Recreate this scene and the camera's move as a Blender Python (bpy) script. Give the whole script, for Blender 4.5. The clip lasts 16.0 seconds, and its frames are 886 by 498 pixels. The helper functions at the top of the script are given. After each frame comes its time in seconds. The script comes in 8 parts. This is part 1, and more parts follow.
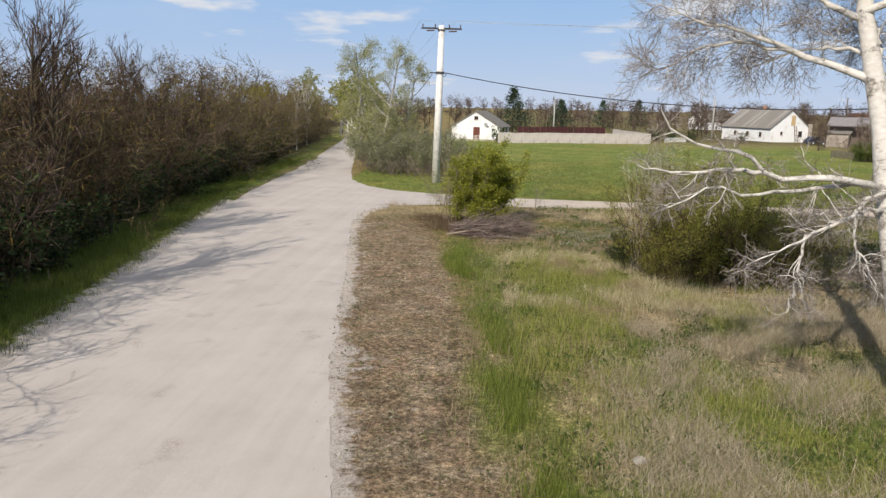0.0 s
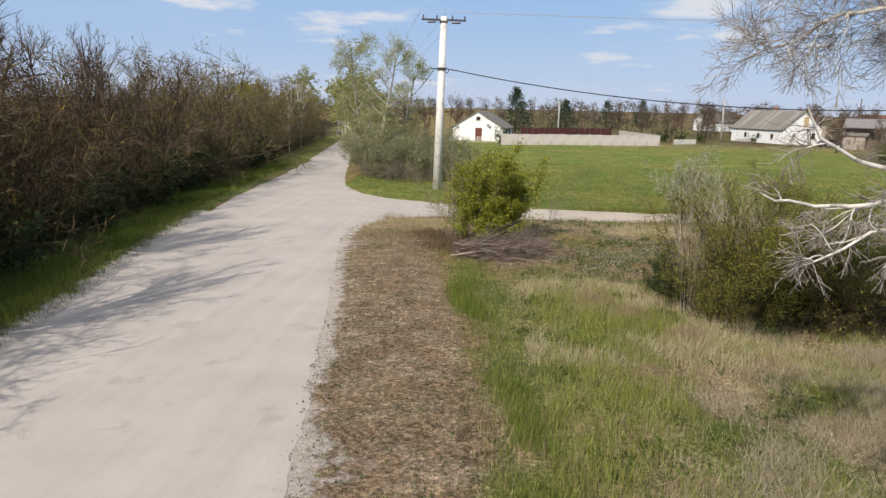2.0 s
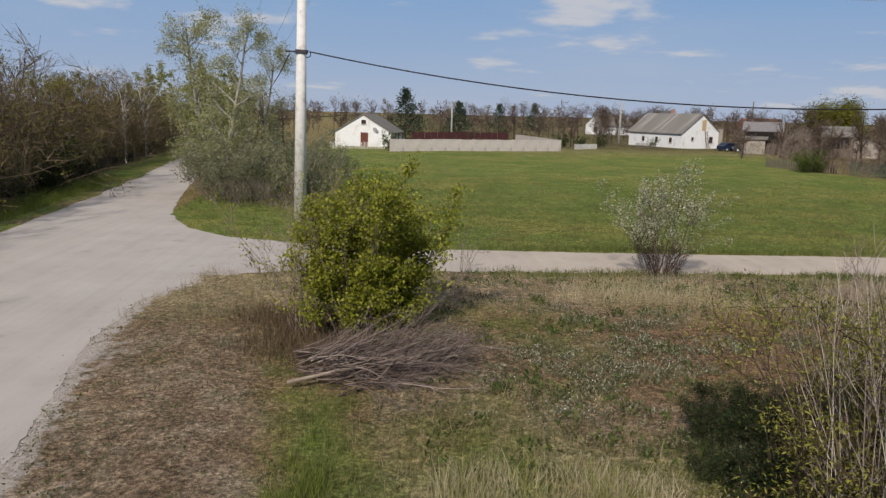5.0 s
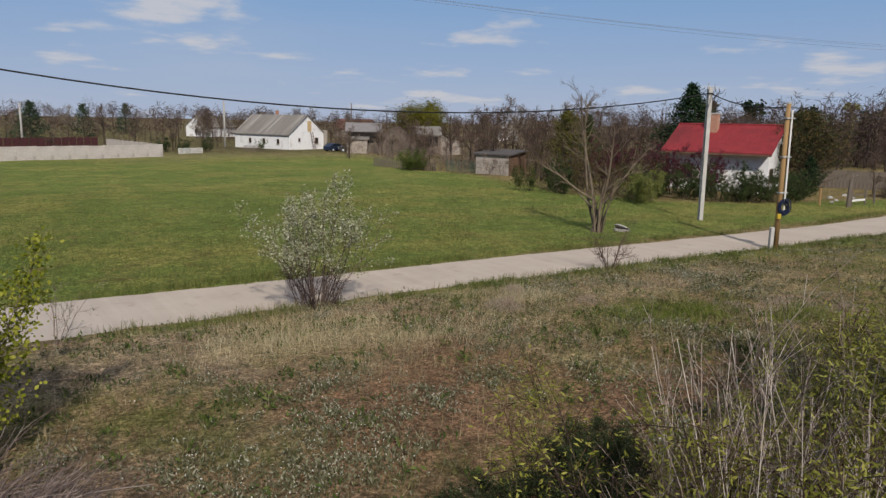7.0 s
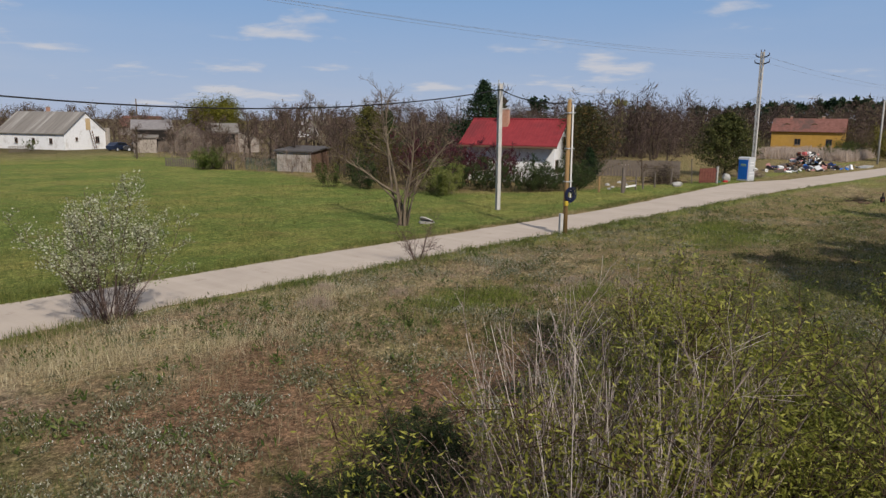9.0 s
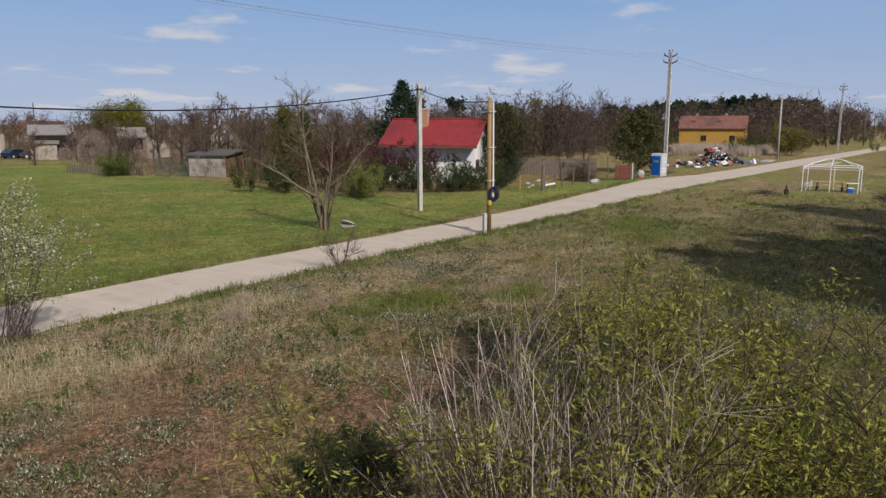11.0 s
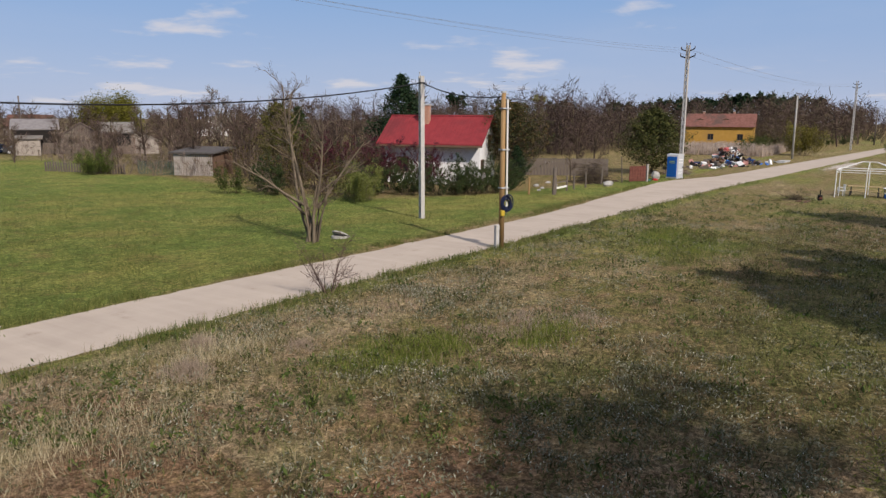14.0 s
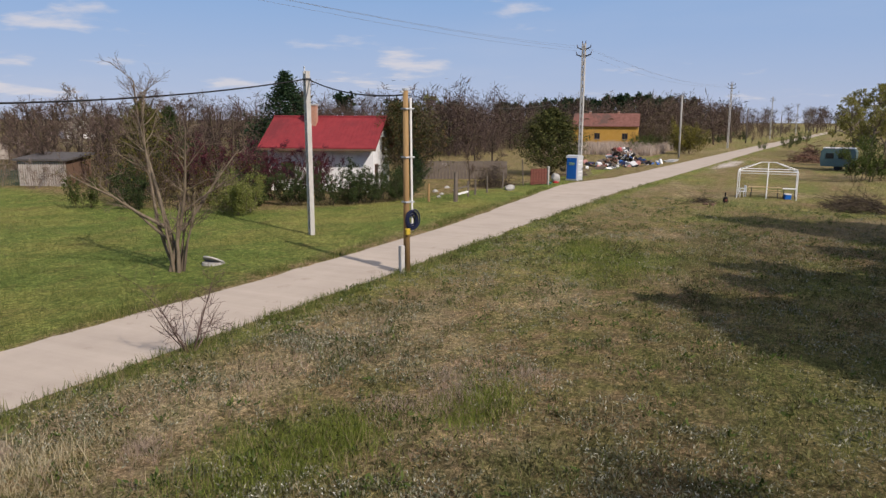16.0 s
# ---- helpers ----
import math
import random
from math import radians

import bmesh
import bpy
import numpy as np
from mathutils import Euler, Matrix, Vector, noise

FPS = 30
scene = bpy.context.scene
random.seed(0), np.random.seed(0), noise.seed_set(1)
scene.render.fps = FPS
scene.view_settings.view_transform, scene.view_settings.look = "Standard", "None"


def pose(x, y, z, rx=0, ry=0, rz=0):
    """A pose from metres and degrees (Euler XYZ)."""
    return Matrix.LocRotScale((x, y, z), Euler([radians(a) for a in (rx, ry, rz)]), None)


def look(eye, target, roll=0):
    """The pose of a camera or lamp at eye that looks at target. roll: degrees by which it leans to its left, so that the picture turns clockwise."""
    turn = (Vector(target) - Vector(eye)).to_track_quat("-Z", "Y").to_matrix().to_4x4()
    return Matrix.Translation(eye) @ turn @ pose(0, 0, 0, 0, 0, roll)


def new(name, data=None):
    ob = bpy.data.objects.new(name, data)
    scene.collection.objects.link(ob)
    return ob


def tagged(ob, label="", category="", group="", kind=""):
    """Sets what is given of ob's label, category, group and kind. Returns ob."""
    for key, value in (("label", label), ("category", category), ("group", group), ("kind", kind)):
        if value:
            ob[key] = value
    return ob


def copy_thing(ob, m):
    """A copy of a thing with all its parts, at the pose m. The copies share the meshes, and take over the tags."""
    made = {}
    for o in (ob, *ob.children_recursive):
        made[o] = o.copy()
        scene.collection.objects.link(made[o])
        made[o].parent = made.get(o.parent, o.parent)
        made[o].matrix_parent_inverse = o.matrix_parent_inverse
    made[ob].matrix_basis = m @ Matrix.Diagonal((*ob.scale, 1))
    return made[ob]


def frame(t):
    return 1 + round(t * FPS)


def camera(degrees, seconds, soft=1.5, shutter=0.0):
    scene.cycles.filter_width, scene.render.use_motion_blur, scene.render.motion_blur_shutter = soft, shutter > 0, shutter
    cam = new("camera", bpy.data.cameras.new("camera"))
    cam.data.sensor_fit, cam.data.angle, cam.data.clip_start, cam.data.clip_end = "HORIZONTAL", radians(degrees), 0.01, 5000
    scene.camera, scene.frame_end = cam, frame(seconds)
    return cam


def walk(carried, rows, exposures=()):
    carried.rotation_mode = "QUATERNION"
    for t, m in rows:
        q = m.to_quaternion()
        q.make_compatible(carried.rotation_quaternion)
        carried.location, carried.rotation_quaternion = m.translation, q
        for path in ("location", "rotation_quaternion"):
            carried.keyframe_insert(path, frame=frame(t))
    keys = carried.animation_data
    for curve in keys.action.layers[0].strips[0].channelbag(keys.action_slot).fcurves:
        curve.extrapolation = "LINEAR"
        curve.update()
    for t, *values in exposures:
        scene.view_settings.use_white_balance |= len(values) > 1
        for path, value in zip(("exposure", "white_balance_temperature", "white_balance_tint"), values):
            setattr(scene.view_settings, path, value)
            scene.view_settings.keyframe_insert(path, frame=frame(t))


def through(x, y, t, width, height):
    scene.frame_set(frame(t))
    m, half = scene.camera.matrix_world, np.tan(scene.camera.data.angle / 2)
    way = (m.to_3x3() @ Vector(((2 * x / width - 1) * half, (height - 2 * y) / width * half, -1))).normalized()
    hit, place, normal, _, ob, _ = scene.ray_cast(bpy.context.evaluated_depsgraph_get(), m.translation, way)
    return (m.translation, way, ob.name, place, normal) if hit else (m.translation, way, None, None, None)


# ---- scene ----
cam = camera(63.2, 16.0, soft=1.4)
# seconds, eye x y z, yaw, pitch, roll
ROWS = [
    (0, 0.000, -0.000, 5.661, 4.89, -11.24, -1.16),
    (0.5, -0.062, 0.709, 5.658, 4.92, -11.32, -1.18),
    (1, -0.192, 1.747, 5.632, 4.88, -11.29, -1.23),
    (1.5, -0.364, 3.145, 5.602, 4.91, -11.25, -1.28),
    (2, -0.554, 4.831, 5.592, 4.89, -11.21, -1.31),
    (2.5, -0.483, 6.843, 5.563, 4.98, -11.29, -1.34),
    (3, -0.454, 9.071, 5.556, 5.02, -11.30, -1.21),
    (3.2, -0.587, 10.058, 5.477, 4.83, -11.09, -1.25),
    (5.3, -0.241, 19.054, 5.303, -8.70, -10.54, -1.40),
    (5.5, -0.139, 19.993, 5.381, -13.32, -10.39, -1.40),
    (6, 0.014, 21.734, 5.422, -17.68, -10.28, -1.42),
    (6.5, 0.103, 22.197, 5.408, -22.88, -10.14, -1.33),
    (7, 0.088, 22.228, 5.430, -34.38, -9.96, -1.14),
    (7.5, 0.059, 22.274, 5.416, -43.00, -9.90, -0.96),
    (8, 0.067, 22.259, 5.422, -44.28, -9.96, -0.92),
    (8.5, 0.072, 22.306, 5.422, -49.86, -9.98, -0.81),
    (9, 0.086, 22.322, 5.420, -49.95, -10.02, -0.74),
    (9.5, 0.128, 22.307, 5.427, -50.47, -10.09, -0.66),
    (9.7, 0.192, 22.374, 5.402, -53.69, -10.07, -0.62),
    (11.8, 1.532, 23.519, 5.356, -56.68, -10.03, -0.20),
    (12, 1.958, 23.821, 5.389, -56.64, -10.15, -0.37),
    (12.5, 3.157, 24.712, 5.419, -56.64, -10.15, -0.35),
    (13, 3.845, 25.261, 5.432, -56.64, -10.16, -0.37),
    (13.5, 4.027, 25.451, 5.453, -56.54, -10.18, -0.36),
    (14, 4.206, 25.617, 5.448, -56.45, -10.19, -0.40),
    (14.5, 4.707, 26.002, 5.454, -56.38, -10.20, -0.39),
    (15, 5.551, 26.605, 5.476, -56.29, -10.19, -0.39),
    (15.5, 6.727, 27.348, 5.523, -59.82, -10.19, -0.34),
    (16, 8.046, 28.326, 5.531, -65.23, -10.15, -0.23),
]
walk(cam, [(t, pose(x, y, z, 90 + pitch, roll, yaw)) for t, x, y, z, yaw, pitch, roll in ROWS],
     exposures=[(0.0, 0.10, 6500, 7.5), (3.2, 0.08, 6500, 7.5), (5.3, -0.40, 6380, 9.0), (9.7, -0.29, 6420, 10), (11.8, -0.22, 6450, 11.5), (16.0, -0.14, 6500, 13.5)])

# ---- light ----
SUN_FROM = Vector((-0.40, -0.917, 0.0)).normalized()
SUN_UP = radians(37)
world = bpy.data.worlds.new("sky")
scene.world = world
world.use_nodes = True
wn, wl = world.node_tree.nodes, world.node_tree.links
sky = wn.new("ShaderNodeTexSky")
sky.sky_type, sky.sun_disc = "NISHITA", False
sky.sun_elevation = SUN_UP
sky.sun_rotation = math.atan2(SUN_FROM.x, SUN_FROM.y)
sky.air_density, sky.dust_density, sky.ozone_density = 1.0, 0.35, 2.5
# thin fair-weather cloud on a flat layer
tc = wn.new("ShaderNodeTexCoord")
sep = wn.new("ShaderNodeSeparateXYZ")
wl.new(tc.outputs["Generated"], sep.inputs[0])


def sky_math(op, a, b):
    k = wn.new("ShaderNodeMath")
    k.operation = op
    for sock, v in zip(k.inputs, (a, b)):
        if isinstance(v, (int, float)):
            sock.default_value = v
        else:
            wl.new(v, sock)
    return k.outputs[0]


up = sky_math("ADD", sky_math("MAXIMUM", sep.outputs["Z"], 0.0), 0.11)
flat = wn.new("ShaderNodeCombineXYZ")
wl.new(sky_math("DIVIDE", sep.outputs["X"], up), flat.inputs[0])
wl.new(sky_math("DIVIDE", sep.outputs["Y"], up), flat.inputs[1])


def cloud(scale, lo, hi, detail, seed):
    t = wn.new("ShaderNodeTexNoise")
    t.noise_dimensions = "4D"
    t.inputs["W"].default_value = seed
    t.inputs["Scale"].default_value, t.inputs["Detail"].default_value, t.inputs["Roughness"].default_value = scale, detail, 0.55
    wl.new(flat.outputs[0], t.inputs["Vector"])
    r = wn.new("ShaderNodeMapRange")
    r.interpolation_type = "SMOOTHSTEP"
    r.inputs["From Min"].default_value, r.inputs["From Max"].default_value = lo, hi
    wl.new(t.outputs["Fac"], r.inputs["Value"])
    return r.outputs["Result"]


puffs = sky_math("MULTIPLY", cloud(1.3, 0.560, 0.69, 8, 5.0), 0.8)
veil = sky_math("MULTIPLY", cloud(0.45, 0.42, 0.9, 5, 9.0), 0.22)
cover = sky_math("MINIMUM", sky_math("ADD", puffs, veil), 1.0)
height = wn.new("ShaderNodeMapRange")
height.inputs["From Min"].default_value, height.inputs["From Max"].default_value = 0.0, 1.0
wl.new(sep.outputs["Z"], height.inputs["Value"])
tint = wn.new("ShaderNodeValToRGB")
for el, (p, c) in zip((tint.color_ramp.elements[0], tint.color_ramp.elements[1], tint.color_ramp.elements.new(0.2), tint.color_ramp.elements.new(0.4)), ((0.0, (0.60, 0.70, 0.94)), (1.0, (0.030, 0.080, 0.24)), (0.19, (0.30, 0.545, 0.94)), (0.38, (0.085, 0.20, 0.50)))):
    el.position, el.color = p, (*c, 1)
wl.new(height.outputs["Result"], tint.inputs["Fac"])
glow = wn.new("ShaderNodeVectorMath")
glow.operation = "SCALE"
glow.inputs["Scale"].default_value = 9.6
wl.new(tint.outputs["Color"], glow.inputs[0])


def sky_mix(a, b, fac):
    k = wn.new("ShaderNodeMix")
    k.data_type = "RGBA"
    wl.new(fac, k.inputs[0])
    wl.new(a, k.inputs[6])
    k.inputs[7].default_value = (*b, 1)
    return k.outputs[2]


half = wn.new("ShaderNodeMix")
half.data_type = "RGBA"
half.inputs[0].default_value = 0.9
wl.new(sky.outputs["Color"], half.inputs[6])
wl.new(glow.outputs[0], half.inputs[7])
air = sky_mix(half.outputs[2], (8.6, 8.5, 8.9), cover)
wn["Background"].inputs["Strength"].default_value = 0.085
wl.new(air, wn["Background"].inputs["Color"])
sun = new("sun", bpy.data.lights.new("sun", "SUN"))
sun.data.energy, sun.data.angle, sun.data.color = 5.0, radians(0.53), (1.0, 0.895, 0.775)
way_up = SUN_FROM * math.cos(SUN_UP) + Vector((0, 0, math.sin(SUN_UP)))
sun.matrix_world = look(way_up * 50, (0, 0, 0))


# ---- materials ----
def material(name, rough=0.9, metal=0.0):
    m = bpy.data.materials.new(name)
    m.use_nodes = True
    b = m.node_tree.nodes["Principled BSDF"]
    b.inputs["Roughness"].default_value, b.inputs["Metallic"].default_value = rough, metal
    b.inputs["Specular IOR Level"].default_value = 0.3
    return m, m.node_tree.nodes, m.node_tree.links, b


def ramp(nodes, stops):
    r = nodes.new("ShaderNodeValToRGB")
    e = r.color_ramp.elements
    while len(e) < len(stops):
        e.new(0.5)
    for el, (p, c) in zip(e, stops):
        el.position, el.color = p, (*c, 1)
    return r


def tex_noise(nodes, links, scale, detail=4, rough=0.6, stretch=None, coords="Object", dist=0.0):
    tc = nodes.new("ShaderNodeTexCoord")
    n = nodes.new("ShaderNodeTexNoise")
    n.inputs["Scale"].default_value, n.inputs["Detail"].default_value, n.inputs["Roughness"].default_value = scale, detail, rough
    n.inputs["Distortion"].default_value = dist
    src = tc.outputs[coords]
    if stretch:
        mp = nodes.new("ShaderNodeMapping")
        mp.inputs["Scale"].default_value = stretch[:3]
        if len(stretch) > 3:
            mp.inputs["Rotation"].default_value = (0, 0, radians(stretch[3]))
        links.new(src, mp.inputs["Vector"])
        src = mp.outputs["Vector"]
    links.new(src, n.inputs["Vector"])
    return n.outputs["Fac"]


def mix(nodes, links, a, b, fac, mode="MIX"):
    m = nodes.new("ShaderNodeMix")
    m.data_type, m.blend_type = "RGBA", mode
    for sock, v in ((m.inputs[0], fac), (m.inputs[6], a), (m.inputs[7], b)):
        if isinstance(v, tuple):
            sock.default_value = (*v, 1)
        elif isinstance(v, (int, float)):
            sock.default_value = v
        else:
            links.new(v, sock)
    return m.outputs[2]


def sharpen(nodes, links, v, lo, hi):
    r = nodes.new("ShaderNodeMapRange")
    r.interpolation_type = "SMOOTHSTEP"
    r.inputs["From Min"].default_value, r.inputs["From Max"].default_value = lo, hi
    links.new(v, r.inputs["Value"])
    return r.outputs["Result"]


def bump(nodes, links, b, height, strength, distance):
    n = nodes.new("ShaderNodeBump")
    n.inputs["Strength"].default_value, n.inputs["Distance"].default_value = strength, distance
    links.new(height, n.inputs["Height"])
    links.new(n.outputs["Normal"], b.inputs["Normal"])


def surface(name, dark, light, scale, rough=0.9, metal=0.0, stain=None, bumps=0.3, dist=0.01, stretch=None, stain_scale=None, big=None):
    """Two scales of colour: grain between dark and light, and stains."""
    m, n, l, b = material(name, rough, metal)
    f = tex_noise(n, l, scale, 5, 0.65, stretch)
    col = ramp(n, [(0.3, dark), (0.7, light)])
    l.new(f, col.inputs["Fac"])
    out = col.outputs["Color"]
    if stain:
        s = sharpen(n, l, tex_noise(n, l, stain_scale or scale * 0.13, 5, 0.7, stretch), 0.5, 0.68)
        out = mix(n, l, out, stain, s)
    l.new(out, b.inputs["Base Color"])
    if bumps:
        bump(n, l, b, f, bumps, dist)
    return m


def islands(name, stops, rough=0.75, through=0.0, grain=None):
    """Each loose piece takes its own colour from the stops; through: light that comes through a leaf."""
    m, n, l, b = material(name, rough)
    b.inputs["Specular IOR Level"].default_value = 0.1
    g = n.new("ShaderNodeNewGeometry")
    col = ramp(n, stops)
    l.new(g.outputs["Random Per Island"], col.inputs["Fac"])
    out = col.outputs["Color"]
    if grain:
        out = mix(n, l, out, grain[0], sharpen(n, l, tex_noise(n, l, grain[1], 4), 0.45, 0.7))
    l.new(out, b.inputs["Base Color"])
    if through:
        t = n.new("ShaderNodeBsdfTranslucent")
        l.new(out, t.inputs["Color"])
        ms = n.new("ShaderNodeMixShader")
        ms.inputs["Fac"].default_value = through
        l.new(b.outputs["BSDF"], ms.inputs[1])
        l.new(t.outputs["BSDF"], ms.inputs[2])
        l.new(ms.outputs["Shader"], n["Material Output"].inputs["Surface"])
    return m


def plain(name, colour, rough=0.6, metal=0.0, vary=0.15, scale=3.0):
    d = tuple(c * (1 - vary) for c in colour)
    return surface(name, d, colour, scale, rough, metal, bumps=0)


CONCRETE = surface("concrete", (0.36, 0.35, 0.33), (0.52, 0.51, 0.49), 9, 0.9, stain=(0.27, 0.26, 0.25), bumps=0.25, stretch=(1, 1, 0.25))
CONCRETE_OLD = surface("old concrete", (0.30, 0.29, 0.27), (0.46, 0.45, 0.43), 7, 0.95, stain=(0.2, 0.2, 0.17), bumps=0.3)
STEEL_DARK = plain("dark steel", (0.06, 0.06, 0.065), 0.55, 0.6)
PORCELAIN = plain("brown porcelain", (0.09, 0.05, 0.035), 0.25)
CABLE = plain("black cable sheath", (0.015, 0.015, 0.017), 0.6)
WIRE = plain("bare aluminium wire", (0.35, 0.36, 0.38), 0.5, 0.7)
WALL_WHITE = surface("white limewash", (0.70, 0.71, 0.72), (0.82, 0.825, 0.83), 3, 0.9, stain=(0.60, 0.59, 0.57), bumps=0.2, stain_scale=0.7)
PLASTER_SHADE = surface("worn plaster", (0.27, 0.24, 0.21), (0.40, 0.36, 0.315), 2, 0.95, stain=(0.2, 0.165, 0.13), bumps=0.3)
ROOF_GREY = surface("grey slate sheet", (0.15, 0.138, 0.122), (0.23, 0.213, 0.19), 2.2, 0.9, stain=(0.13, 0.115, 0.095), bumps=0.3, stain_scale=0.6, stretch=(1, 1, 0.4))
ROOF_RED = surface("red roof tiles", (0.185, 0.020, 0.026), (0.26, 0.032, 0.038), 1.5, 0.8, stain=(0.15, 0.022, 0.027), bumps=0.2)
ROOF_OLDRED = surface("weathered red tiles", (0.13, 0.058, 0.045), (0.23, 0.105, 0.085), 1.6, 0.9, stain=(0.10, 0.062, 0.052), bumps=0.3)
WALL_YELLOW = surface("yellow plaster", (0.40, 0.23, 0.045), (0.48, 0.29, 0.07), 1.0, 0.9, stain=(0.4, 0.24, 0.07), bumps=0.2)
BRICK_CHIMNEY = surface("chimney brick", (0.34, 0.17, 0.11), (0.48, 0.28, 0.2), 8, 0.95, stain=(0.5, 0.42, 0.36), bumps=0.4)
WOOD_GREY = surface("weathered wood", (0.10, 0.083, 0.070), (0.19, 0.16, 0.135), 6, 0.9, stain=(0.085, 0.07, 0.058), bumps=0.4, stretch=(4, 4, 0.4))
WOOD_BROWN = surface("brown boards", (0.10, 0.06, 0.04), (0.17, 0.105, 0.07), 6, 0.85, bumps=0.3, stretch=(4, 4, 0.4))
WOOD_POLE = surface("honey timber", (0.25, 0.155, 0.065), (0.36, 0.235, 0.11), 6, 0.8, stain=(0.24, 0.14, 0.06), bumps=0.3, stretch=(5, 5, 0.3))
WOOD_YELLOW = surface("pine boards", (0.42, 0.30, 0.15), (0.56, 0.42, 0.24), 5, 0.8, bumps=0.2, stretch=(0.4, 4, 4))
FENCE_DARK = surface("dark red boards", (0.055, 0.02, 0.022), (0.09, 0.03, 0.032), 4, 0.8, bumps=0.2)
PVC_WHITE = plain("white plastic", (0.78, 0.78, 0.77), 0.4, vary=0.06)
PVC_GREY = plain("grey plastic", (0.45, 0.47, 0.49), 0.45, vary=0.06)
BLUE_PLASTIC = plain("blue plastic", (0.012, 0.13, 0.50), 0.4, vary=0.12)
GREEN_PAINT = plain("green paint", (0.03, 0.16, 0.12), 0.5)
RED_PAINT = plain("red paint", (0.45, 0.03, 0.03), 0.5)
RUST = surface("rusty brick red sheet", (0.10, 0.035, 0.027), (0.17, 0.062, 0.046), 6, 0.9, stain=(0.14, 0.06, 0.04))
GLASS_DARK = plain("window glass", (0.02, 0.025, 0.03), 0.08)
IRON_BLACK = plain("black iron", (0.018, 0.016, 0.016), 0.6, 0.3)
BARK_BROWN = surface("brown bark", (0.040, 0.029, 0.021), (0.092, 0.070, 0.052), 14, 0.95, stain=(0.115, 0.095, 0.04), bumps=0.4, stretch=(1, 1, 0.3))
BARK_GREY = surface("grey bark", (0.14, 0.11, 0.09), (0.25, 0.205, 0.17), 12, 0.95, stain=(0.1, 0.08, 0.065), bumps=0.4, stretch=(1, 1, 0.3))
BARK_BIRCH = surface("white birch bark", (0.50, 0.47, 0.43), (0.68, 0.655, 0.62), 7, 0.85, stain=(0.16, 0.14, 0.12), bumps=0.3, stain_scale=3.0, stretch=(1, 1, 1.6))
STEM_PALE = surface("pale dry stems", (0.20, 0.155, 0.125), (0.36, 0.30, 0.24), 8, 0.9, bumps=0)
TWIG_BROWN = islands("brown twigs", [(0, (0.036, 0.021, 0.015)), (0.5, (0.072, 0.044, 0.030)), (0.85, (0.115, 0.074, 0.048)), (1, (0.20, 0.155, 0.085))], 0.9)
TWIG_GREY = islands("grey twigs", [(0, (0.13, 0.10, 0.085)), (0.5, (0.20, 0.16, 0.135)), (1, (0.28, 0.235, 0.20))], 0.9)
TWIG_PURPLE = islands("purple twigs", [(0, (0.05, 0.032, 0.029)), (0.6, (0.10, 0.070, 0.060)), (1, (0.19, 0.14, 0.12))], 0.9)
TWIG_ROSE = islands("rosy brown twigs", [(0, (0.066, 0.042, 0.037)), (0.6, (0.12, 0.082, 0.072)), (1, (0.20, 0.145, 0.125))], 0.9)
TWIG_PALE = islands("pale twigs", [(0, (0.17, 0.125, 0.10)), (1, (0.33, 0.265, 0.23))], 0.9)
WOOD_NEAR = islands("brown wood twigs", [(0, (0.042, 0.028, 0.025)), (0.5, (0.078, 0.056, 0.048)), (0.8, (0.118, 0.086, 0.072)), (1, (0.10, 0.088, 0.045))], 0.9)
# lighter than the near twigs: distance haze put into the colour
WOOD_HAZE = islands("brown twigs paled by haze", [(0, (0.055, 0.038, 0.032)), (0.5, (0.098, 0.070, 0.058)), (0.8, (0.14, 0.104, 0.084)), (1, (0.12, 0.112, 0.05))], 0.9)
LEAF_BUD = islands("olive buds", [(0, (0.034, 0.024, 0.011)), (0.5, (0.070, 0.052, 0.017)), (0.85, (0.12, 0.105, 0.022)), (1, (0.20, 0.18, 0.03))], 0.7, 0.3)
LEAF_BRIGHT = islands("fresh yellow green leaves", [(0, (0.128, 0.158, 0.014)), (0.5, (0.255, 0.275, 0.03)), (1, (0.425, 0.425, 0.08))], 0.5, 0.42)
LEAF_GREEN = islands("green leaves", [(0, (0.035, 0.055, 0.014)), (0.5, (0.07, 0.10, 0.024)), (1, (0.13, 0.17, 0.04))], 0.55, 0.3)
LEAF_DARK = islands("dark green leaves", [(0, (0.022, 0.036, 0.013)), (0.6, (0.044, 0.068, 0.023)), (1, (0.085, 0.115, 0.037))], 0.5, 0.18)
LEAF_SILVER = islands("silver green leaves", [(0, (0.13, 0.145, 0.075)), (0.5, (0.22, 0.235, 0.13)), (1, (0.34, 0.35, 0.22))], 0.6, 0.3)
LEAF_BLOSSOM = islands("blossom and young leaves", [(0, (0.20, 0.23, 0.10)), (0.5, (0.38, 0.40, 0.24)), (1, (0.62, 0.62, 0.50))], 0.6, 0.3)
LEAF_POPLAR = islands("spring birch leaves", [(0, (0.15, 0.16, 0.042)), (0.5, (0.27, 0.275, 0.08)), (1, (0.41, 0.405, 0.15))], 0.55, 0.35)
LEAF_PLUM = islands("plum red leaves", [(0, (0.045, 0.012, 0.02)), (1, (0.12, 0.03, 0.045))], 0.6, 0.2)
NEEDLE = islands("dark needles", [(0, (0.008, 0.020, 0.010)), (0.6, (0.018, 0.038, 0.017)), (1, (0.035, 0.062, 0.024))], 0.6)
BLADE_GREEN = islands("green grass blades", [(0, (0.068, 0.088, 0.024)), (0.5, (0.125, 0.15, 0.042)), (1, (0.215, 0.23, 0.085))], 0.6, 0.25)
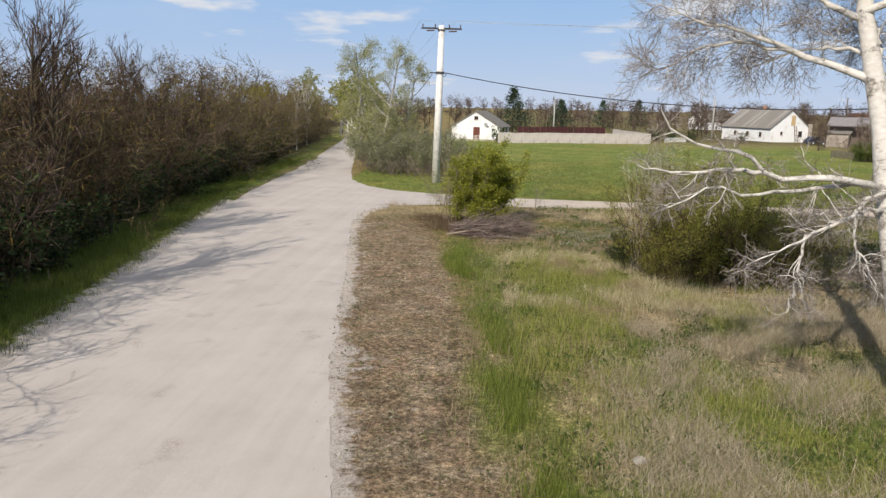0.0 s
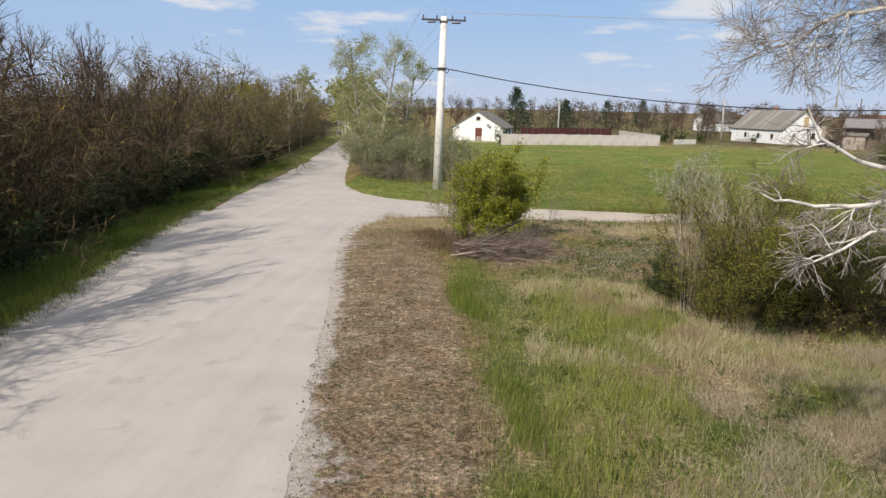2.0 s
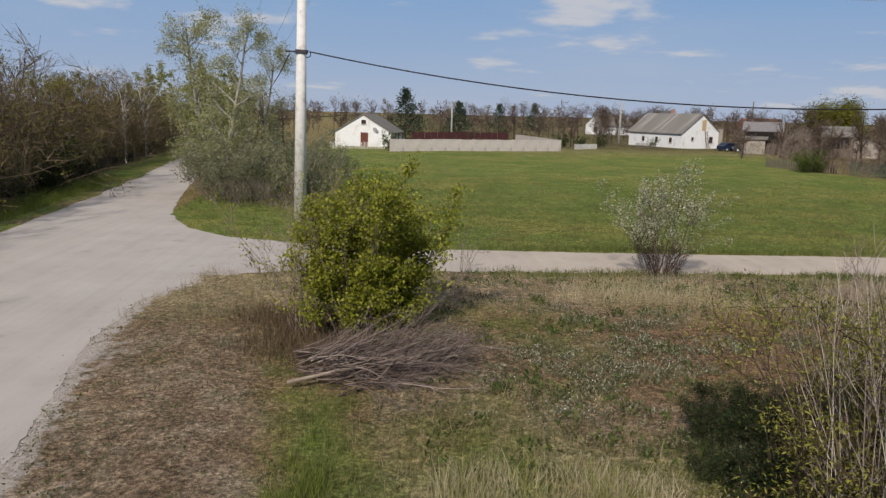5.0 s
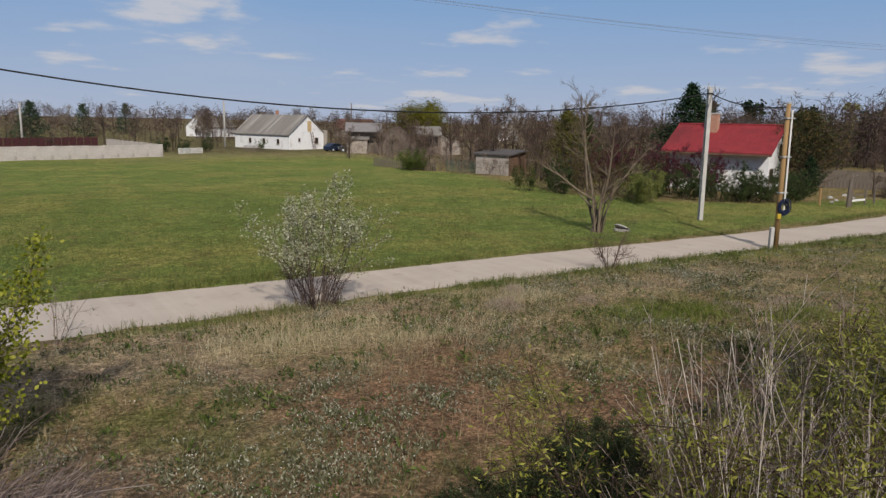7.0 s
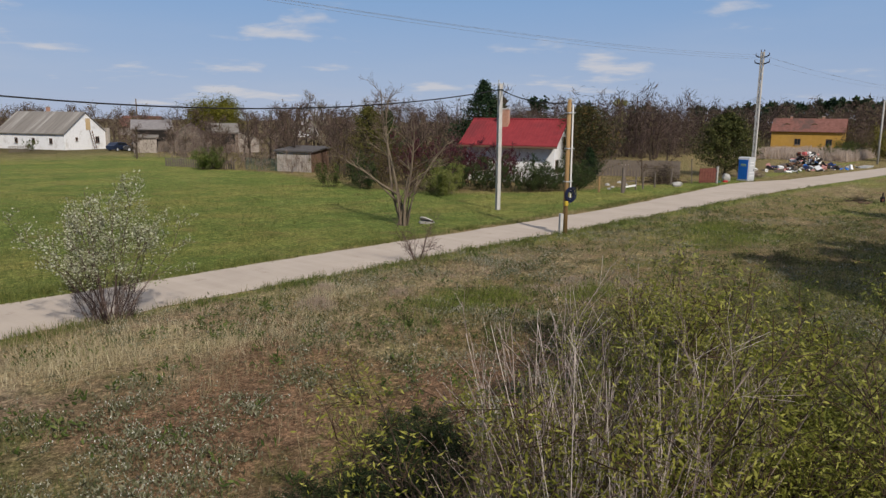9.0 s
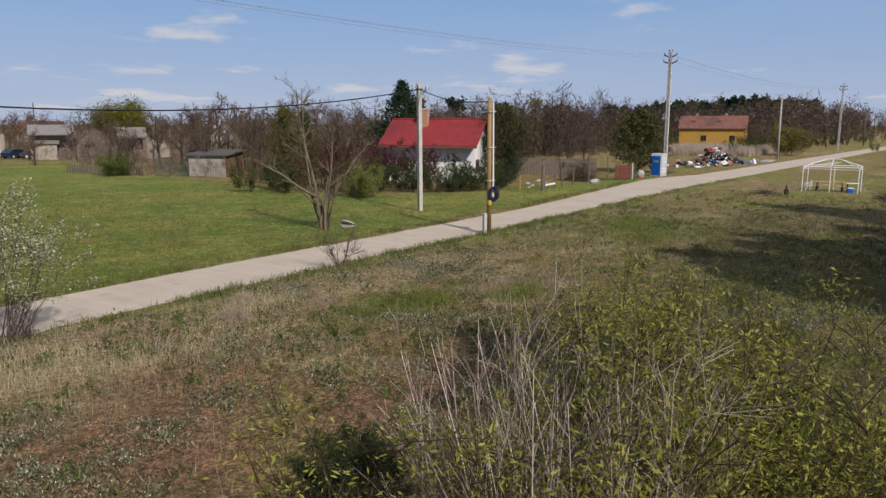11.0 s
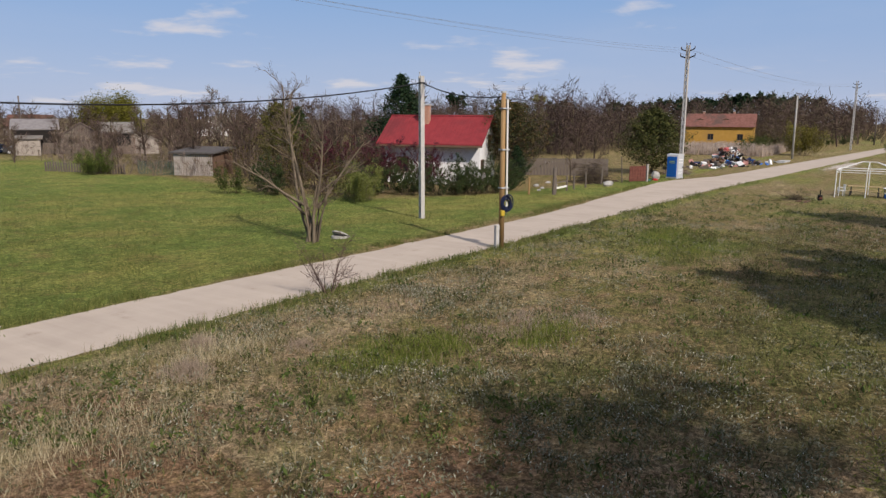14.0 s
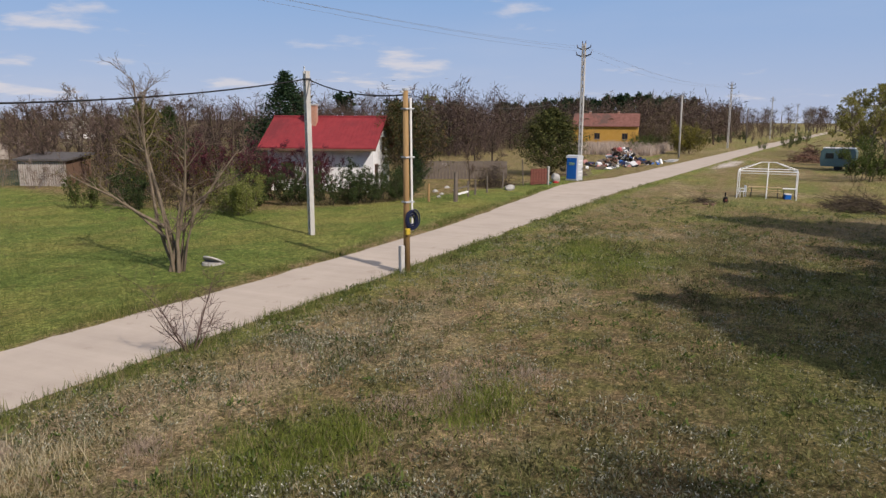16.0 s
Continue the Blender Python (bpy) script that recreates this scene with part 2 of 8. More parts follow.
BLADE_FIELD = islands("field grass blades", [(0, (0.066, 0.088, 0.022)), (0.5, (0.120, 0.142, 0.037)), (1, (0.205, 0.210, 0.068))], 0.6, 0.25)
BLADE_DRY = islands("dry straw blades", [(0, (0.21, 0.17, 0.10)), (0.5, (0.30, 0.235, 0.14)), (1, (0.43, 0.36, 0.23))], 0.8, 0.2)
WEED_GREY = islands("grey green weeds", [(0, (0.068, 0.074, 0.034)), (0.6, (0.150, 0.152, 0.085)), (1, (0.30, 0.295, 0.21))], 0.7, 0.2)
PETAL_WHITE = islands("small white flowers", [(0, (0.30, 0.315, 0.24)), (0.6, (0.47, 0.475, 0.40)), (1, (0.68, 0.675, 0.61))], 0.7, 0.2)
PEBBLE = islands("pale pebbles", [(0, (0.12, 0.10, 0.085)), (1, (0.36, 0.325, 0.295))], 0.95)


# ---- mesh helpers ----
def ob_mesh(name, me, mat, parent=None, label=""):
    ob = new(name, me)
    if mat:
        me.materials.append(mat)
    if parent:
        ob.parent = parent
    if label:
        ob["label"] = label
    return ob


def part(name, bm, mat, parent=None, label="", smooth=False):
    me = bpy.data.meshes.new(name)
    bm.to_mesh(me)
    bm.free()
    if smooth:
        me.polygons.foreach_set("use_smooth", [True] * len(me.polygons))
    return ob_mesh(name, me, mat, parent, label)


def quads(name, V, F, mat, parent=None, label="", smooth=False):
    """One mesh from an array of corners and an array of four-cornered faces."""
    V, F = np.asarray(V, np.float32), np.asarray(F, np.int32)
    me = bpy.data.meshes.new(name)
    me.vertices.add(len(V))
    me.vertices.foreach_set("co", V.ravel())
    me.loops.add(F.size)
    me.loops.foreach_set("vertex_index", F.ravel())
    me.polygons.add(len(F))
    me.polygons.foreach_set("loop_start", np.arange(0, F.size, 4, dtype=np.int32))
    if smooth:
        me.polygons.foreach_set("use_smooth", np.ones(len(F), bool))
    me.update(calc_edges=True)
    return ob_mesh(name, me, mat, parent, label)


def thing(name, label, category, at=(0, 0, 0), turn=0.0, group="", size=1.0):
    ob = new(name)
    ob.empty_display_size = 0.2
    ob.matrix_basis = pose(*at, 0, 0, turn) @ Matrix.Scale(size, 4)
    return tagged(ob, label, category, group)


def box(bm, lo, hi, m=None, bevel=0.0):
    """A box between two corners, in bm."""
    c = [(a + b) / 2 for a, b in zip(lo, hi)]
    s = [b - a for a, b in zip(lo, hi)]
    g = bmesh.ops.create_cube(bm, size=1.0, matrix=(m or Matrix()) @ Matrix.Translation(c) @ Matrix.Diagonal((*s, 1)))
    if bevel:
        es = list({e for v in g["verts"] for e in v.link_edges})
        bmesh.ops.bevel(bm, geom=es, offset=bevel, segments=1, affect="EDGES")
    return bm


def boxes(*pairs, bevel=0.0):
    bm = bmesh.new()
    for lo, hi in pairs:
        box(bm, lo, hi, bevel=bevel)
    return bm


def rod(bm, a, b, r0, r1=None, sides=8):
    a, b = Vector(a), Vector(b)
    r1 = r0 if r1 is None else r1
    d = b - a
    m = Matrix.Translation((a + b) / 2) @ d.to_track_quat("Z", "Y").to_matrix().to_4x4()
    bmesh.ops.create_cone(bm, cap_ends=True, segments=sides, radius1=r0, radius2=r1, depth=d.length, matrix=m)
    return bm


def rods(*list_of, sides=8):
    bm = bmesh.new()
    for a, b, r in list_of:
        rod(bm, a, b, r, sides=sides)
    return bm


def prism(outline, y0, y1):
    """An outline in x and z, drawn out along y."""
    bm = bmesh.new()
    a = [bm.verts.new((x, y0, z)) for x, z in outline]
    b = [bm.verts.new((x, y1, z)) for x, z in outline]
    n = len(a)
    bm.faces.new(a)
    bm.faces.new(b[::-1])
    for i in range(n):
        bm.faces.new((a[i], b[i], b[(i + 1) % n], a[(i + 1) % n]))
    bmesh.ops.recalc_face_normals(bm, faces=bm.faces[:])
    return bm


# smooth random field on the plan
_G = np.random.default_rng(7).random((256, 256))


def field(x, y, cell):
    u, v = np.asarray(x) / cell + 91.3, np.asarray(y) / cell + 37.7
    i, j = np.floor(u).astype(int), np.floor(v).astype(int)
    a, b = u - i, v - j
    a, b = a * a * (3 - 2 * a), b * b * (3 - 2 * b)
    i, j = i % 255, j % 255
    return (_G[i, j] * (1 - a) + _G[i + 1, j] * a) * (1 - b) + (_G[i, j + 1] * (1 - a) + _G[i + 1, j + 1] * a) * b


def fields(x, y, cell):
    return 0.5 * field(x, y, cell) + 0.3 * field(x + 40, y, cell / 2.3) + 0.2 * field(x, y + 60, cell / 5.1)


def step(v, a, b):
    t = np.clip((v - a) / (b - a), 0, 1)
    return t * t * (3 - 2 * t)


# ---- ground and road ----
# the road's edges: y, x
LEFT_EDGE = np.array([(-80, 8.0), (-20, -4.2), (0, -8.0), (13.7, -10.6), (22.8, -12.3), (33, -14.4), (45, -16.4), (60, -18.0), (77, -20.2), (103, -24.0), (130, -28.5), (180, -37.0), (260, -50.0)])
RIGHT_EDGE = np.array([(-80, 18.0), (-20, 4.0), (0, 0.0), (9.7, -2.4), (14, -3.5), (17.3, -4.2), (25, -5.5), (34, -7.3), (37.5, -7.4), (39.5, -6.6)])
SIDE_NEAR = np.array([(-5.2, 41.0), (-3.5, 41.5), (1.8, 41.55), (13, 41.55), (21, 41.2), (31, 40.7), (44, 40.4), (66, 39.4), (96, 36.8), (157, 31.8), (305, 16.8), (600, -14)])
SIDE_FAR = np.array([(600, -10), (340, 16.8), (192, 32.6), (110, 40.0), (80, 42.7), (73, 44.7), (69, 45.2), (62, 44.9), (57, 44.6), (42, 43.9), (32, 44.2), (26, 44.5), (20, 44.8), (7, 45.2), (1, 45.6), (-4, 46.5), (-7.4, 47.9), (-9.4, 50.0), (-10.6, 52.2)])
CORNER_UP = np.array([(54.6, -11.5), (58, -12.4), (65, -13.8), (70, -14.7), (94, -19.4), (120, -24.0), (180, -34.0), (260, -47.0)])


def left_x(y):
    return np.interp(y, LEFT_EDGE[:, 0], LEFT_EDGE[:, 1])


def right_x(y):
    return np.interp(y, RIGHT_EDGE[:, 0], RIGHT_EDGE[:, 1])


def near_y(x):
    return np.interp(x, SIDE_NEAR[:, 0], SIDE_NEAR[:, 1])


def far_y(x):
    return np.interp(x, SIDE_FAR[::-1, 0], SIDE_FAR[::-1, 1])


def road_depth(x, y):
    """How far inside the road a place lies; less than nought outside."""
    x, y = np.asarray(x, float), np.asarray(y, float)
    main_right = np.where(y < 41, right_x(y), np.where(y < 54, np.interp(y, [41, 46.5, 47.9, 50, 52.2, 54.6], [-5.2, -4, -7.4, -9.4, -10.6, -11.5]), np.interp(y, CORNER_UP[:, 0], CORNER_UP[:, 1])))
    main = np.minimum(x - left_x(y), main_right - x)
    side = np.minimum(np.minimum(y - near_y(x), far_y(x) - y), x + 9)
    return np.maximum(main, side)


def lift(x, y):
    """Height of the ground: a shallow bed under the road, low humps beside it."""
    d = road_depth(x, y)
    off = step(-d, 0.1, 1.2)
    bank = 0.17 * np.exp(-((x - left_x(y) + 0.5) / 0.33) ** 2) * (y < 75) * (0.3 + 1.1 * fields(x, y, 0.9))
    return off * (0.16 * (fields(x, y, 9.0) - 0.45) + 0.09 * (fields(x, y, 1.7) - 0.4)) + bank + 0.024 - 0.05 * step(d, 0.0, 0.5)


def spread(lo, hi, fine_lo, fine_hi, stepsize, growth=1.12, most=60.0):
    """Coordinates, close together in the middle and wider apart towards the ends."""
    mid = list(np.arange(fine_lo, fine_hi, stepsize))
    s, v, up = stepsize, mid[-1], []
    while v < hi:
        s = min(s * growth, most)
        v += s
        up.append(v)
    s, v, down = stepsize, mid[0], []
    while v > lo:
        s = min(s * growth, most)
        v -= s
        down.append(v)
    return np.array(down[::-1] + mid + up)


def zones(x, y):
    """Shares of the ground's covers: bare brown soil, lush grass, straw, pale dust."""
    d = road_depth(x, y)
    n1, n2, n3 = fields(x, y, 5.0), fields(x + 31, y - 17, 2.1), fields(x - 50, y + 23, 11.0)
    strip = np.interp(y, [-20, 5, 13, 17, 22, 31, 38, 41], [5.0, 1.4, -0.1, -0.4, -1.1, -2.6, -4.2, -5.0])
    w = x + (n2 - 0.5) * 1.2
    verge = step(strip - w, -0.2, 0.5) * (y < 41) * (x > left_x(y))
    verge = verge * (1 - 0.5 * step(y, 33, 37))
    ridge = np.exp(-((w - strip - 0.75) / 0.5) ** 2) * (y < 31) * step(n1, 0.25, 0.5)
    past = step(y, 44.2, 46.0) * (x > -12)
    rim = np.interp(y, [45, 48, 52, 56, 66, 75, 84, 94, 110, 125], [140, 70, 50, 44, 40, 42, 45, 43, 52, 58])
    meadow = past * (1 - step(y + (n3 - 0.5) * 25, 104, 130) * 0.6) * (1 - step(x - rim + (n3 - 0.5) * 5, -1, 3) * 0.9)
    plot = (y < 41.2) * (x > -1)
    heart = np.exp(-(((x - 9) / 6.5) ** 2 + ((y - 31) / 4.2) ** 2))
    bare = np.clip(verge * (0.5 + 0.55 * n2) + plot * heart * (0.55 + 0.75 * n2), 0, 1)
    bare = np.maximum(bare, plot * step(n1 * 0.6 + n2 * 0.4, 0.38, 0.62) * 0.75 * (1 - 0.65 * step(x, 13, 20)))
    left = (x < left_x(y))
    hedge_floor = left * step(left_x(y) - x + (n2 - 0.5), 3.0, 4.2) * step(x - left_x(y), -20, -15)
    lush = np.clip(meadow + ridge * 0.8 + left * step(x - left_x(y), -20, -15) * (1 - hedge_floor) + plot * step(n3 * 0.45 + fields(x + 77, y + 12, 3.4) * 0.55, 0.45 - 0.1 * step(x, 13, 20), 0.68) * (0.42 + 0.2 * step(x, 13, 20)), 0, 1)
    lush = np.maximum(lush, (np.exp(-((y - near_y(x) + 0.8) / 0.7) ** 2)) * step(x, 12, 22) * 0.7)
    lush = np.maximum(lush, 0.75 * np.exp(-(((x - 1.2) / 1.6) ** 2 + ((y - 26) / 5) ** 2)))
    straw = plot * np.clip(np.exp(-((y - 38.5) / 1.8) ** 2) * step(16 - x, 0, 6) * 0.7 + step(n2 * 0.5 + n1 * 0.5, 0.45, 0.66) * 0.45, 0, 1)
    straw = np.maximum(straw, plot * step(30 - y, -3, 4) * step(14 - x, 0, 5) * (0.35 + 0.65 * step(n1, 0.36, 0.64)))
    lush = np.maximum(lush, plot * step(29 - y, -2, 4) * step(12 - x, 0, 5) * step(n2, 0.30, 0.62) * 0.9)
    lush = np.maximum(lush, plot * np.exp(-((y - near_y(x) + 0.5) / 0.45) ** 2) * step(x, 1, 5) * 0.85)
    straw = np.maximum(straw, 1.1 * np.exp(-(((x - 9.6) / 3.0) ** 2 + ((y - 35.2) / 1.8) ** 2)))
    straw = np.maximum(straw, plot * 0.8 * np.exp(-((y - near_y(x) + 1.3) / 0.8) ** 2) * step(24 - x, 0, 6))
    straw = np.maximum(straw, step(y, 34, 38) * (y < 41) * (x < 1) * (d < 0) * 0.7)
    straw = np.maximum(straw, past * step(y + (n3 - 0.5) * 25, 104, 126) * 0.32)
    glade = np.exp(-(((x - 16.9) / 1.9) ** 2 + ((y - 35.5) / 1.2) ** 2))
    lush = np.maximum(lush, np.clip(glade * 1.2, 0, 1))
    bare = bare * (1 - np.clip(glade * 1.5, 0, 1))
    main = (y < 40.5 + 0 * x) * step(3.5 - x, 0, 3)
    dust = step(d, -1.0, 0.25) * (0.75 + 0.4 * n2) * main + step(d, -0.3, 0.1) * 0.4 * (1 - main)
    dust = np.maximum(dust, 0.8 * np.exp(-(((x - 108) / 13) ** 2 + ((y - near_y(x) + 2.0 + 0.03 * (x - 108)) / 1.5) ** 2)) * (0.5 + n2))
    dust = np.maximum(dust, step(d, -3.4, -0.4) * step(fields(x + 5, y * 0.6, 0.9), 0.5, 0.72) * 0.5 * verge)
    lush = lush * (1 - np.clip(verge * 0.75 - ridge, 0, 1))
    worn = np.exp(-(((x - 11.5) / 5.0) ** 2 + ((y - 37.0) / 3.2) ** 2)) * plot
    lush = lush * (1 - 0.75 * worn)
    straw = np.maximum(straw, worn * (0.35 + 0.6 * n2))
    # dark brown mixed into the cover on the plot's near right
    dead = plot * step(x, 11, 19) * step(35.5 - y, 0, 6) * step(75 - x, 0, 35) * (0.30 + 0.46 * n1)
    ruddy = np.clip(plot * step(n2 * 0.4 + n1 * 0.6, 0.3, 0.6) * np.exp(-(((x - 10) / 7.5) ** 2 + ((y - 32.5) / 5.0) ** 2)) * 1.3, 0, 1)
    ruddy = np.maximum(ruddy, worn * step(n1 * 0.5 + n2 * 0.5, 0.36, 0.6))
    bare = np.maximum(bare, ruddy)
    rosy = plot * (np.exp(-(((x - 19.5) / 4.5) ** 2 + ((y - 38.2) / 1.2) ** 2)) + np.exp(-(((x - 27) / 4.0) ** 2 + ((y - 37.3) / 1.0) ** 2)) * 0.7)
    straw = np.maximum(straw, rosy * (0.5 + 0.7 * n2))
    lush = lush * (1 - 0.8 * np.clip(rosy, 0, 1))
    # dark lawn, with some tree shade put in as lusher, less strawy cover
    shaded_lawn = np.exp(-(((x - 25) / 8) ** 2 + ((y - 26.5) / 5.0) ** 2))
    lush = np.maximum(lush, shaded_lawn * 0.5)
    straw = straw * (1 - 0.8 * shaded_lawn)
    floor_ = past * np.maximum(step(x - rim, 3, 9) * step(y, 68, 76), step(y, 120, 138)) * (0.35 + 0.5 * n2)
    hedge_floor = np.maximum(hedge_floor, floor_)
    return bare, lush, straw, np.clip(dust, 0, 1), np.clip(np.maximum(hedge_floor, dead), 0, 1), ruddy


xs = spread(-2600, 2600, -17, 42, 0.55)
ys = spread(-900, 3000, 6, 48, 0.55)
GX, GY = np.meshgrid(xs, ys, indexing="ij")
GZ = lift(GX, GY)
cols, lines = GX.shape
idx = np.arange(cols * lines).reshape(cols, lines)
faces = np.stack([idx[:-1, :-1], idx[1:, :-1], idx[1:, 1:], idx[:-1, 1:]], -1).reshape(-1, 4)

m, n, l, b = material("grassland soil", 0.95)
b.inputs["Specular IOR Level"].default_value = 0.04
fine = tex_noise(n, l, 26, 6, 0.75)
mid = tex_noise(n, l, 3.1, 6, 0.7)
wide = tex_noise(n, l, 0.22, 5, 0.65)
blotch = tex_noise(n, l, 0.9, 5, 0.7)


def zone_value(name):
    a = n.new("ShaderNodeAttribute")
    a.attribute_name = name
    return a.outputs["Fac"]


def broken(v, lo, hi, amount=0.55):
    """A cover's share, broken up at its rim by the grain."""
    ma = n.new("ShaderNodeMath")
    ma.operation = "MULTIPLY_ADD"
    l.new(mid, ma.inputs[0])
    ma.inputs[1].default_value = amount
    l.new(v, ma.inputs[2])
    return sharpen(n, l, ma.outputs[0], lo + amount / 2, hi + amount / 2)


def two(c0, c1, f, a=0.35, z=0.68):
    r = ramp(n, [(a, c0), (z, c1)])
    l.new(f, r.inputs["Fac"])
    return r.outputs["Color"]


grit = tex_noise(n, l, 42, 4, 0.8)
speck = sharpen(n, l, tex_noise(n, l, 13, 8, 0.85), 0.3, 0.72)
base = mix(n, l, two((0.136, 0.097, 0.055), (0.33, 0.246, 0.152), speck), two((0.104, 0.097, 0.037), (0.245, 0.222, 0.098), speck), sharpen(n, l, blotch, 0.38, 0.62))
soil = mix(n, l, two((0.125, 0.088, 0.064), (0.33, 0.248, 0.185), speck), two((0.185, 0.143, 0.110), (0.45, 0.368, 0.295), speck), sharpen(n, l, blotch, 0.42, 0.66))
soil = mix(n, l, soil, two((0.125, 0.076, 0.049), (0.30, 0.195, 0.13), speck), broken(zone_value("ruddy"), 0.1, 0.9, 0.9))
soil = mix(n, l, soil, two((0.090, 0.080, 0.034), (0.215, 0.188, 0.098), speck), sharpen(n, l, mid, 0.56, 0.74))
green = mix(n, l, two((0.080, 0.116, 0.030), (0.180, 0.222, 0.064), speck), two((0.098, 0.136, 0.036), (0.205, 0.245, 0.074), speck), sharpen(n, l, wide, 0.36, 0.62))
green = mix(n, l, green, two((0.152, 0.150, 0.046), (0.290, 0.275, 0.094), speck), sharpen(n, l, tex_noise(n, l, 0.11, 6, 0.7), 0.42, 0.68))
green = mix(n, l, green, two((0.105, 0.094, 0.036), (0.225, 0.192, 0.080), speck), sharpen(n, l, tex_noise(n, l, 0.55, 7, 0.75, dist=0.6), 0.50, 0.70))
straws = two((0.22, 0.178, 0.108), (0.50, 0.42, 0.28), speck)
dusts = two((0.47, 0.415, 0.37), (0.62, 0.56, 0.515), speck)
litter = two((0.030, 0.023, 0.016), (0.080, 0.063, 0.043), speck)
c = mix(n, l, base, straws, broken(zone_value("straw"), 0.1, 0.9, 0.9))
c = mix(n, l, c, soil, broken(zone_value("bare"), 0.08, 0.9, 0.9))
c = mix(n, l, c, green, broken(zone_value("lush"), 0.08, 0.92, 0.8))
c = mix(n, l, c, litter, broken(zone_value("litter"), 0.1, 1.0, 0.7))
clump = tex_noise(n, l, 3.4, 7, 0.8, dist=0.5)
tone = ramp(n, [(0.30, (0.52, 0.55, 0.49)), (0.5, (1.16, 1.15, 1.12)), (0.70, (1.85, 1.78, 1.66))])
l.new(clump, tone.inputs["Fac"])
c = mix(n, l, c, tone.outputs["Color"], 0.9, "MULTIPLY")
swell = ramp(n, [(0.32, (0.70, 0.74, 0.68)), (0.5, (1.0, 1.0, 1.0)), (0.68, (1.3, 1.26, 1.2))])
l.new(tex_noise(n, l, 0.65, 6, 0.75, dist=0.8), swell.inputs["Fac"])
c = mix(n, l, c, swell.outputs["Color"], 0.9, "MULTIPLY")
# random fine tone; its dark end puts in the shade between weeds
tuft = ramp(n, [(0.34, (0.46, 0.47, 0.42)), (0.5, (0.98, 0.98, 0.95)), (0.64, (1.5, 1.46, 1.38))])
l.new(tex_noise(n, l, 7.5, 4, 0.7, dist=0.4), tuft.inputs["Fac"])
c = mix(n, l, c, tuft.outputs["Color"], 0.75, "MULTIPLY")
mote = ramp(n, [(0.32, (0.54, 0.54, 0.52)), (0.5, (0.98, 0.98, 0.97)), (0.68, (1.38, 1.37, 1.34))])
l.new(grit, mote.inputs["Fac"])
c = mix(n, l, c, mote.outputs["Color"], 0.85, "MULTIPLY")
c = mix(n, l, c, dusts, broken(zone_value("dust"), 0.34, 0.66, 1.3))
l.new(c, b.inputs["Base Color"])
rough_sum = n.new("ShaderNodeMath")
rough_sum.operation = "ADD"
l.new(speck, rough_sum.inputs[0])
l.new(grit, rough_sum.inputs[1])
bump(n, l, b, rough_sum.outputs[0], 0.8, 0.028)
GROUND = m

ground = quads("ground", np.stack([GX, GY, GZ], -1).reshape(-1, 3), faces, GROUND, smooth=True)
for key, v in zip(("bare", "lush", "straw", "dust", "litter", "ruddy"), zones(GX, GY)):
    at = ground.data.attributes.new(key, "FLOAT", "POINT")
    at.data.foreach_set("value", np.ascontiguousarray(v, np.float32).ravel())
tagged(ground, "flat grassland of weeds, dry grass and bare brown soil", "ground", kind="structure")

# road: one sheet of pale gravel, with ragged edges
m, n, l, b = material("pale gravel dust", 0.95)
b.inputs["Specular IOR Level"].default_value = 0.15
fine = tex_noise(n, l, 34, 6, 0.75)
streak = tex_noise(n, l, 1.0, 5, 0.65, (2.2, 0.05, 1, -10.6))
patch = tex_noise(n, l, 0.45, 6, 0.65)
stones = tex_noise(n, l, 9, 6, 0.8)
c = mix(n, l, two((0.385, 0.348, 0.323), (0.468, 0.428, 0.402), streak, 0.36, 0.66), two((0.365, 0.330, 0.307), (0.465, 0.427, 0.40), patch), 0.55)
c = mix(n, l, c, (0.53, 0.49, 0.465), sharpen(n, l, stones, 0.6, 0.8))
pits = n.new("ShaderNodeMath")
pits.operation = "MULTIPLY"
l.new(sharpen(n, l, tex_noise(n, l, 0.8, 3, 0.5), 0.62, 0.72), pits.inputs[0])
l.new(sharpen(n, l, fine, 0.45, 0.6), pits.inputs[1])
c = mix(n, l, c, (0.27, 0.23, 0.20), pits.outputs[0])
place_on = n.new("ShaderNodeTexCoord")
split_up = n.new("ShaderNodeSeparateXYZ")
l.new(place_on.outputs["Object"], split_up.inputs[0])
c = mix(n, l, c, mix(n, l, c, (1.06, 1.0, 0.90), 1.0, "MULTIPLY"), sharpen(n, l, split_up.outputs["X"], -6, 8))
l.new(c, b.inputs["Base Color"])
bump(n, l, b, stones, 0.35, 0.02)
GRAVEL = m


edge = random.Random(3)


def ragged(points, spacing, amount):
    """A line through points, with wandering little dents."""
    pts = np.array(points, float)
    seg = np.hypot(*np.diff(pts, axis=0).T)
    s = np.concatenate([[0], np.cumsum(seg)])
    t, out = 0.0, []
    while t < s[-1]:
        x, y = np.interp(t, s, pts[:, 0]), np.interp(t, s, pts[:, 1])
        near = math.hypot(x, y - 20)
        w = amount * (1.5 * fields(np.float64(x), np.float64(y), 2.6) + 0.9 * fields(np.float64(x + 40), np.float64(y), 0.7) - 1.2 + edge.gauss(0, 0.05))
        i = min(np.searchsorted(s, t, side="right") - 1, len(seg) - 1)
        d = (pts[i + 1] - pts[i]) / seg[i]
        out.append((x + d[1] * w, y - d[0] * w))
        t += spacing * (1 + max(0, near - 35) / 12)
    return out


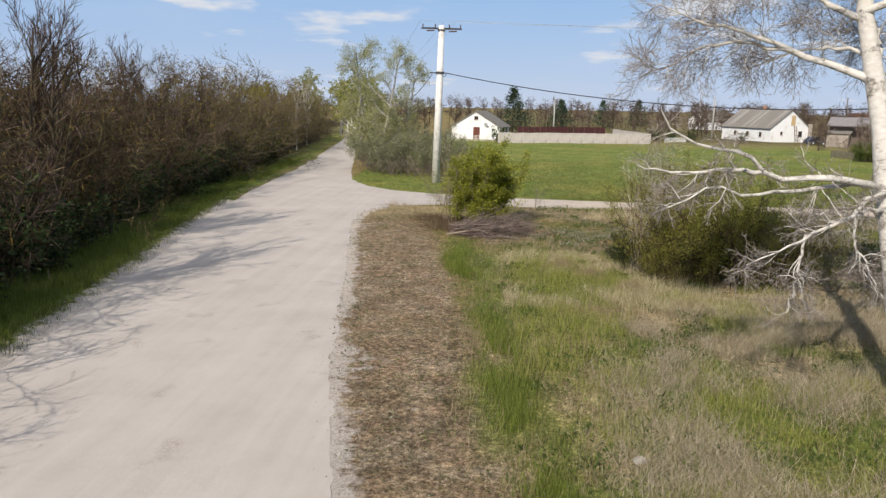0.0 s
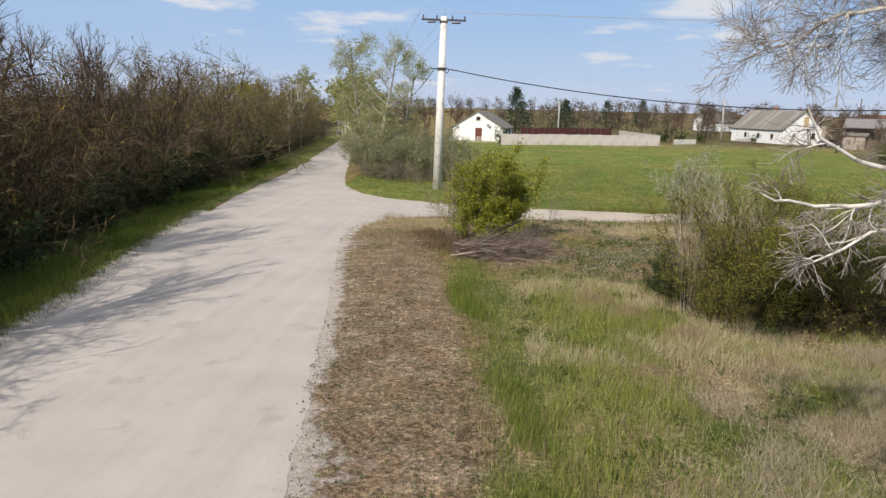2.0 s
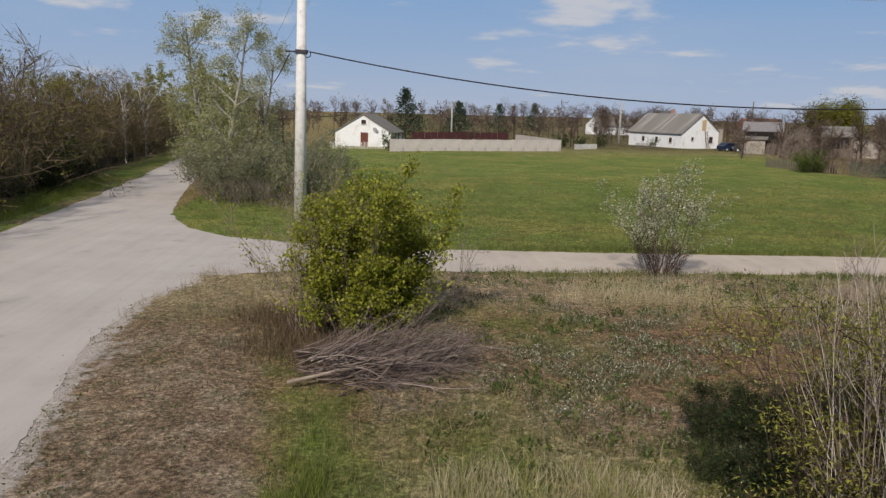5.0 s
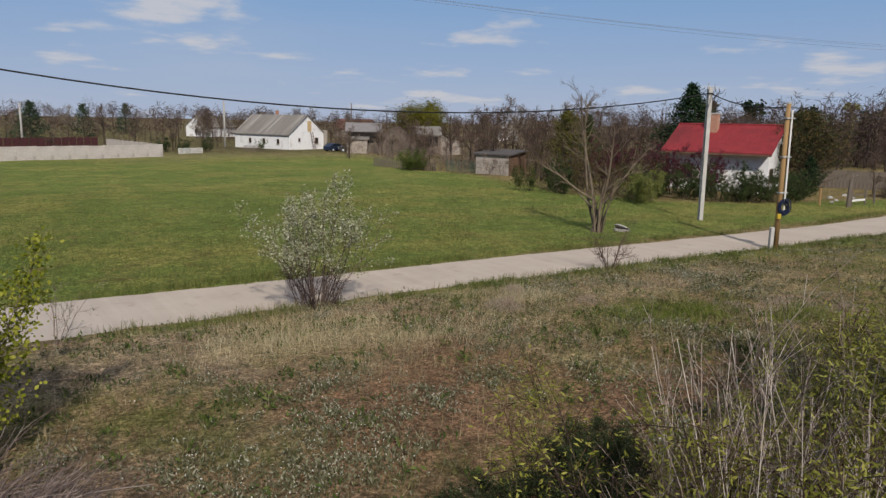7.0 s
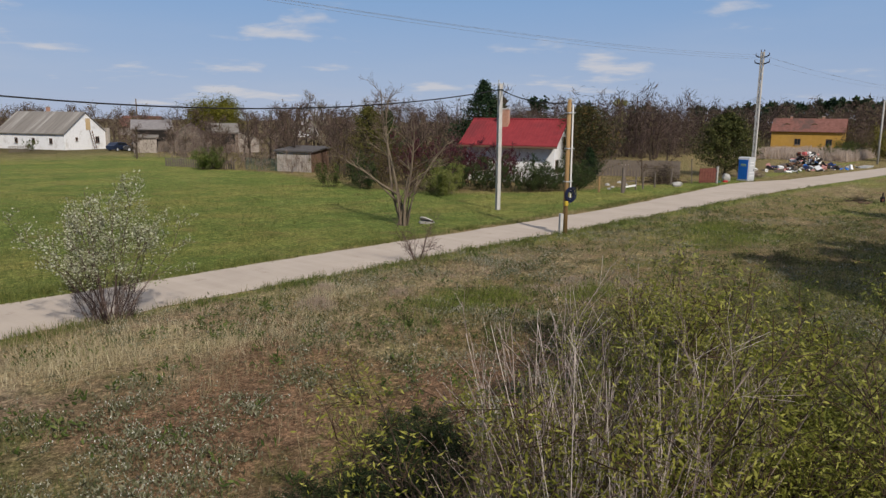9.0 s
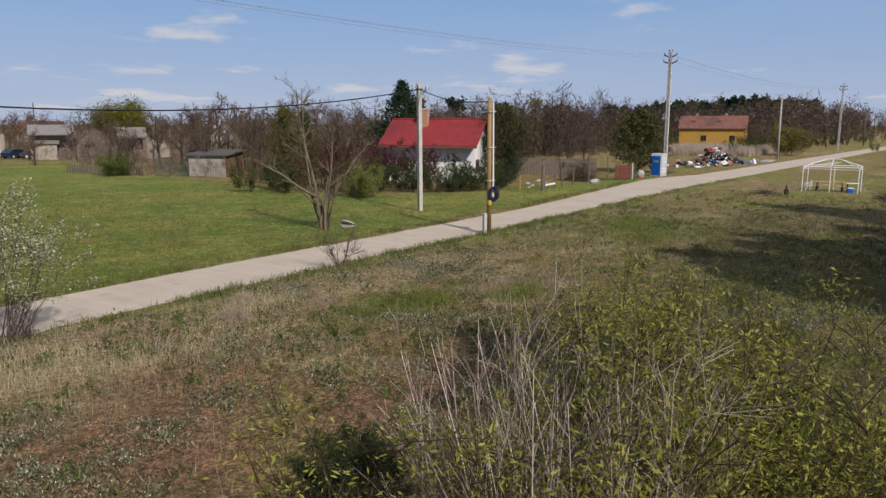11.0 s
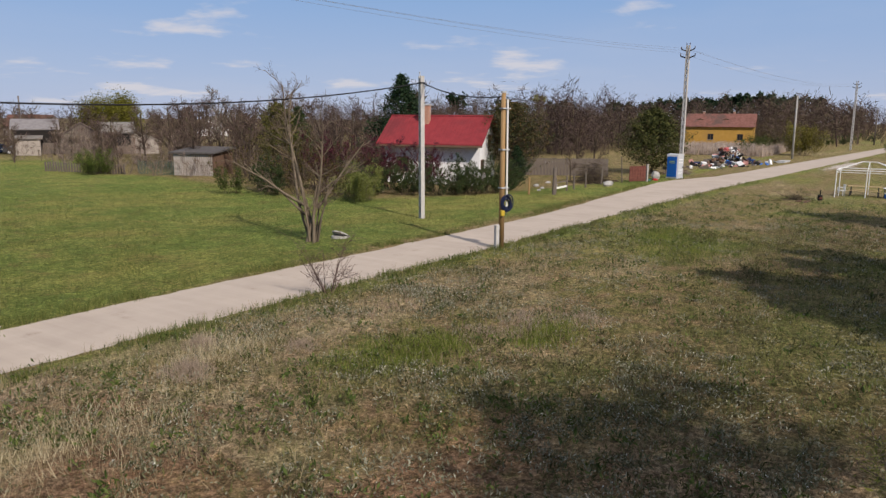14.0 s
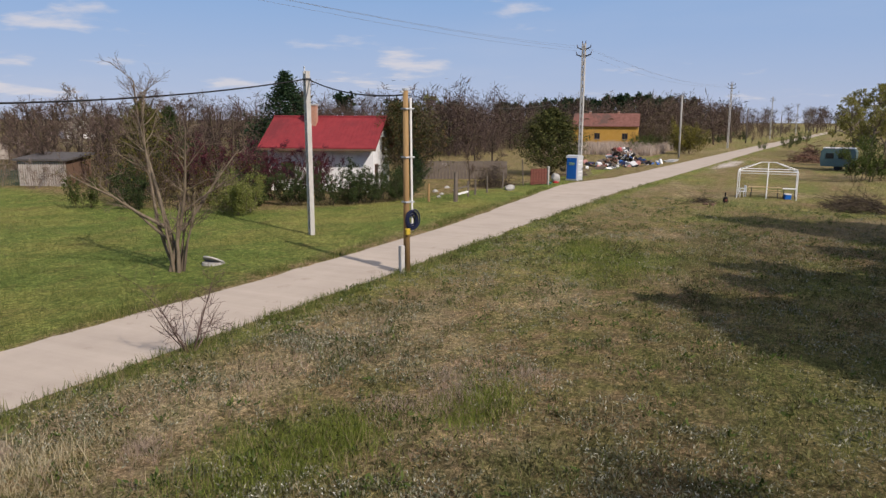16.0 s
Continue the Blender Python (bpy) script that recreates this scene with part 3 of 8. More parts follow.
right_line = [(x, y) for y, x in RIGHT_EDGE] + [tuple(p) for p in SIDE_NEAR]
corner_line = [tuple(p) for p in SIDE_FAR] + [(x, y) for y, x in CORNER_UP]
left_line = [(x, y) for y, x in LEFT_EDGE[::-1]]
outline = ragged(right_line, 0.13, 0.26) + ragged(corner_line, 0.2, 0.2) + ragged(left_line, 0.17, 0.2)
bm = bmesh.new()
f = bm.faces.new([bm.verts.new((x, y, 0.022)) for x, y in outline])
f.normal_update()
if f.normal.z < 0:
    f.normal_flip()
bmesh.ops.triangulate(bm, faces=[f])
tagged(part("road", bm, GRAVEL), "pale dusty gravel road with a side track", "road", kind="structure")


# ---- plants: growth ----
def shoots(rng, P, R, count, t0, length, angle, k, wander, up, thick, t1=1.0, shrink=0.5):
    """Side shoots from all the stems in P (stems, points, 3) with radii R."""
    N, K = P.shape[:2]
    t = rng.uniform(t0, t1, (N, count)) * (K - 1)
    i = np.minimum(t.astype(int), K - 2)
    a = (t - i)[..., None]
    rows = np.arange(N)[:, None]
    base = P[rows, i] * (1 - a) + P[rows, i + 1] * a
    rad = R[rows, i] * (1 - a[..., 0]) + R[rows, i + 1] * a[..., 0]
    tan = P[rows, i + 1] - P[rows, i]
    tan = tan / (np.linalg.norm(tan, axis=-1, keepdims=True) + 1e-9)
    side = np.cross(tan, rng.normal(size=tan.shape))
    side = side / (np.linalg.norm(side, axis=-1, keepdims=True) + 1e-9)
    ang = np.radians(angle) * rng.uniform(0.65, 1.3, (N, count))[..., None]
    d = tan * np.cos(ang) + side * np.sin(ang)
    ln = length * rng.uniform(0.55, 1.2, (N, count)) * (1 - shrink * t / (K - 1))
    return run(rng, base.reshape(-1, 3), d.reshape(-1, 3), ln.reshape(-1), np.minimum(rad.reshape(-1) * 0.75, thick), k, wander, up)


def run(rng, base, d, ln, r, k, wander, up, tip=0.3):
    pts, p = [base], base
    for _ in range(k - 1):
        d = d + rng.normal(size=d.shape) * wander
        d[:, 2] += up
        d = d / np.linalg.norm(d, axis=1, keepdims=True)
        p = p + d * (ln / (k - 1))[:, None]
        pts.append(p)
    P = np.stack(pts, 1)
    return P, r[:, None] * np.linspace(1, tip, k)[None, :]


def tubes(P, R, sides):
    N, K = P.shape[:2]
    ax = P[:, -1] - P[:, 0]
    ax = ax / (np.linalg.norm(ax, axis=1, keepdims=True) + 1e-9)
    ref = np.where(np.abs(ax[:, 2:3]) > 0.8, np.array([[1.0, 0, 0]]), np.array([[0, 0, 1.0]]))
    u = np.cross(ax, ref)
    u = u / np.linalg.norm(u, axis=1, keepdims=True)
    v = np.cross(ax, u)
    a = np.arange(sides) * 2 * np.pi / sides
    ring = np.cos(a)[None, :, None] * u[:, None, :] + np.sin(a)[None, :, None] * v[:, None, :]
    V = P[:, :, None, :] + R[:, :, None, None] * ring[:, None]
    base = (np.arange(N) * K * sides)[:, None, None] + (np.arange(K - 1) * sides)[None, :, None]
    s = np.arange(sides)[None, None, :]
    s2 = (s + 1) % sides
    F = np.stack([base + s, base + s2, base + sides + s2, base + sides + s], -1)
    return V.reshape(-1, 3), F.reshape(-1, 4)


def ribbons(rng, P, R):
    """Fine twigs far from the way: narrow blades, each turned its own way."""
    a, b = P[:, 0], P[:, -1]
    w = np.cross(b - a, rng.normal(size=a.shape))
    w = w / (np.linalg.norm(w, axis=1, keepdims=True) + 1e-9)
    V = np.stack([a - w * R[:, :1], a + w * R[:, :1], b + w * R[:, -1:] * 0.5, b - w * R[:, -1:] * 0.5], 1)
    return V.reshape(-1, 3), np.arange(4 * len(a)).reshape(-1, 4)


def leaves(rng, C, size, aspect=0.5, droop=0.0, spread_to=0.6):
    """Small folded blades, one at each place in C."""
    N = len(C)
    d = rng.normal(size=(N, 3))
    d[:, 2] = d[:, 2] * 0.7 - droop
    d = d / np.linalg.norm(d, axis=1, keepdims=True)
    w = np.cross(d, rng.normal(size=(N, 3)))
    w = w / np.linalg.norm(w, axis=1, keepdims=True)
    s = size * rng.uniform(0.6, 1.35, (N, 1))
    up = np.cross(d, w)
    V = np.stack([C, C + d * s * 0.5 + w * s * aspect * 0.5 + up * s * 0.08, C + d * s, C + d * s * 0.5 - w * s * aspect * 0.5 + up * s * 0.08], 1)
    return V.reshape(-1, 3), np.arange(4 * N).reshape(N, 4)


def along(rng, P, count, t0=0.2, jitter=0.03):
    """Places along stems."""
    N, K = P.shape[:2]
    j = rng.integers(0, N, count)
    t = rng.uniform(t0, 1, count) * (K - 1)
    i = np.minimum(t.astype(int), K - 2)
    a = (t - i)[:, None]
    return P[j, i] * (1 - a) + P[j, i + 1] * a + rng.normal(size=(count, 3)) * jitter


def joined(pieces):
    V, F, k = [], [], 0
    for v, f in pieces:
        V.append(v)
        F.append(f + k)
        k += len(v)
    return np.concatenate(V), np.concatenate(F)


def stems(rng, count, spread_r, length, lean, r, k=6, wander=0.10, up=0.05):
    a = rng.uniform(0, 2 * np.pi, count)
    q = spread_r * np.sqrt(rng.uniform(0, 1, count))
    base = np.stack([q * np.cos(a), q * np.sin(a), np.full(count, -0.05)], 1)
    out = rng.uniform(0.1, 1, count) * lean
    a2 = a + rng.normal(size=count) * 0.6
    d = np.stack([np.cos(a2) * out, np.sin(a2) * out, np.ones(count)], 1)
    d = d / np.linalg.norm(d, axis=1, keepdims=True)
    return run(rng, base, d, length * rng.uniform(0.65, 1.1, count), r * rng.uniform(0.7, 1.2, count), k, wander, up)


def bush(name, label, seed, height, count=14, spread_r=0.7, lean=0.7, r=0.022, n1=7, l1=0.38, n2=6, l2=0.16, twig=0.006, leaf=None, leaf_n=0, leaf_s=0.05,
         aspect=0.5, wood=None, twigs=None, category="shrub", wander=0.1, angle=38, group="", up=0.05, droop=0.0, jitter=0.05, low=0.15):
    """A many-stemmed shrub: wood, twigs and leaves."""
    rng = np.random.default_rng(seed)
    top = thing(name, label, category, group=group)
    P0, R0 = stems(rng, count, spread_r, height, lean, r, 5, wander, up)
    P1, R1 = shoots(rng, P0, R0, n1, low, height * l1, angle, 4, wander * 1.3, up, r * 0.5)
    P2, R2 = shoots(rng, P1, R1, n2, 0.15, height * l2, angle, 2, wander, up, twig)
    V, F = joined([tubes(P0, R0, 4), tubes(P1, np.maximum(R1, twig * 0.8), 3)])
    quads("trunk", V, F, wood or BARK_BROWN, top, smooth=True)
    V, F = ribbons(rng, P2, np.maximum(R2, twig * 0.8)) if twig > 0.0065 else tubes(P2, np.maximum(R2, twig * 0.6), 3)
    tagged(quads("branchwork", V, F, twigs or TWIG_BROWN, top), kind="stuff")
    if leaf_n:
        C = np.concatenate([along(rng, P2, int(leaf_n * 0.75), 0.1, jitter), along(rng, P1, leaf_n - int(leaf_n * 0.75), 0.3, jitter)])
        V, F = leaves(rng, C, leaf_s, aspect, droop)
        tagged(quads("crown", V, F, leaf, top), kind="stuff")
    return top


def tree(name, label, seed, height, r, wood, twigs, leaf=None, leaf_n=0, leaf_s=0.06, n1=12, l1=0.42, n2=7, l2=0.17, n3=5, l3=0.06, angle=48, up=0.05, wander=0.09,
         bole=0.25, lean=0.06, twig=0.006, category="tree", group="", stems_n=1, spread_r=0.0, droop=0.0, aspect=0.5, jitter=0.05, sides=7, k2=4):
    rng = np.random.default_rng(seed)
    top = thing(name, label, category, group=group)
    P0, R0 = stems(rng, stems_n, spread_r, height, lean, r, 9, wander * 0.5, 0.04)
    P0[:, 0, 2] = -0.1
    P1, R1 = shoots(rng, P0, R0, n1, bole, height * l1, angle, 6, wander * 1.2, up, r * 0.45, 0.97, 0.55)
    P2, R2 = shoots(rng, P1, R1, n2, 0.2, height * l2, angle * 0.9, k2, wander * 1.5, up - droop, r * 0.16)
    P3, R3 = shoots(rng, P2, R2, n3, 0.15, height * l3, angle, 3 if droop else 2, wander, up - droop, twig)
    V, F = joined([tubes(P0, R0, sides), tubes(P1, np.maximum(R1, twig), 4), tubes(P2, np.maximum(R2, twig), 3)])
    quads("trunk", V, F, wood, top, smooth=True)
    V, F = ribbons(rng, P3, np.maximum(R3, twig * 0.8)) if twig > 0.0065 else tubes(P3, np.maximum(R3, twig * 0.6), 3)
    tagged(quads("branchwork", V, F, twigs, top), kind="stuff")
    if leaf_n:
        C = np.concatenate([along(rng, P3, int(leaf_n * 0.8), 0.1, jitter), along(rng, P2, leaf_n - int(leaf_n * 0.8), 0.3, jitter)])
        V, F = leaves(rng, C, leaf_s, aspect, droop * 3)
        tagged(quads("crown", V, F, leaf, top), kind="stuff")
    return top


def conifer(name, label, seed, height, width, needle, category="conifer", rows=26, per=11, spray=34, needle_s=0.16, tip=0.12, full=0.0, twist=0.0):
    """A conifer: trunk, boughs in whorls and sprays of needles."""
    rng = np.random.default_rng(seed)
    top = thing(name, label, category)
    P0 = np.stack([np.zeros(6), np.zeros(6), np.linspace(-0.1, height, 6)], -1)[None]
    R0 = np.linspace(height * 0.022, 0.01, 6)[None]
    base, d, ln = [], [], []
    for i in range(rows):
        h = (i + 0.6) / rows
        reach = width * 0.5 * ((1 - h) ** (1.0 - 0.4 * full) * (0.75 + 0.35 * min(1, h * 6)) + 0.03) * (1.15 + 0.35 * full)
        for j in range(per):
            a = rng.uniform(0, 2 * np.pi)
            base.append((0, 0, h * height))
            s = rng.uniform(-0.25, 0.15) + full * 0.9
            d.append((np.cos(a), np.sin(a), s))
            ln.append(reach * rng.uniform(0.65, 1.12))
    base, d, ln = np.array(base), np.array(d, float), np.array(ln)
    d = d / np.linalg.norm(d, axis=1, keepdims=True)
    P1, R1 = run(rng, base, d, ln, np.full(len(ln), 0.02), 4, 0.07, 0.05)
    V, F = joined([tubes(P0, R0, 6), tubes(P1, R1, 3)])
    quads("trunk", V, F, BARK_BROWN, top, smooth=True)
    C = along(rng, P1, len(P1) * spray, 0.42, needle_s * 0.5)
    V, F = leaves(rng, C, needle_s, 0.28, 0.15)
    tagged(quads("crown", V, F, needle, top), kind="stuff")
    return top


def place(ob, x, y, turn=0.0, size=1.0, z=None, copy=True):
    """A copy of a plant at a place on the ground (or the plant itself)."""
    z = float(lift(np.float64(x), np.float64(y))) if z is None else z
    if copy:
        return copy_thing(ob, pose(x, y, z, 0, 0, turn) @ Matrix.Scale(size / ob.scale.x, 4))
    ob.matrix_basis = pose(x, y, z, 0, 0, turn) @ Matrix.Scale(size, 4)
    return ob


class Kinds:
    """Some variants of one plant; the first use of each is the plant itself, the rest are copies."""

    def __init__(self, *made):
        self.made, self.used = made, [False] * len(made)

    def put(self, i, x, y, turn, size, z=None):
        i %= len(self.made)
        first, self.used[i] = not self.used[i], True
        return place(self.made[i], x, y, turn, size, z, copy=not first)


# ---- buildings ----
FENCE_BOARD = surface("pale weathered boards", (0.32, 0.29, 0.26), (0.50, 0.46, 0.42), 5, 0.9, stain=(0.15, 0.125, 0.10), bumps=0.3, stain_scale=0.9)
def house(name, label, at, turn, w, length, eave, ridge, wall, roof, over=0.35, gable_over=0.25, thick=0.12, category="house", foot=0.0):
    """A gabled house: origin at the middle of the front gable's foot, its length along +y."""
    top = thing(name, label, category, at, turn)
    h = w / 2
    outline = [(-h, -0.1), (h, -0.1), (h, eave), (0, ridge - thick), (-h, eave)]
    part("wall", prism(outline, 0, length), wall, top)
    for s in (-1, 1):
        slope = (ridge - eave) / h
        e = eave - over * slope + thick * 0.3
        o = [(0, ridge), (s * (h + over), e), (s * (h + over), e - thick), (0, ridge - thick)]
        part("roof", prism(o, -gable_over, length + gable_over), roof, top, "" if s < 0 else "")
    return top


def window(top, x, y, z, w, h, face="front", frame_mat=None, shutter=None, name="window"):
    """A window with frame, pane and sill, set on the front gable (face front) or on a long side (face left or right)."""
    fm = frame_mat or WOOD_BROWN
    t = 0.07
    def turn(bm):
        r = {"front": 0, "right": 90, "left": -90}[face]
        bmesh.ops.transform(bm, matrix=pose(x, y, z, 0, 0, r), verts=bm.verts)
        return bm
    win = part(name, turn(boxes(((-w / 2, -0.03, 0), (-w / 2 + t, 0.03, h)), ((w / 2 - t, -0.03, 0), (w / 2, 0.03, h)), ((-w / 2 + t, -0.03, h - t), (w / 2 - t, 0.03, h)), ((-w / 2 + t, -0.03, 0), (w / 2 - t, 0.03, t)), ((-t / 2, -0.03, t), (t / 2, 0.03, h - t)))), fm, top)
    part("pane", turn(boxes(((-w / 2 + t, -0.012, t), (w / 2 - t, 0.012, h - t)))), shutter or GLASS_DARK, win)
    part("sill", turn(boxes(((-w / 2 - 0.05, -0.12, -0.06), (w / 2 + 0.05, 0.02, 0)))), CONCRETE, win)
    return win


def door(top, x, y, z, w, h, mat, turn=0):
    bm = boxes(((-w / 2, -0.04, 0), (w / 2, 0.03, h)), ((-w / 2 - 0.08, -0.02, 0), (-w / 2, 0.03, h + 0.08)), ((w / 2, -0.02, 0), (w / 2 + 0.08, 0.03, h + 0.08)), ((-w / 2, -0.02, h), (w / 2, 0.03, h + 0.08)))
    bmesh.ops.transform(bm, matrix=pose(x, y, z, 0, 0, turn), verts=bm.verts)
    d = part("door", bm, mat, top)
    bm = rods(((w * 0.35, -0.09, h * 0.5), (w * 0.35, -0.03, h * 0.5), 0.02))
    bmesh.ops.transform(bm, matrix=pose(x, y, z, 0, 0, turn), verts=bm.verts)
    part("handle", bm, STEEL_DARK, d)
    return d


def chimney(top, x, y, z0, z1, s, mat):
    c = part("chimney", boxes(((x - s / 2, y - s / 2, z0), (x + s / 2, y + s / 2, z1)), bevel=0.01), mat, top)
    part("cap", boxes(((x - s / 2 - 0.07, y - s / 2 - 0.07, z1), (x + s / 2 + 0.07, y + s / 2 + 0.07, z1 + 0.12)), bevel=0.02), CONCRETE, c)
    return c


# white gabled house with a grey roof, beyond the meadow
a = house("white_house", "white gabled house with a grey sheet roof behind a fence", (-5.2, 129, 0), -9, 8.6, 11, 2.3, 4.95, WALL_WHITE, ROOF_GREY)
window(a, 0.1, -0.02, 3.4, 0.7, 0.6)
door(a, 0.2, 0, 0, 1.0, 2.05, RUST)
part("dish", rods(((1.9, -0.35, 2.55), (1.95, -0.25, 2.6), 0.38), sides=14), PVC_GREY, a, "grey satellite dish")
window(a, 4.32, 4.0, 0.9, 1.2, 1.2, "right")
window(a, 4.32, 7.5, 0.9, 1.2, 1.2, "right")

# long white barn-like house
bh = house("farmhouse", "long white farmhouse with a grey roof and a gable ladder", (55.1, 146.7, 0), 18, 8.6, 15.6, 2.9, 6.3, WALL_WHITE, surface("streaked grey sheet", (0.15, 0.138, 0.125), (0.24, 0.222, 0.20), 2.2, 0.9, stain=(0.31, 0.295, 0.275), bumps=0.2, stain_scale=0.75, stretch=(0.10, 1.0, 0.10)), over=0.3)
part("hatch", boxes(((0.1, -0.06, 3.3), (1.0, 0.02, 5.2))), WOOD_YELLOW, bh, "bare plywood loft hatch")
window(bh, 2.3, -0.02, 1.1, 0.8, 1.1)
window(bh, -1.9, -0.02, 1.5, 0.45, 0.6)
part("ladder", rods(((0.3, -1.5, 0), (0.75, -0.1, 3.2), 0.05), ((0.8, -1.5, 0), (1.25, -0.1, 3.2), 0.05), *[((0.3 + 0.45 * k, -1.5 + 1.4 * k, 3.2 * k), (0.8 + 0.45 * k, -1.5 + 1.4 * k, 3.2 * k), 0.03) for k in (0.15, 0.3, 0.45, 0.6, 0.75, 0.9)], sides=6), WOOD_BROWN, bh, "dark wooden ladder")
part("buttress", boxes(((4.05, -0.5, 0), (4.6, 0.3, 3.6)), bevel=0.04), PLASTER_SHADE, bh)
for yy in (3.0, 7.0, 11.0):
    window(bh, -4.32, yy, 1.0, 0.7, 0.9, "left")
chimney(bh, 0.6, 9.0, 5.2, 7.0, 0.5, BRICK_CHIMNEY)

# red-roofed house among garden shrubs
rturn = math.degrees(math.atan2(0.96, -0.29)) - 90
red = house("red_roofed_house", "white house with a bright red tiled roof among dark shrubs", (58.85, 57.2, 0), rturn, 5.6, 8.4, 4.05, 5.75, WALL_WHITE, ROOF_RED, over=1.05, gable_over=0.45)
window(red, 0.6, -0.02, 3.0, 0.75, 1.2, shutter=WOOD_BROWN)
window(red, -1.9, -0.02, 0.95, 1.0, 1.2)
for yy in (6.8,):
    window(red, -2.82, yy, 1.0, 1.1, 1.3, "left")
chimney(red, -0.9, 5.3, 4.4, 6.62, 0.62, BRICK_CHIMNEY)
bm = bmesh.new()
for i in range(31):
    yy = -0.42 + i * 0.308
    for s in (-1, 1):
        rod(bm, (s * 0.03, yy, 5.76), (s * 3.83, yy, 3.455), 0.028, sides=4)
part("ribs", bm, ROOF_RED, red)
part("ridge_cap", rods(((0, -0.45, 5.76), (0, 8.85, 5.76), 0.09), sides=8), ROOF_RED, red)
part("fascia", boxes(((-3.91, -0.46, 3.2), (-3.855, 8.86, 3.36))), WOOD_BROWN, red)
part("weathercock", rods(((0, -0.4, 5.8), (0, -0.4, 6.3), 0.03), ((0, -0.65, 6.25), (0, -0.1, 6.25), 0.04), sides=6), STEEL_DARK, red)

# yellow house behind the reeds
ye = house("yellow_house", "long yellow house with a weathered red tile roof", (188.3, 59.4, 0), 9, 7.4, 15.2, 4.6, 7.3, WALL_YELLOW, ROOF_OLDRED, over=0.5)
for yy in (3, 9.5):
    window(ye, -3.72, yy, 1.2, 1.3, 1.4, "left")
for yy in (4.8, 11.6):
    chimney(ye, 0.3, yy, 6.2, 7.75, 0.5, BRICK_CHIMNEY)
for yy in (6.4, 12.2):
    bm = prism([(-0.75, 0), (0.75, 0), (0.45, 0.22), (0, 0.34), (-0.45, 0.22)], 0, 0.7)
    bmesh.ops.transform(bm, matrix=pose(-2.1, yy, 5.85, 0, 0, -90), verts=bm.verts)
    part("roof_vent", bm, WOOD_BROWN, ye)


SHADE_BLACK = plain("black for a shaded inside", (0.02, 0.017, 0.015), 0.95)


def shed(name, label, at, turn, w, d, h0, h1, wall, roof, slats=0.0, slat_mat=None, over=0.3, gate=None):
    """A shed with a single-pitch roof: origin at its front middle; h0 in front, h1 at the back."""
    top = thing(name, label, "shed", at, turn)
    bm = prism([(0, -0.05), (d, -0.05), (d, h1), (0, h0)], -w / 2, w / 2)
    bmesh.ops.transform(bm, matrix=pose(0, 0, 0, 0, 0, 90), verts=bm.verts)
    part("wall", bm, wall, top)
    s = (h1 - h0) / d
    bm = prism([(-over, h0 - over * s + 0.02), (d + over, h1 + over * s + 0.02), (d + over, h1 + over * s + 0.16), (-over, h0 - over * s + 0.16)], -w / 2 - over, w / 2 + over)
    bmesh.ops.transform(bm, matrix=pose(0, 0, 0, 0, 0, 90), verts=bm.verts)
    part("roof", bm, roof, top)
    # the dark inside of the open front, put on as a thin black sheet
    if gate:
        a, b, c_, z = gate
        part("shade_sheet", boxes(((a, -0.07, c_), (b, -0.045, z))), SHADE_BLACK, top, "black sheet in place of the shaded open front")
        part("lintel", boxes(((a - 0.15, -0.1, z), (b + 0.15, -0.045, z + 0.14))), WOOD_GREY, top)
    if slats:
        k = int(w / slats)
        rng = random.Random(len(label))
        board = boxes(((-slats * 0.36, -0.04, 0.02), (slats * 0.36, 0, h0 - 0.06)))
        first = part("board", board, slat_mat, top)
        for i in range(k):
            o = first if i == 0 else new("board", first.data)
            o.parent = top
            o.location = (-w / 2 + (i + 0.5) * slats, -0.004, rng.uniform(-0.02, 0.04))
    return top


ROOF_PALE = surface("pale sheet roof", (0.17, 0.158, 0.155), (0.27, 0.253, 0.25), 2.2, 0.85, stain=(0.12, 0.105, 0.10), bumps=0.2)
shed("board_shed", "low wooden shed of pale upright boards with a dark flat roof", (47.9, 82.7, 0), -72, 4.2, 3.4, 2.15, 2.5, WOOD_BROWN, surface("tar felt", (0.06, 0.055, 0.055), (0.12, 0.11, 0.105), 4), 0.2, FENCE_BOARD)
shed("stone_shed", "grey-brown barn with a sheet roof", (60.0, 134, 0), -28, 5.8, 5, 3.6, 4.9, WOOD_GREY, ROOF_PALE, gate=(-2.7, 2.7, 1.7, 3.4))
shed("sheet_shed", "small whitish sheet metal shed with a low roof", (57.4, 131.5, 0), -30, 3.4, 2.6, 2.3, 2.6, PLASTER_SHADE, ROOF_GREY, 0.28, PLASTER_SHADE)
house("barn", "brown old barn with a low gabled roof", (65.2, 131, 0), -30, 6.6, 7.0, 2.5, 4.7, WOOD_GREY, surface("brown tiles", (0.12, 0.085, 0.07), (0.19, 0.145, 0.12), 3, stain=(0.09, 0.07, 0.06)), category="barn")
shed("lean_to_shed", "tall weathered board shed with a mossy slanting roof", (67.6, 125.5, 0), -30, 4.6, 4.6, 3.2, 4.5, WOOD_BROWN, ROOF_GREY, 0.25, WOOD_GREY, gate=(-2.0, 1.8, 1.3, 3.0))
hut = house("plaster_hut", "small crumbling plaster hut with a pale roof", (70.6, 124.0, 0), -30, 4.5, 6, 2.1, 3.3, PLASTER_SHADE, surface("pale roof sheet", (0.22, 0.19, 0.16), (0.33, 0.29, 0.25), 3), category="hut")
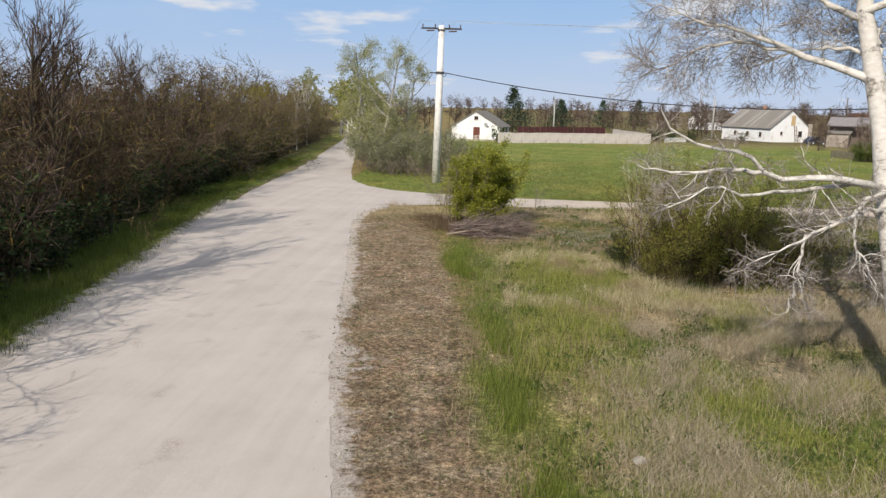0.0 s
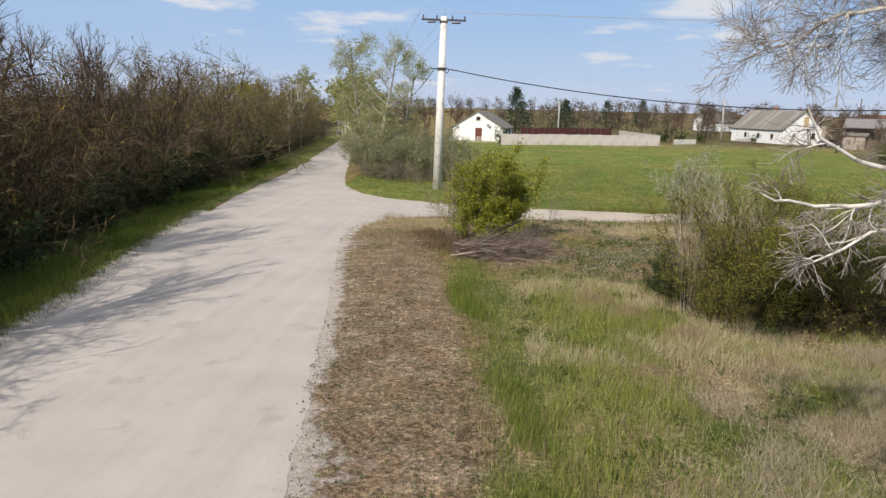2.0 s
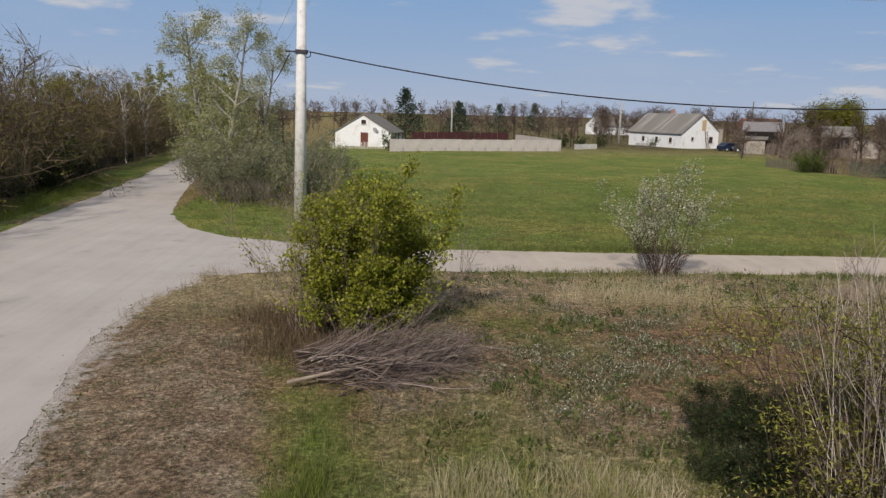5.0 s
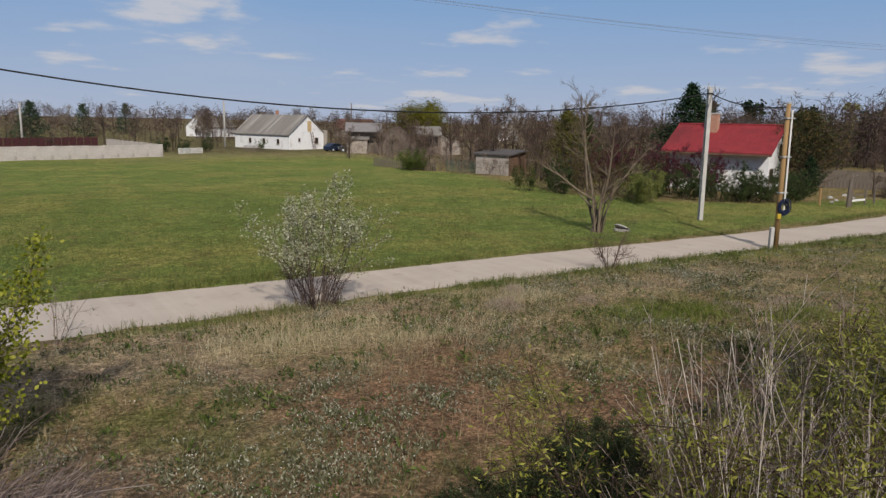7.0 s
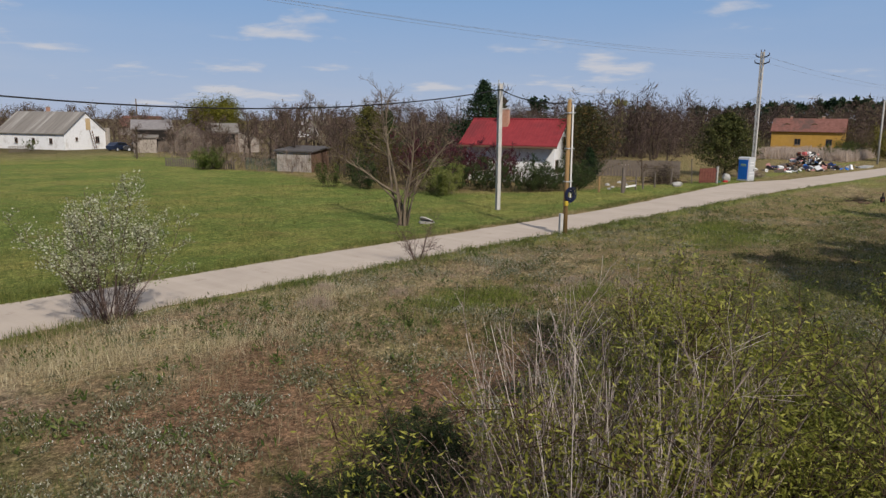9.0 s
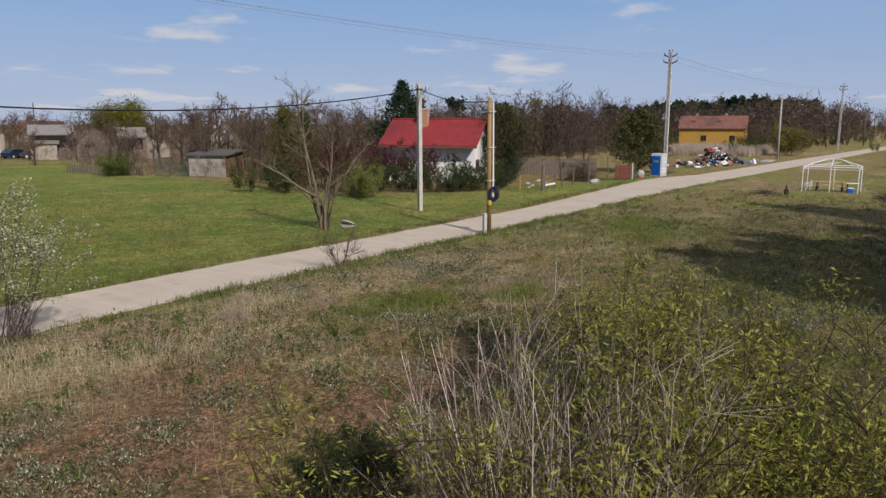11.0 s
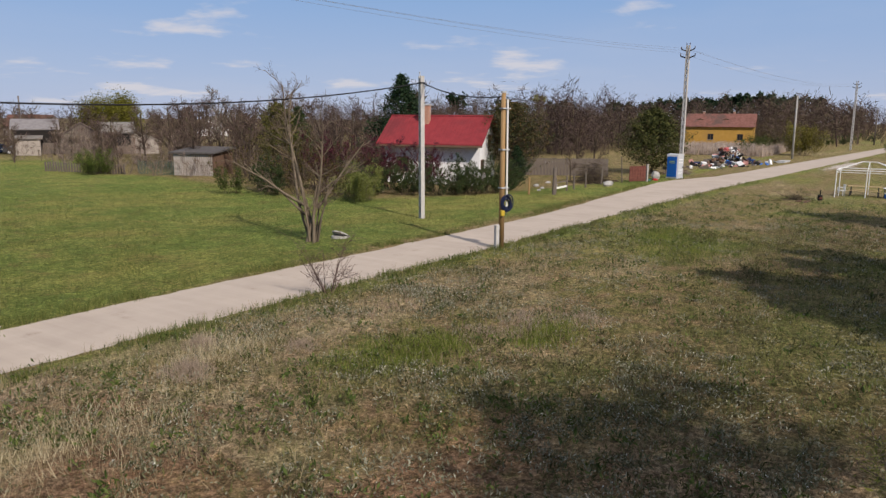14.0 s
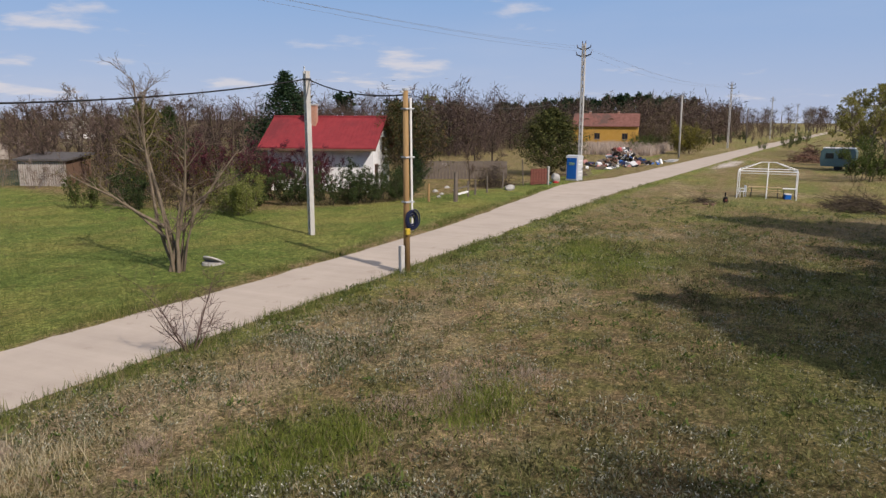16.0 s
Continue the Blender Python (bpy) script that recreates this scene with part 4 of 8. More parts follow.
for i, (hx, hy, ht, hl) in enumerate([(150, 205, -30, 10), (118, 236, 40, 12), (60, 235, -60, 12)]):
    hh = house("far_house", "distant house with a faded tile roof among bare trees", (hx, hy, 0), ht, 8, hl, 3.0, 6.0, PLASTER_SHADE if i % 2 else WALL_WHITE, ROOF_OLDRED if i % 2 else ROOF_GREY)
    window(hh, 0, -0.02, 1.1, 1.2, 1.2)


# ---- fences ----
def panel_fence(name, label, a, b, h, mat, panel=2.0, post_mat=None, posts=True, gap=0.0, thick=0.06):
    """A fence of upright panels between posts, from a to b."""
    (x0, y0), (x1, y1) = a, b
    ln = math.hypot(x1 - x0, y1 - y0)
    k = max(1, round(ln / panel))
    top = thing(name, label, "fence", (x0, y0, 0), math.degrees(math.atan2(y1 - y0, x1 - x0)))
    w = ln / k
    rng = random.Random(int(ln * 10))
    first = part("panel", boxes(((0.05, -thick / 2, 0.02), (w - 0.05 - gap, thick / 2, h)), bevel=0.01), mat, top)
    post = part("post", boxes(((-0.06, -0.07, -0.1), (0.06, 0.07, h + 0.06)), bevel=0.01), post_mat or mat, top) if posts else None
    for i in range(1, k):
        o = new("panel", first.data)
        o.parent, o.location = top, (i * w, 0, rng.uniform(-0.04, 0.03))
        o.rotation_euler = (rng.uniform(-0.02, 0.02), 0, 0)
        if posts:
            p = new("post", post.data)
            p.parent, p.location = top, (i * w, 0, rng.uniform(-0.03, 0.02))
    return top


FENCE_PALE = surface("pale concrete panel", (0.44, 0.40, 0.37), (0.56, 0.52, 0.49), 3, 0.95, stain=(0.36, 0.33, 0.3), stain_scale=0.8, bumps=0.3)
panel_fence("concrete_fence", "pale concrete panel fence along the far edge of the meadow", (-1.0, 116.5), (24.7, 126.2), 1.7, FENCE_PALE, 2.1)
panel_fence("concrete_fence", "pale concrete panel fence running back from the meadow", (24.7, 126.4), (22.0, 152), 1.7, FENCE_PALE, 2.1)
panel_fence("board_fence", "dark red board fence in front of spruces", (2.2, 131), (19, 141), 2.3, FENCE_DARK, 1.2, posts=False)
panel_fence("picket_fence", "white picket fence in front of the white house", (-9.5, 121), (-1.5, 122.5), 1.0, PVC_WHITE, 0.22, gap=0.06, posts=False)
panel_fence("picket_fence", "low white picket fence beside bushes", (28.5, 133), (33, 136), 0.9, PVC_WHITE, 0.25, gap=0.06, posts=False)
panel_fence("pallet_fence", "weathered pallet fence by the farmhouse", (41.5, 142), (45, 143.5), 1.0, WOOD_GREY, 0.3, gap=0.08, posts=False)
panel_fence("plank_fence", "grey leaning plank fence round the yard", (69.0, 59.0), (73.0, 51.6), 1.75, WOOD_GREY, 0.32, gap=-0.085, posts=False)
panel_fence("plank_fence", "grey plank fence at the back of the yard", (69.0, 59.2), (80, 66), 1.75, WOOD_GREY, 0.4, gap=-0.085, posts=False)
panel_fence("mesh_fence", "low green mesh fence panel by the shed", (46.0, 88.5), (47.4, 84.2), 1.4, plain("green mesh", (0.045, 0.10, 0.085)), 0.16, gap=0.07, posts=False)
panel_fence("old_fence", "broken pale board fence at the meadow's rim", (42.8, 99.4), (45.4, 89.6), 1.0, WOOD_GREY, 0.34, gap=0.03, posts=False)


# ---- poles and wires ----
def sag_wire(name, a, b, sag, r, mat, label, n=26):
    """A wire hung between two places."""
    a, b = Vector(a), Vector(b)
    t = np.linspace(0, 1, n)
    P = np.array([list(a.lerp(b, k) - Vector((0, 0, 4 * sag * k * (1 - k)))) for k in t])[None]
    V, F = tubes(P, np.full((1, n), r), 5)
    return tagged(quads(name, V, F, mat, smooth=True), label, "cable")


def insulator(bm, x, y, z):
    for k, (r, h) in enumerate(((0.03, 0.0), (0.06, 0.05), (0.035, 0.1), (0.055, 0.14), (0.03, 0.19))):
        rod(bm, (x, y, z + h), (x, y, z + h + 0.05), r, r * 0.8, 8)
    return bm


MV = (-5.0, 53.3)
mv = thing("power_pole", "tall round pale concrete power pole with a crossarm", "power pole", (*MV, 0), 12)
mv.rotation_euler = (0, radians(1.2), radians(0))
bm = bmesh.new()
rod(bm, (0, 0, -0.3), (0, 0, 11.3), 0.31, 0.205, 20)
part("shaft", bm, surface("whitewashed concrete", (0.60, 0.585, 0.56), (0.74, 0.725, 0.70), 4, 0.9, stain=(0.46, 0.44, 0.41), stain_scale=1.5, bumps=0.2), mv, smooth=True)
bm = boxes(((-1.45, -0.06, 11.02), (1.45, 0.06, 11.14)), ((-0.25, -0.22, 10.9), (0.25, 0.22, 11.02)))
part("crossarm", bm, STEEL_DARK, mv)
for xx in (-1.35, -0.45, 0.55, 1.35):
    part("insulator", insulator(bmesh.new(), xx, 0, 11.14), PORCELAIN, mv)
for xx, zz in ((-0.75, 10.9), (0.85, 10.88)):
    part("insulator", rods(((xx - 0.3, -0.1, zz), (xx + 0.25, -0.1, zz + 0.03), 0.05)), PORCELAIN, mv)
part("bracket", boxes(((-0.75, -0.04, 7.95), (0.32, 0.04, 8.03)), ((-0.26, -0.26, 7.9), (0.26, 0.26, 8.08))), STEEL_DARK, mv)
part("cable_loop", rods(*[((0.3 + 0.16 * math.sin(k * 0.7), -0.1, 7.9 + 0.16 * math.cos(k * 0.7)), (0.3 + 0.16 * math.sin(k * 0.7 + 0.7), -0.1, 7.9 + 0.16 * math.cos(k * 0.7 + 0.7)), 0.022) for k in range(9)], sides=5), CABLE, mv)

PL = (36.65, 48.5)
pl = thing("utility_pole", "square pale concrete pole with a ladder of hollows beside the track", "utility pole", (*PL, 0), 20)
pl.rotation_euler = (0, radians(0.6), radians(60))
bm = bmesh.new()
for s in (-1, 1):
    box(bm, (min(s * 0.15, s * 0.075), -0.11, -0.2), (max(s * 0.15, s * 0.075), 0.11, 7.75))
for i in range(15):
    z = 0.15 + i * 0.52
    box(bm, (-0.078, -0.1, z), (0.078, 0.1, z + 0.2))
part("shaft", bm, CONCRETE, pl)
part("bracket", boxes(((-0.2, -0.14, 7.35), (0.2, 0.14, 7.42))), STEEL_DARK, pl)
part("lamp_arm", rods(((0.1, 0, 7.6), (0.24, 0, 7.9), 0.03), ((0.24, 0, 7.9), (0.2, 0, 7.98), 0.04)), PVC_GREY, pl)

PY = (31.0, 40.35)
py = thing("service_pole", "honey-coloured timber service pole with white conduit and coiled cable", "utility pole", (*PY, 0), -25)
bm = bmesh.new()
rod(bm, (0, 0, 0.0), (-0.03, 0, 6.55), 0.125, 0.095, 14)
part("shaft", bm, WOOD_POLE, py, smooth=True)
part("stub", boxes(((-0.33, -0.09, -0.2), (-0.15, 0.09, 1.05)), bevel=0.02), CONCRETE, py, "squat concrete footing post")
part("conduit", rods(((0.19, -0.08, 1.55), (0.13, -0.08, 6.3), 0.04), sides=8), PVC_WHITE, py, "white plastic conduit")
for zz in (2.6, 4.2, 5.9):
    part("clamp", boxes(((-0.14, -0.15, zz), (0.25, 0.13, zz + 0.05))), PVC_GREY, py)
part("meter_box", boxes(((-0.2, -0.26, 1.45), (-0.02, -0.12, 1.68)), bevel=0.02), plain("yellow box", (0.5, 0.36, 0.04), 0.5), py, "small yellow box")
bm = bmesh.new()
rng = random.Random(4)
for q in range(7):
    R, ox, oz, oy = rng.uniform(0.19, 0.32), rng.uniform(-0.06, 0.06), rng.uniform(-0.09, 0.09), rng.uniform(-0.24, -0.12)
    for k in range(14):
        t0, t1 = k * 2 * math.pi / 14, (k + 1) * 2 * math.pi / 14
        rod(bm, (0.14 + ox + R * 0.85 * math.cos(t0), oy, 1.95 + oz + R * 1.15 * math.sin(t0)), (0.14 + ox + R * 0.85 * math.cos(t1), oy, 1.95 + oz + R * 1.15 * math.sin(t1)), 0.028, sides=5)
part("cable_coil", bm, plain("blue black cable", (0.012, 0.018, 0.05), 0.45), py, "coil of blue-black cable")
part("cap", rods(((-0.03, 0, 6.55), (-0.03, 0, 6.62), 0.12), ((-0.25, 0, 6.5), (0.2, 0, 6.5), 0.03)), PVC_GREY, py)


def lattice_pole(name, label, x, y, h, turn):
    """A slim concrete power pole with two tiers of upswept arms."""
    top = thing(name, label, "power pole", (x, y, 0), turn, "power line along the track")
    bm = bmesh.new()
    box(bm, (-0.17, -0.13, -0.2), (-0.07, 0.13, h))
    box(bm, (0.07, -0.13, -0.2), (0.17, 0.13, h))
    for i in range(int(h / 0.7)):
        box(bm, (-0.072, -0.11, 0.2 + i * 0.7), (0.072, 0.11, 0.55 + i * 0.7))
    part("shaft", bm, CONCRETE, top)
    for zz, reach in ((h - 1.15, 0.72), (h - 0.5, 0.66)):
        part("crossarm", rods(((-reach, 0, zz + 0.16), (-0.3, 0, zz), 0.06), ((-0.3, 0, zz), (0.3, 0, zz), 0.07), ((0.3, 0, zz), (reach, 0, zz + 0.16), 0.06), sides=6), STEEL_DARK, top)
        for s in (-1, 1):
            part("insulator", insulator(bmesh.new(), s * reach, 0, zz + 0.16), PORCELAIN, top)
    for s in (-1, 1):
        part("insulator", insulator(bmesh.new(), s * 0.16, 0, h), PORCELAIN, top)
    return top


MV2, MV3 = (77.4, 45.7), (168, 37.8)
lattice_pole("power_pole", "slim concrete power pole with upswept arms beside the track", *MV2, 12.7, 85)
lattice_pole("power_pole", "slim concrete power pole with upswept arms beside the track", *MV3, 13.2, 85)
for x, y in ((262, 31), (356, 22), (450, 14)):
    lattice_pole("power_pole", "slim concrete power pole with upswept arms beside the track", x, y, 13, 85)


def plain_pole(name, label, x, y, h, r, mat, group=""):
    top = thing(name, label, "utility pole", (x, y, 0), 0, group)
    part("shaft", rod(bmesh.new(), (0, 0, -0.2), (0, 0, h), r, r * 0.75, 8), mat, top, smooth=True)
    part("cap", rod(bmesh.new(), (0, 0, h), (0, 0, h + 0.05), r * 0.8, r * 0.5, 8), STEEL_DARK, top)
    return top


plain_pole("pole", "thin pale bare pole by the track", 123.5, 42.0, 9.3, 0.16, CONCRETE_OLD)
plain_pole("pole", "thin pale bare pole behind the dark red fence", 9.5, 145, 7.0, 0.17, CONCRETE_OLD)
plain_pole("pole", "thin pale bare pole near the farmhouse", 43.5, 158, 8.5, 0.2, CONCRETE_OLD)
plain_pole("pole", "thin grey pole between the sheds", 71, 160, 9.0, 0.15, WOOD_GREY)
plain_pole("pole", "old wooden pole by the birches", -9.0, 66, 6.2, 0.14, WOOD_GREY)
plain_pole("pole", "far wooden pole along the track", 210, 36, 9, 0.16, WOOD_GREY)
plain_pole("pole", "far wooden pole along the track", 300, 28, 9, 0.16, WOOD_GREY)

sag_wire("service_cable", (MV[0] + 0.55, MV[1] - 0.1, 8.0), (PL[0] - 0.1, PL[1], 7.38), 1.80, 0.032, CABLE, "sagging black service cable between concrete poles")
sag_wire("service_cable", (PL[0] + 0.1, PL[1], 7.38), (PY[0] - 0.1, PY[1], 6.4), 0.28, 0.03, CABLE, "black cable from the concrete pole to the timber pole")
sag_wire("service_cable", (PY[0], PY[1], 6.4), (77.4, 45.6, 8.4), 1.0, 0.012, CABLE, "thin black cable running along the track")
sag_wire("service_cable", (MV[0] - 0.4, MV[1] + 0.1, 7.9), (-9.0, 66, 6.0), 0.25, 0.022, CABLE, "black cable to the old wooden pole")
for dy, dz in ((-1.3, 0), (0.4, 0.25), (1.3, 0)):
    sag_wire("power_line", (MV[0] + dy, MV[1], 11.6), (MV2[0], MV2[1] + dy * 0.7, 12.6 - abs(dy) * 0.4), 1.0, 0.007, WIRE, "thin bare power wire high above the meadow")
    sag_wire("power_line", (MV2[0], MV2[1] + dy * 0.7, 12.6 - abs(dy) * 0.4), (MV3[0], MV3[1] + dy * 0.7, 13.0 - abs(dy) * 0.4), 1.2, 0.008, WIRE, "thin bare power wire along the track")
    sag_wire("power_line", (MV[0] + dy, MV[1], 11.6), (-24 + dy, 135, 10.5), 1.3, 0.008, WIRE, "thin bare power wire along the road")

# ---- hedge along the road ----
rng = random.Random(11)
LEAF_OLIVE = islands("olive hedge leaves", [(0, (0.035, 0.034, 0.012)), (0.5, (0.065, 0.065, 0.018)), (1, (0.13, 0.13, 0.028))], 0.6, 0.25)
BARK_LICHEN = surface("lichen covered bark", (0.055, 0.042, 0.028), (0.125, 0.105, 0.05), 9, 0.95, stain=(0.30, 0.215, 0.05), bumps=0.4, stain_scale=2.0)
thickets = Kinds(*[bush("thicket_shrub", lab, 100 + i, 6.2, 13, 1.5, 0.85, 0.03, 8, 0.42, 9, 0.19, 0.014, [LEAF_BUD, LEAF_BUD, LEAF_DARK, LEAF_OLIVE][i], [1100, 600, 2200, 2000][i], 0.085, jitter=0.16,
                        wood=[BARK_BROWN, BARK_BROWN, BARK_LICHEN, BARK_LICHEN][i], twigs=[TWIG_BROWN, TWIG_PURPLE, TWIG_BROWN, TWIG_PURPLE][i], group="roadside thicket", low=0.03, wander=0.2, angle=50)
                   for i, lab in enumerate(["dense bare brown thicket shrub with olive buds", "bare purplish-brown thicket shrub beside the road", "bare thicket shrub with some green leaves inside", "tangled leafless brown roadside shrub"])])
TWIG_LIGHT = islands("light brown twigs", [(0, (0.09, 0.064, 0.048)), (0.6, (0.16, 0.118, 0.085)), (1, (0.24, 0.19, 0.12))], 0.9)
LEAF_SPRING = islands("yellow olive buds", [(0, (0.085, 0.075, 0.018)), (0.6, (0.16, 0.145, 0.03)), (1, (0.26, 0.235, 0.045))], 0.6, 0.3)
thickets_far = Kinds(*[bush("thicket_shrub", lab, 120 + i, 6.2, 12, 1.5, 0.85, 0.03, 7, 0.42, 8, 0.19, 0.014, LEAF_SPRING, 1500, 0.11, jitter=0.16, wood=BARK_BROWN, twigs=TWIG_LIGHT, group="roadside thicket", low=0.03, wander=0.2, angle=50)
                       for i, lab in enumerate(["light brown thicket shrub with yellowish buds", "budding olive-brown roadside shrub"])])
thorns = Kinds(*[tree("thorn_tree", lab, 150 + i, 6.6, 0.085, BARK_LICHEN, TWIG_BROWN, LEAF_BUD, 900, 0.075, n1=13, l1=0.46, n2=6, l2=0.2, n3=4, l3=0.09, angle=58, up=0.03, wander=0.2, bole=0.08, lean=0.5, stems_n=3, spread_r=0.5, twig=0.009, sides=5, k2=3, group="roadside thorn trees")
                 for i, lab in enumerate(["gnarled leafless thorn tree in the roadside thicket", "spreading bare thorn tree with olive buds"])])
y = 4.0
i = 0
while y < 118:
    for row, (off, sz) in enumerate(((4.5, 0.88), (7.0, 1.08), (10.2, 1.14))):
        if row == 2 and i % 2 or row == 2 and y > 70:
            continue
        x = float(left_x(y)) - off + rng.uniform(-0.7, 0.7) + (0.7 if y < 30 else 0.0)
        size = sz * rng.uniform(0.74, 1.2) * (1 + 0.17 * min(1, max(0, (y - 35) / 25)))
        yy = y + rng.uniform(-0.8, 0.8)
        if (row == 0 and i % 3 == 0 or row == 1 and i % 2 == 0) and y < 48:
            thorns.put(rng.randrange(2), x, yy, rng.uniform(0, 360), size * 0.95)
        else:
            (thickets_far if yy > 43 + 6 * rng.random() else thickets).put(rng.randrange(4), x, yy, rng.uniform(0, 360), size)
    y += 2.0 if y < 50 else 3.2
    i += 1
under = Kinds(bush("undergrowth", "dark green leafy undergrowth at the thicket's foot", 170, 2.3, 12, 0.9, 0.9, 0.015, 7, 0.4, 5, 0.2, 0.008, LEAF_DARK, 2400, 0.145, 0.6, BARK_BROWN, TWIG_BROWN, group="thicket undergrowth", low=0.0, jitter=0.14))
for k in range(34):
    y = 5 + 2.1 * k
    under.put(0, float(left_x(y)) - 4.1 + rng.uniform(-0.3, 0.3) + (0.6 if y < 30 else 0.0), y, rng.uniform(0, 360), rng.uniform(0.9, 1.35))
bare = Kinds(*[tree("bare_tree", lab, 200 + i, 9.0, 0.10, BARK_BROWN, TWIG_BROWN, n1=15, l1=0.36, n2=7, l2=0.15, n3=5, l3=0.08, angle=34, up=0.10, bole=0.3, twig=0.010, group="bare trees")
               for i, lab in enumerate(["slender leafless brown tree above the thicket", "leafless tree with upswept thin branches", "thin bare tree with a forked crown"])])
for k, (y, off, sz) in enumerate([(16.0, 2.9, 1.12), (15.0, 3.8, 1.1), (25.2, 3.6, 1.1), (24.0, 4.2, 1.0), (26, 4.6, 0.92), (28.5, 5.0, 1.0), (38.5, 4.2, 0.95), (49, 4.0, 0.95), (20, 7.5, 0.98), (24, 6.5, 0.95), (27, 8.5, 0.86), (33, 9, 0.86), (39, 7.5, 1.0), (42, 6.8, 1.06), (45, 8, 0.96), (50, 7, 0.92), (57, 8, 0.84), (63, 6.5, 0.88), (15, 8, 1.0), (75, 9, 0.8), (31, 12, 0.95), (22, 11, 1.0)]):
    bare.put(k, float(left_x(y)) - off, y, rng.uniform(0, 360), sz * rng.uniform(0.95, 1.05))
YELLOWISH = islands("yellow spring leaves", [(0, (0.13, 0.12, 0.012)), (1, (0.30, 0.27, 0.03))], 0.6, 0.35)
yel = Kinds(tree("budding_tree", "round tree in yellow-green spring leaf", 260, 7.5, 0.13, BARK_GREY, TWIG_GREY, YELLOWISH, 3400, 0.11, n1=12, l1=0.42, n2=7, l2=0.2, n3=4, l3=0.08, bole=0.15, group="budding trees"))
for x, y, s in ((-26.5, 80, 1.0), (-25.2, 72, 0.98), (-28.5, 84, 1.05), (-27, 76, 0.95), (-31, 98, 1.1)):
    yel.put(0, x, y, rng.uniform(0, 360), s)

# trees past the junction
BARK_PALE = surface("greyed birch bark", (0.22, 0.20, 0.17), (0.42, 0.40, 0.36), 7, 0.9, stain=(0.1, 0.085, 0.07), stain_scale=3)
birch_leafy = Kinds(*[tree("birch", "slender birch with a pale trunk in fresh leaf", 300 + i, 10.3, 0.15, BARK_PALE, TWIG_GREY, islands("silvery birch leaves", [(0, (0.19, 0.20, 0.075)), (0.5, (0.32, 0.33, 0.14)), (1, (0.50, 0.50, 0.27))], 0.55, 0.35), 15000, 0.115, n1=19, l1=0.42, n2=8, l2=0.2, n3=5, l3=0.09, jitter=0.16,
                           angle=48, up=0.03, bole=0.12, droop=0.08, lean=0.2, twig=0.006, group="birches by the road") for i in range(2)])
for k, (x, y, s) in enumerate([(-10.8, 62.5, 0.92), (-12.4, 66, 0.95), (-9.6, 66.5, 0.82)]):
    birch_leafy.put(k, x, y, rng.uniform(0, 360), s)
far_birch = Kinds(*[tree("birch", "birch in fresh yellow-green leaf at the road's far end", 310 + i, 10.3, 0.15, BARK_BIRCH, TWIG_GREY, LEAF_POPLAR, 2600, 0.3, n1=14, l1=0.42, n2=6, l2=0.2, n3=4, l3=0.09,
                         angle=44, up=0.03, bole=0.12, droop=0.08, lean=0.15, twig=0.012, group="birches by the road") for i in range(2)])
for k, (x, y, s) in enumerate([(-17.5, 84, 0.95), (-19.5, 93, 1.0), (-20, 104, 1.05), (-23, 116, 1.0), (-32, 112, 1.0), (-30, 102, 0.9), (-35, 126, 1.1), (-26, 130, 1.1), (-30, 138, 1.15), (-22, 126, 0.9), (-37, 140, 1.2), (-33, 146, 1.2), (-28, 150, 1.2)]):
    far_birch.put(k, x, y, rng.uniform(0, 360), s)
pale = Kinds(tree("pale_tree", "whitish leafless poplar beside the road", 320, 8.5, 0.12, BARK_BIRCH, TWIG_PALE, LEAF_SILVER, 900, 0.07, n1=14, l1=0.34, n2=7, l2=0.16, n3=5, l3=0.07, angle=32, up=0.08, bole=0.2, twig=0.008, group="pale poplars"))
for x, y, s in ((-25, 86, 1.0), (-26.5, 96, 1.05)):
    pale.put(0, x, y, rng.uniform(0, 360), s)
silver = Kinds(*[bush("willow_shrub", lab, 340 + i, 3.6, 16, 0.9, 0.75, 0.022, 8, 0.36, 6, 0.16, 0.006, LEAF_SILVER, 4500, 0.13, 0.4, BARK_GREY, TWIG_GREY, group="grey willow shrubs", jitter=0.14)
                 for i, lab in enumerate(["grey-green willow shrub at the road junction", "loose silvery willow shrub with bare stems"])])
for k, (x, y, s) in enumerate([(-12.2, 64.5, 1.0), (-10.4, 60.8, 0.95), (-9.2, 58.6, 0.82), (-7.6, 60.2, 1.0), (-5.6, 58.8, 0.85), (-4.6, 58.8, 0.85), (-6.6, 64, 1.1), (-5.6, 66, 1.0), (-13.6, 72, 1.0)]):
    silver.put(k, x, y, rng.uniform(0, 360), s)
brambles = Kinds(bush("bramble", "tangle of bare grey brush under the birches", 350, 2.0, 22, 1.3, 1.6, 0.016, 7, 0.4, 5, 0.2, 0.006, wood=BARK_GREY, twigs=TWIG_GREY, group="bare brush"))
for x, y in ((-8.4, 57.6), (-6.6, 57.4), (-10.2, 59.4)):
    brambles.put(0, x, y, rng.uniform(0, 360), 0.9)

# green shrub at the corner, and what stands round it
g = bush("leafy_shrub", "fresh yellow-green leafy shrub at the road corner", 360, 3.5, 24, 0.6, 0.38, 0.02, 9, 0.30, 7, 0.15, 0.005, LEAF_BRIGHT, 27000, 0.074, 0.78, BARK_GREY, TWIG_GREY, jitter=0.1, low=0.0)
place(g, -0.75, 34.8, 20, 1.0, copy=False)
g = bush("leafy_shrub", "smaller yellow-green leafy shrub beside the brushwood", 363, 3.2, 17, 0.6, 0.4, 0.018, 8, 0.30, 7, 0.15, 0.005, LEAF_BRIGHT, 15000, 0.074, 0.78, BARK_GREY, TWIG_GREY, jitter=0.1, low=0.0)
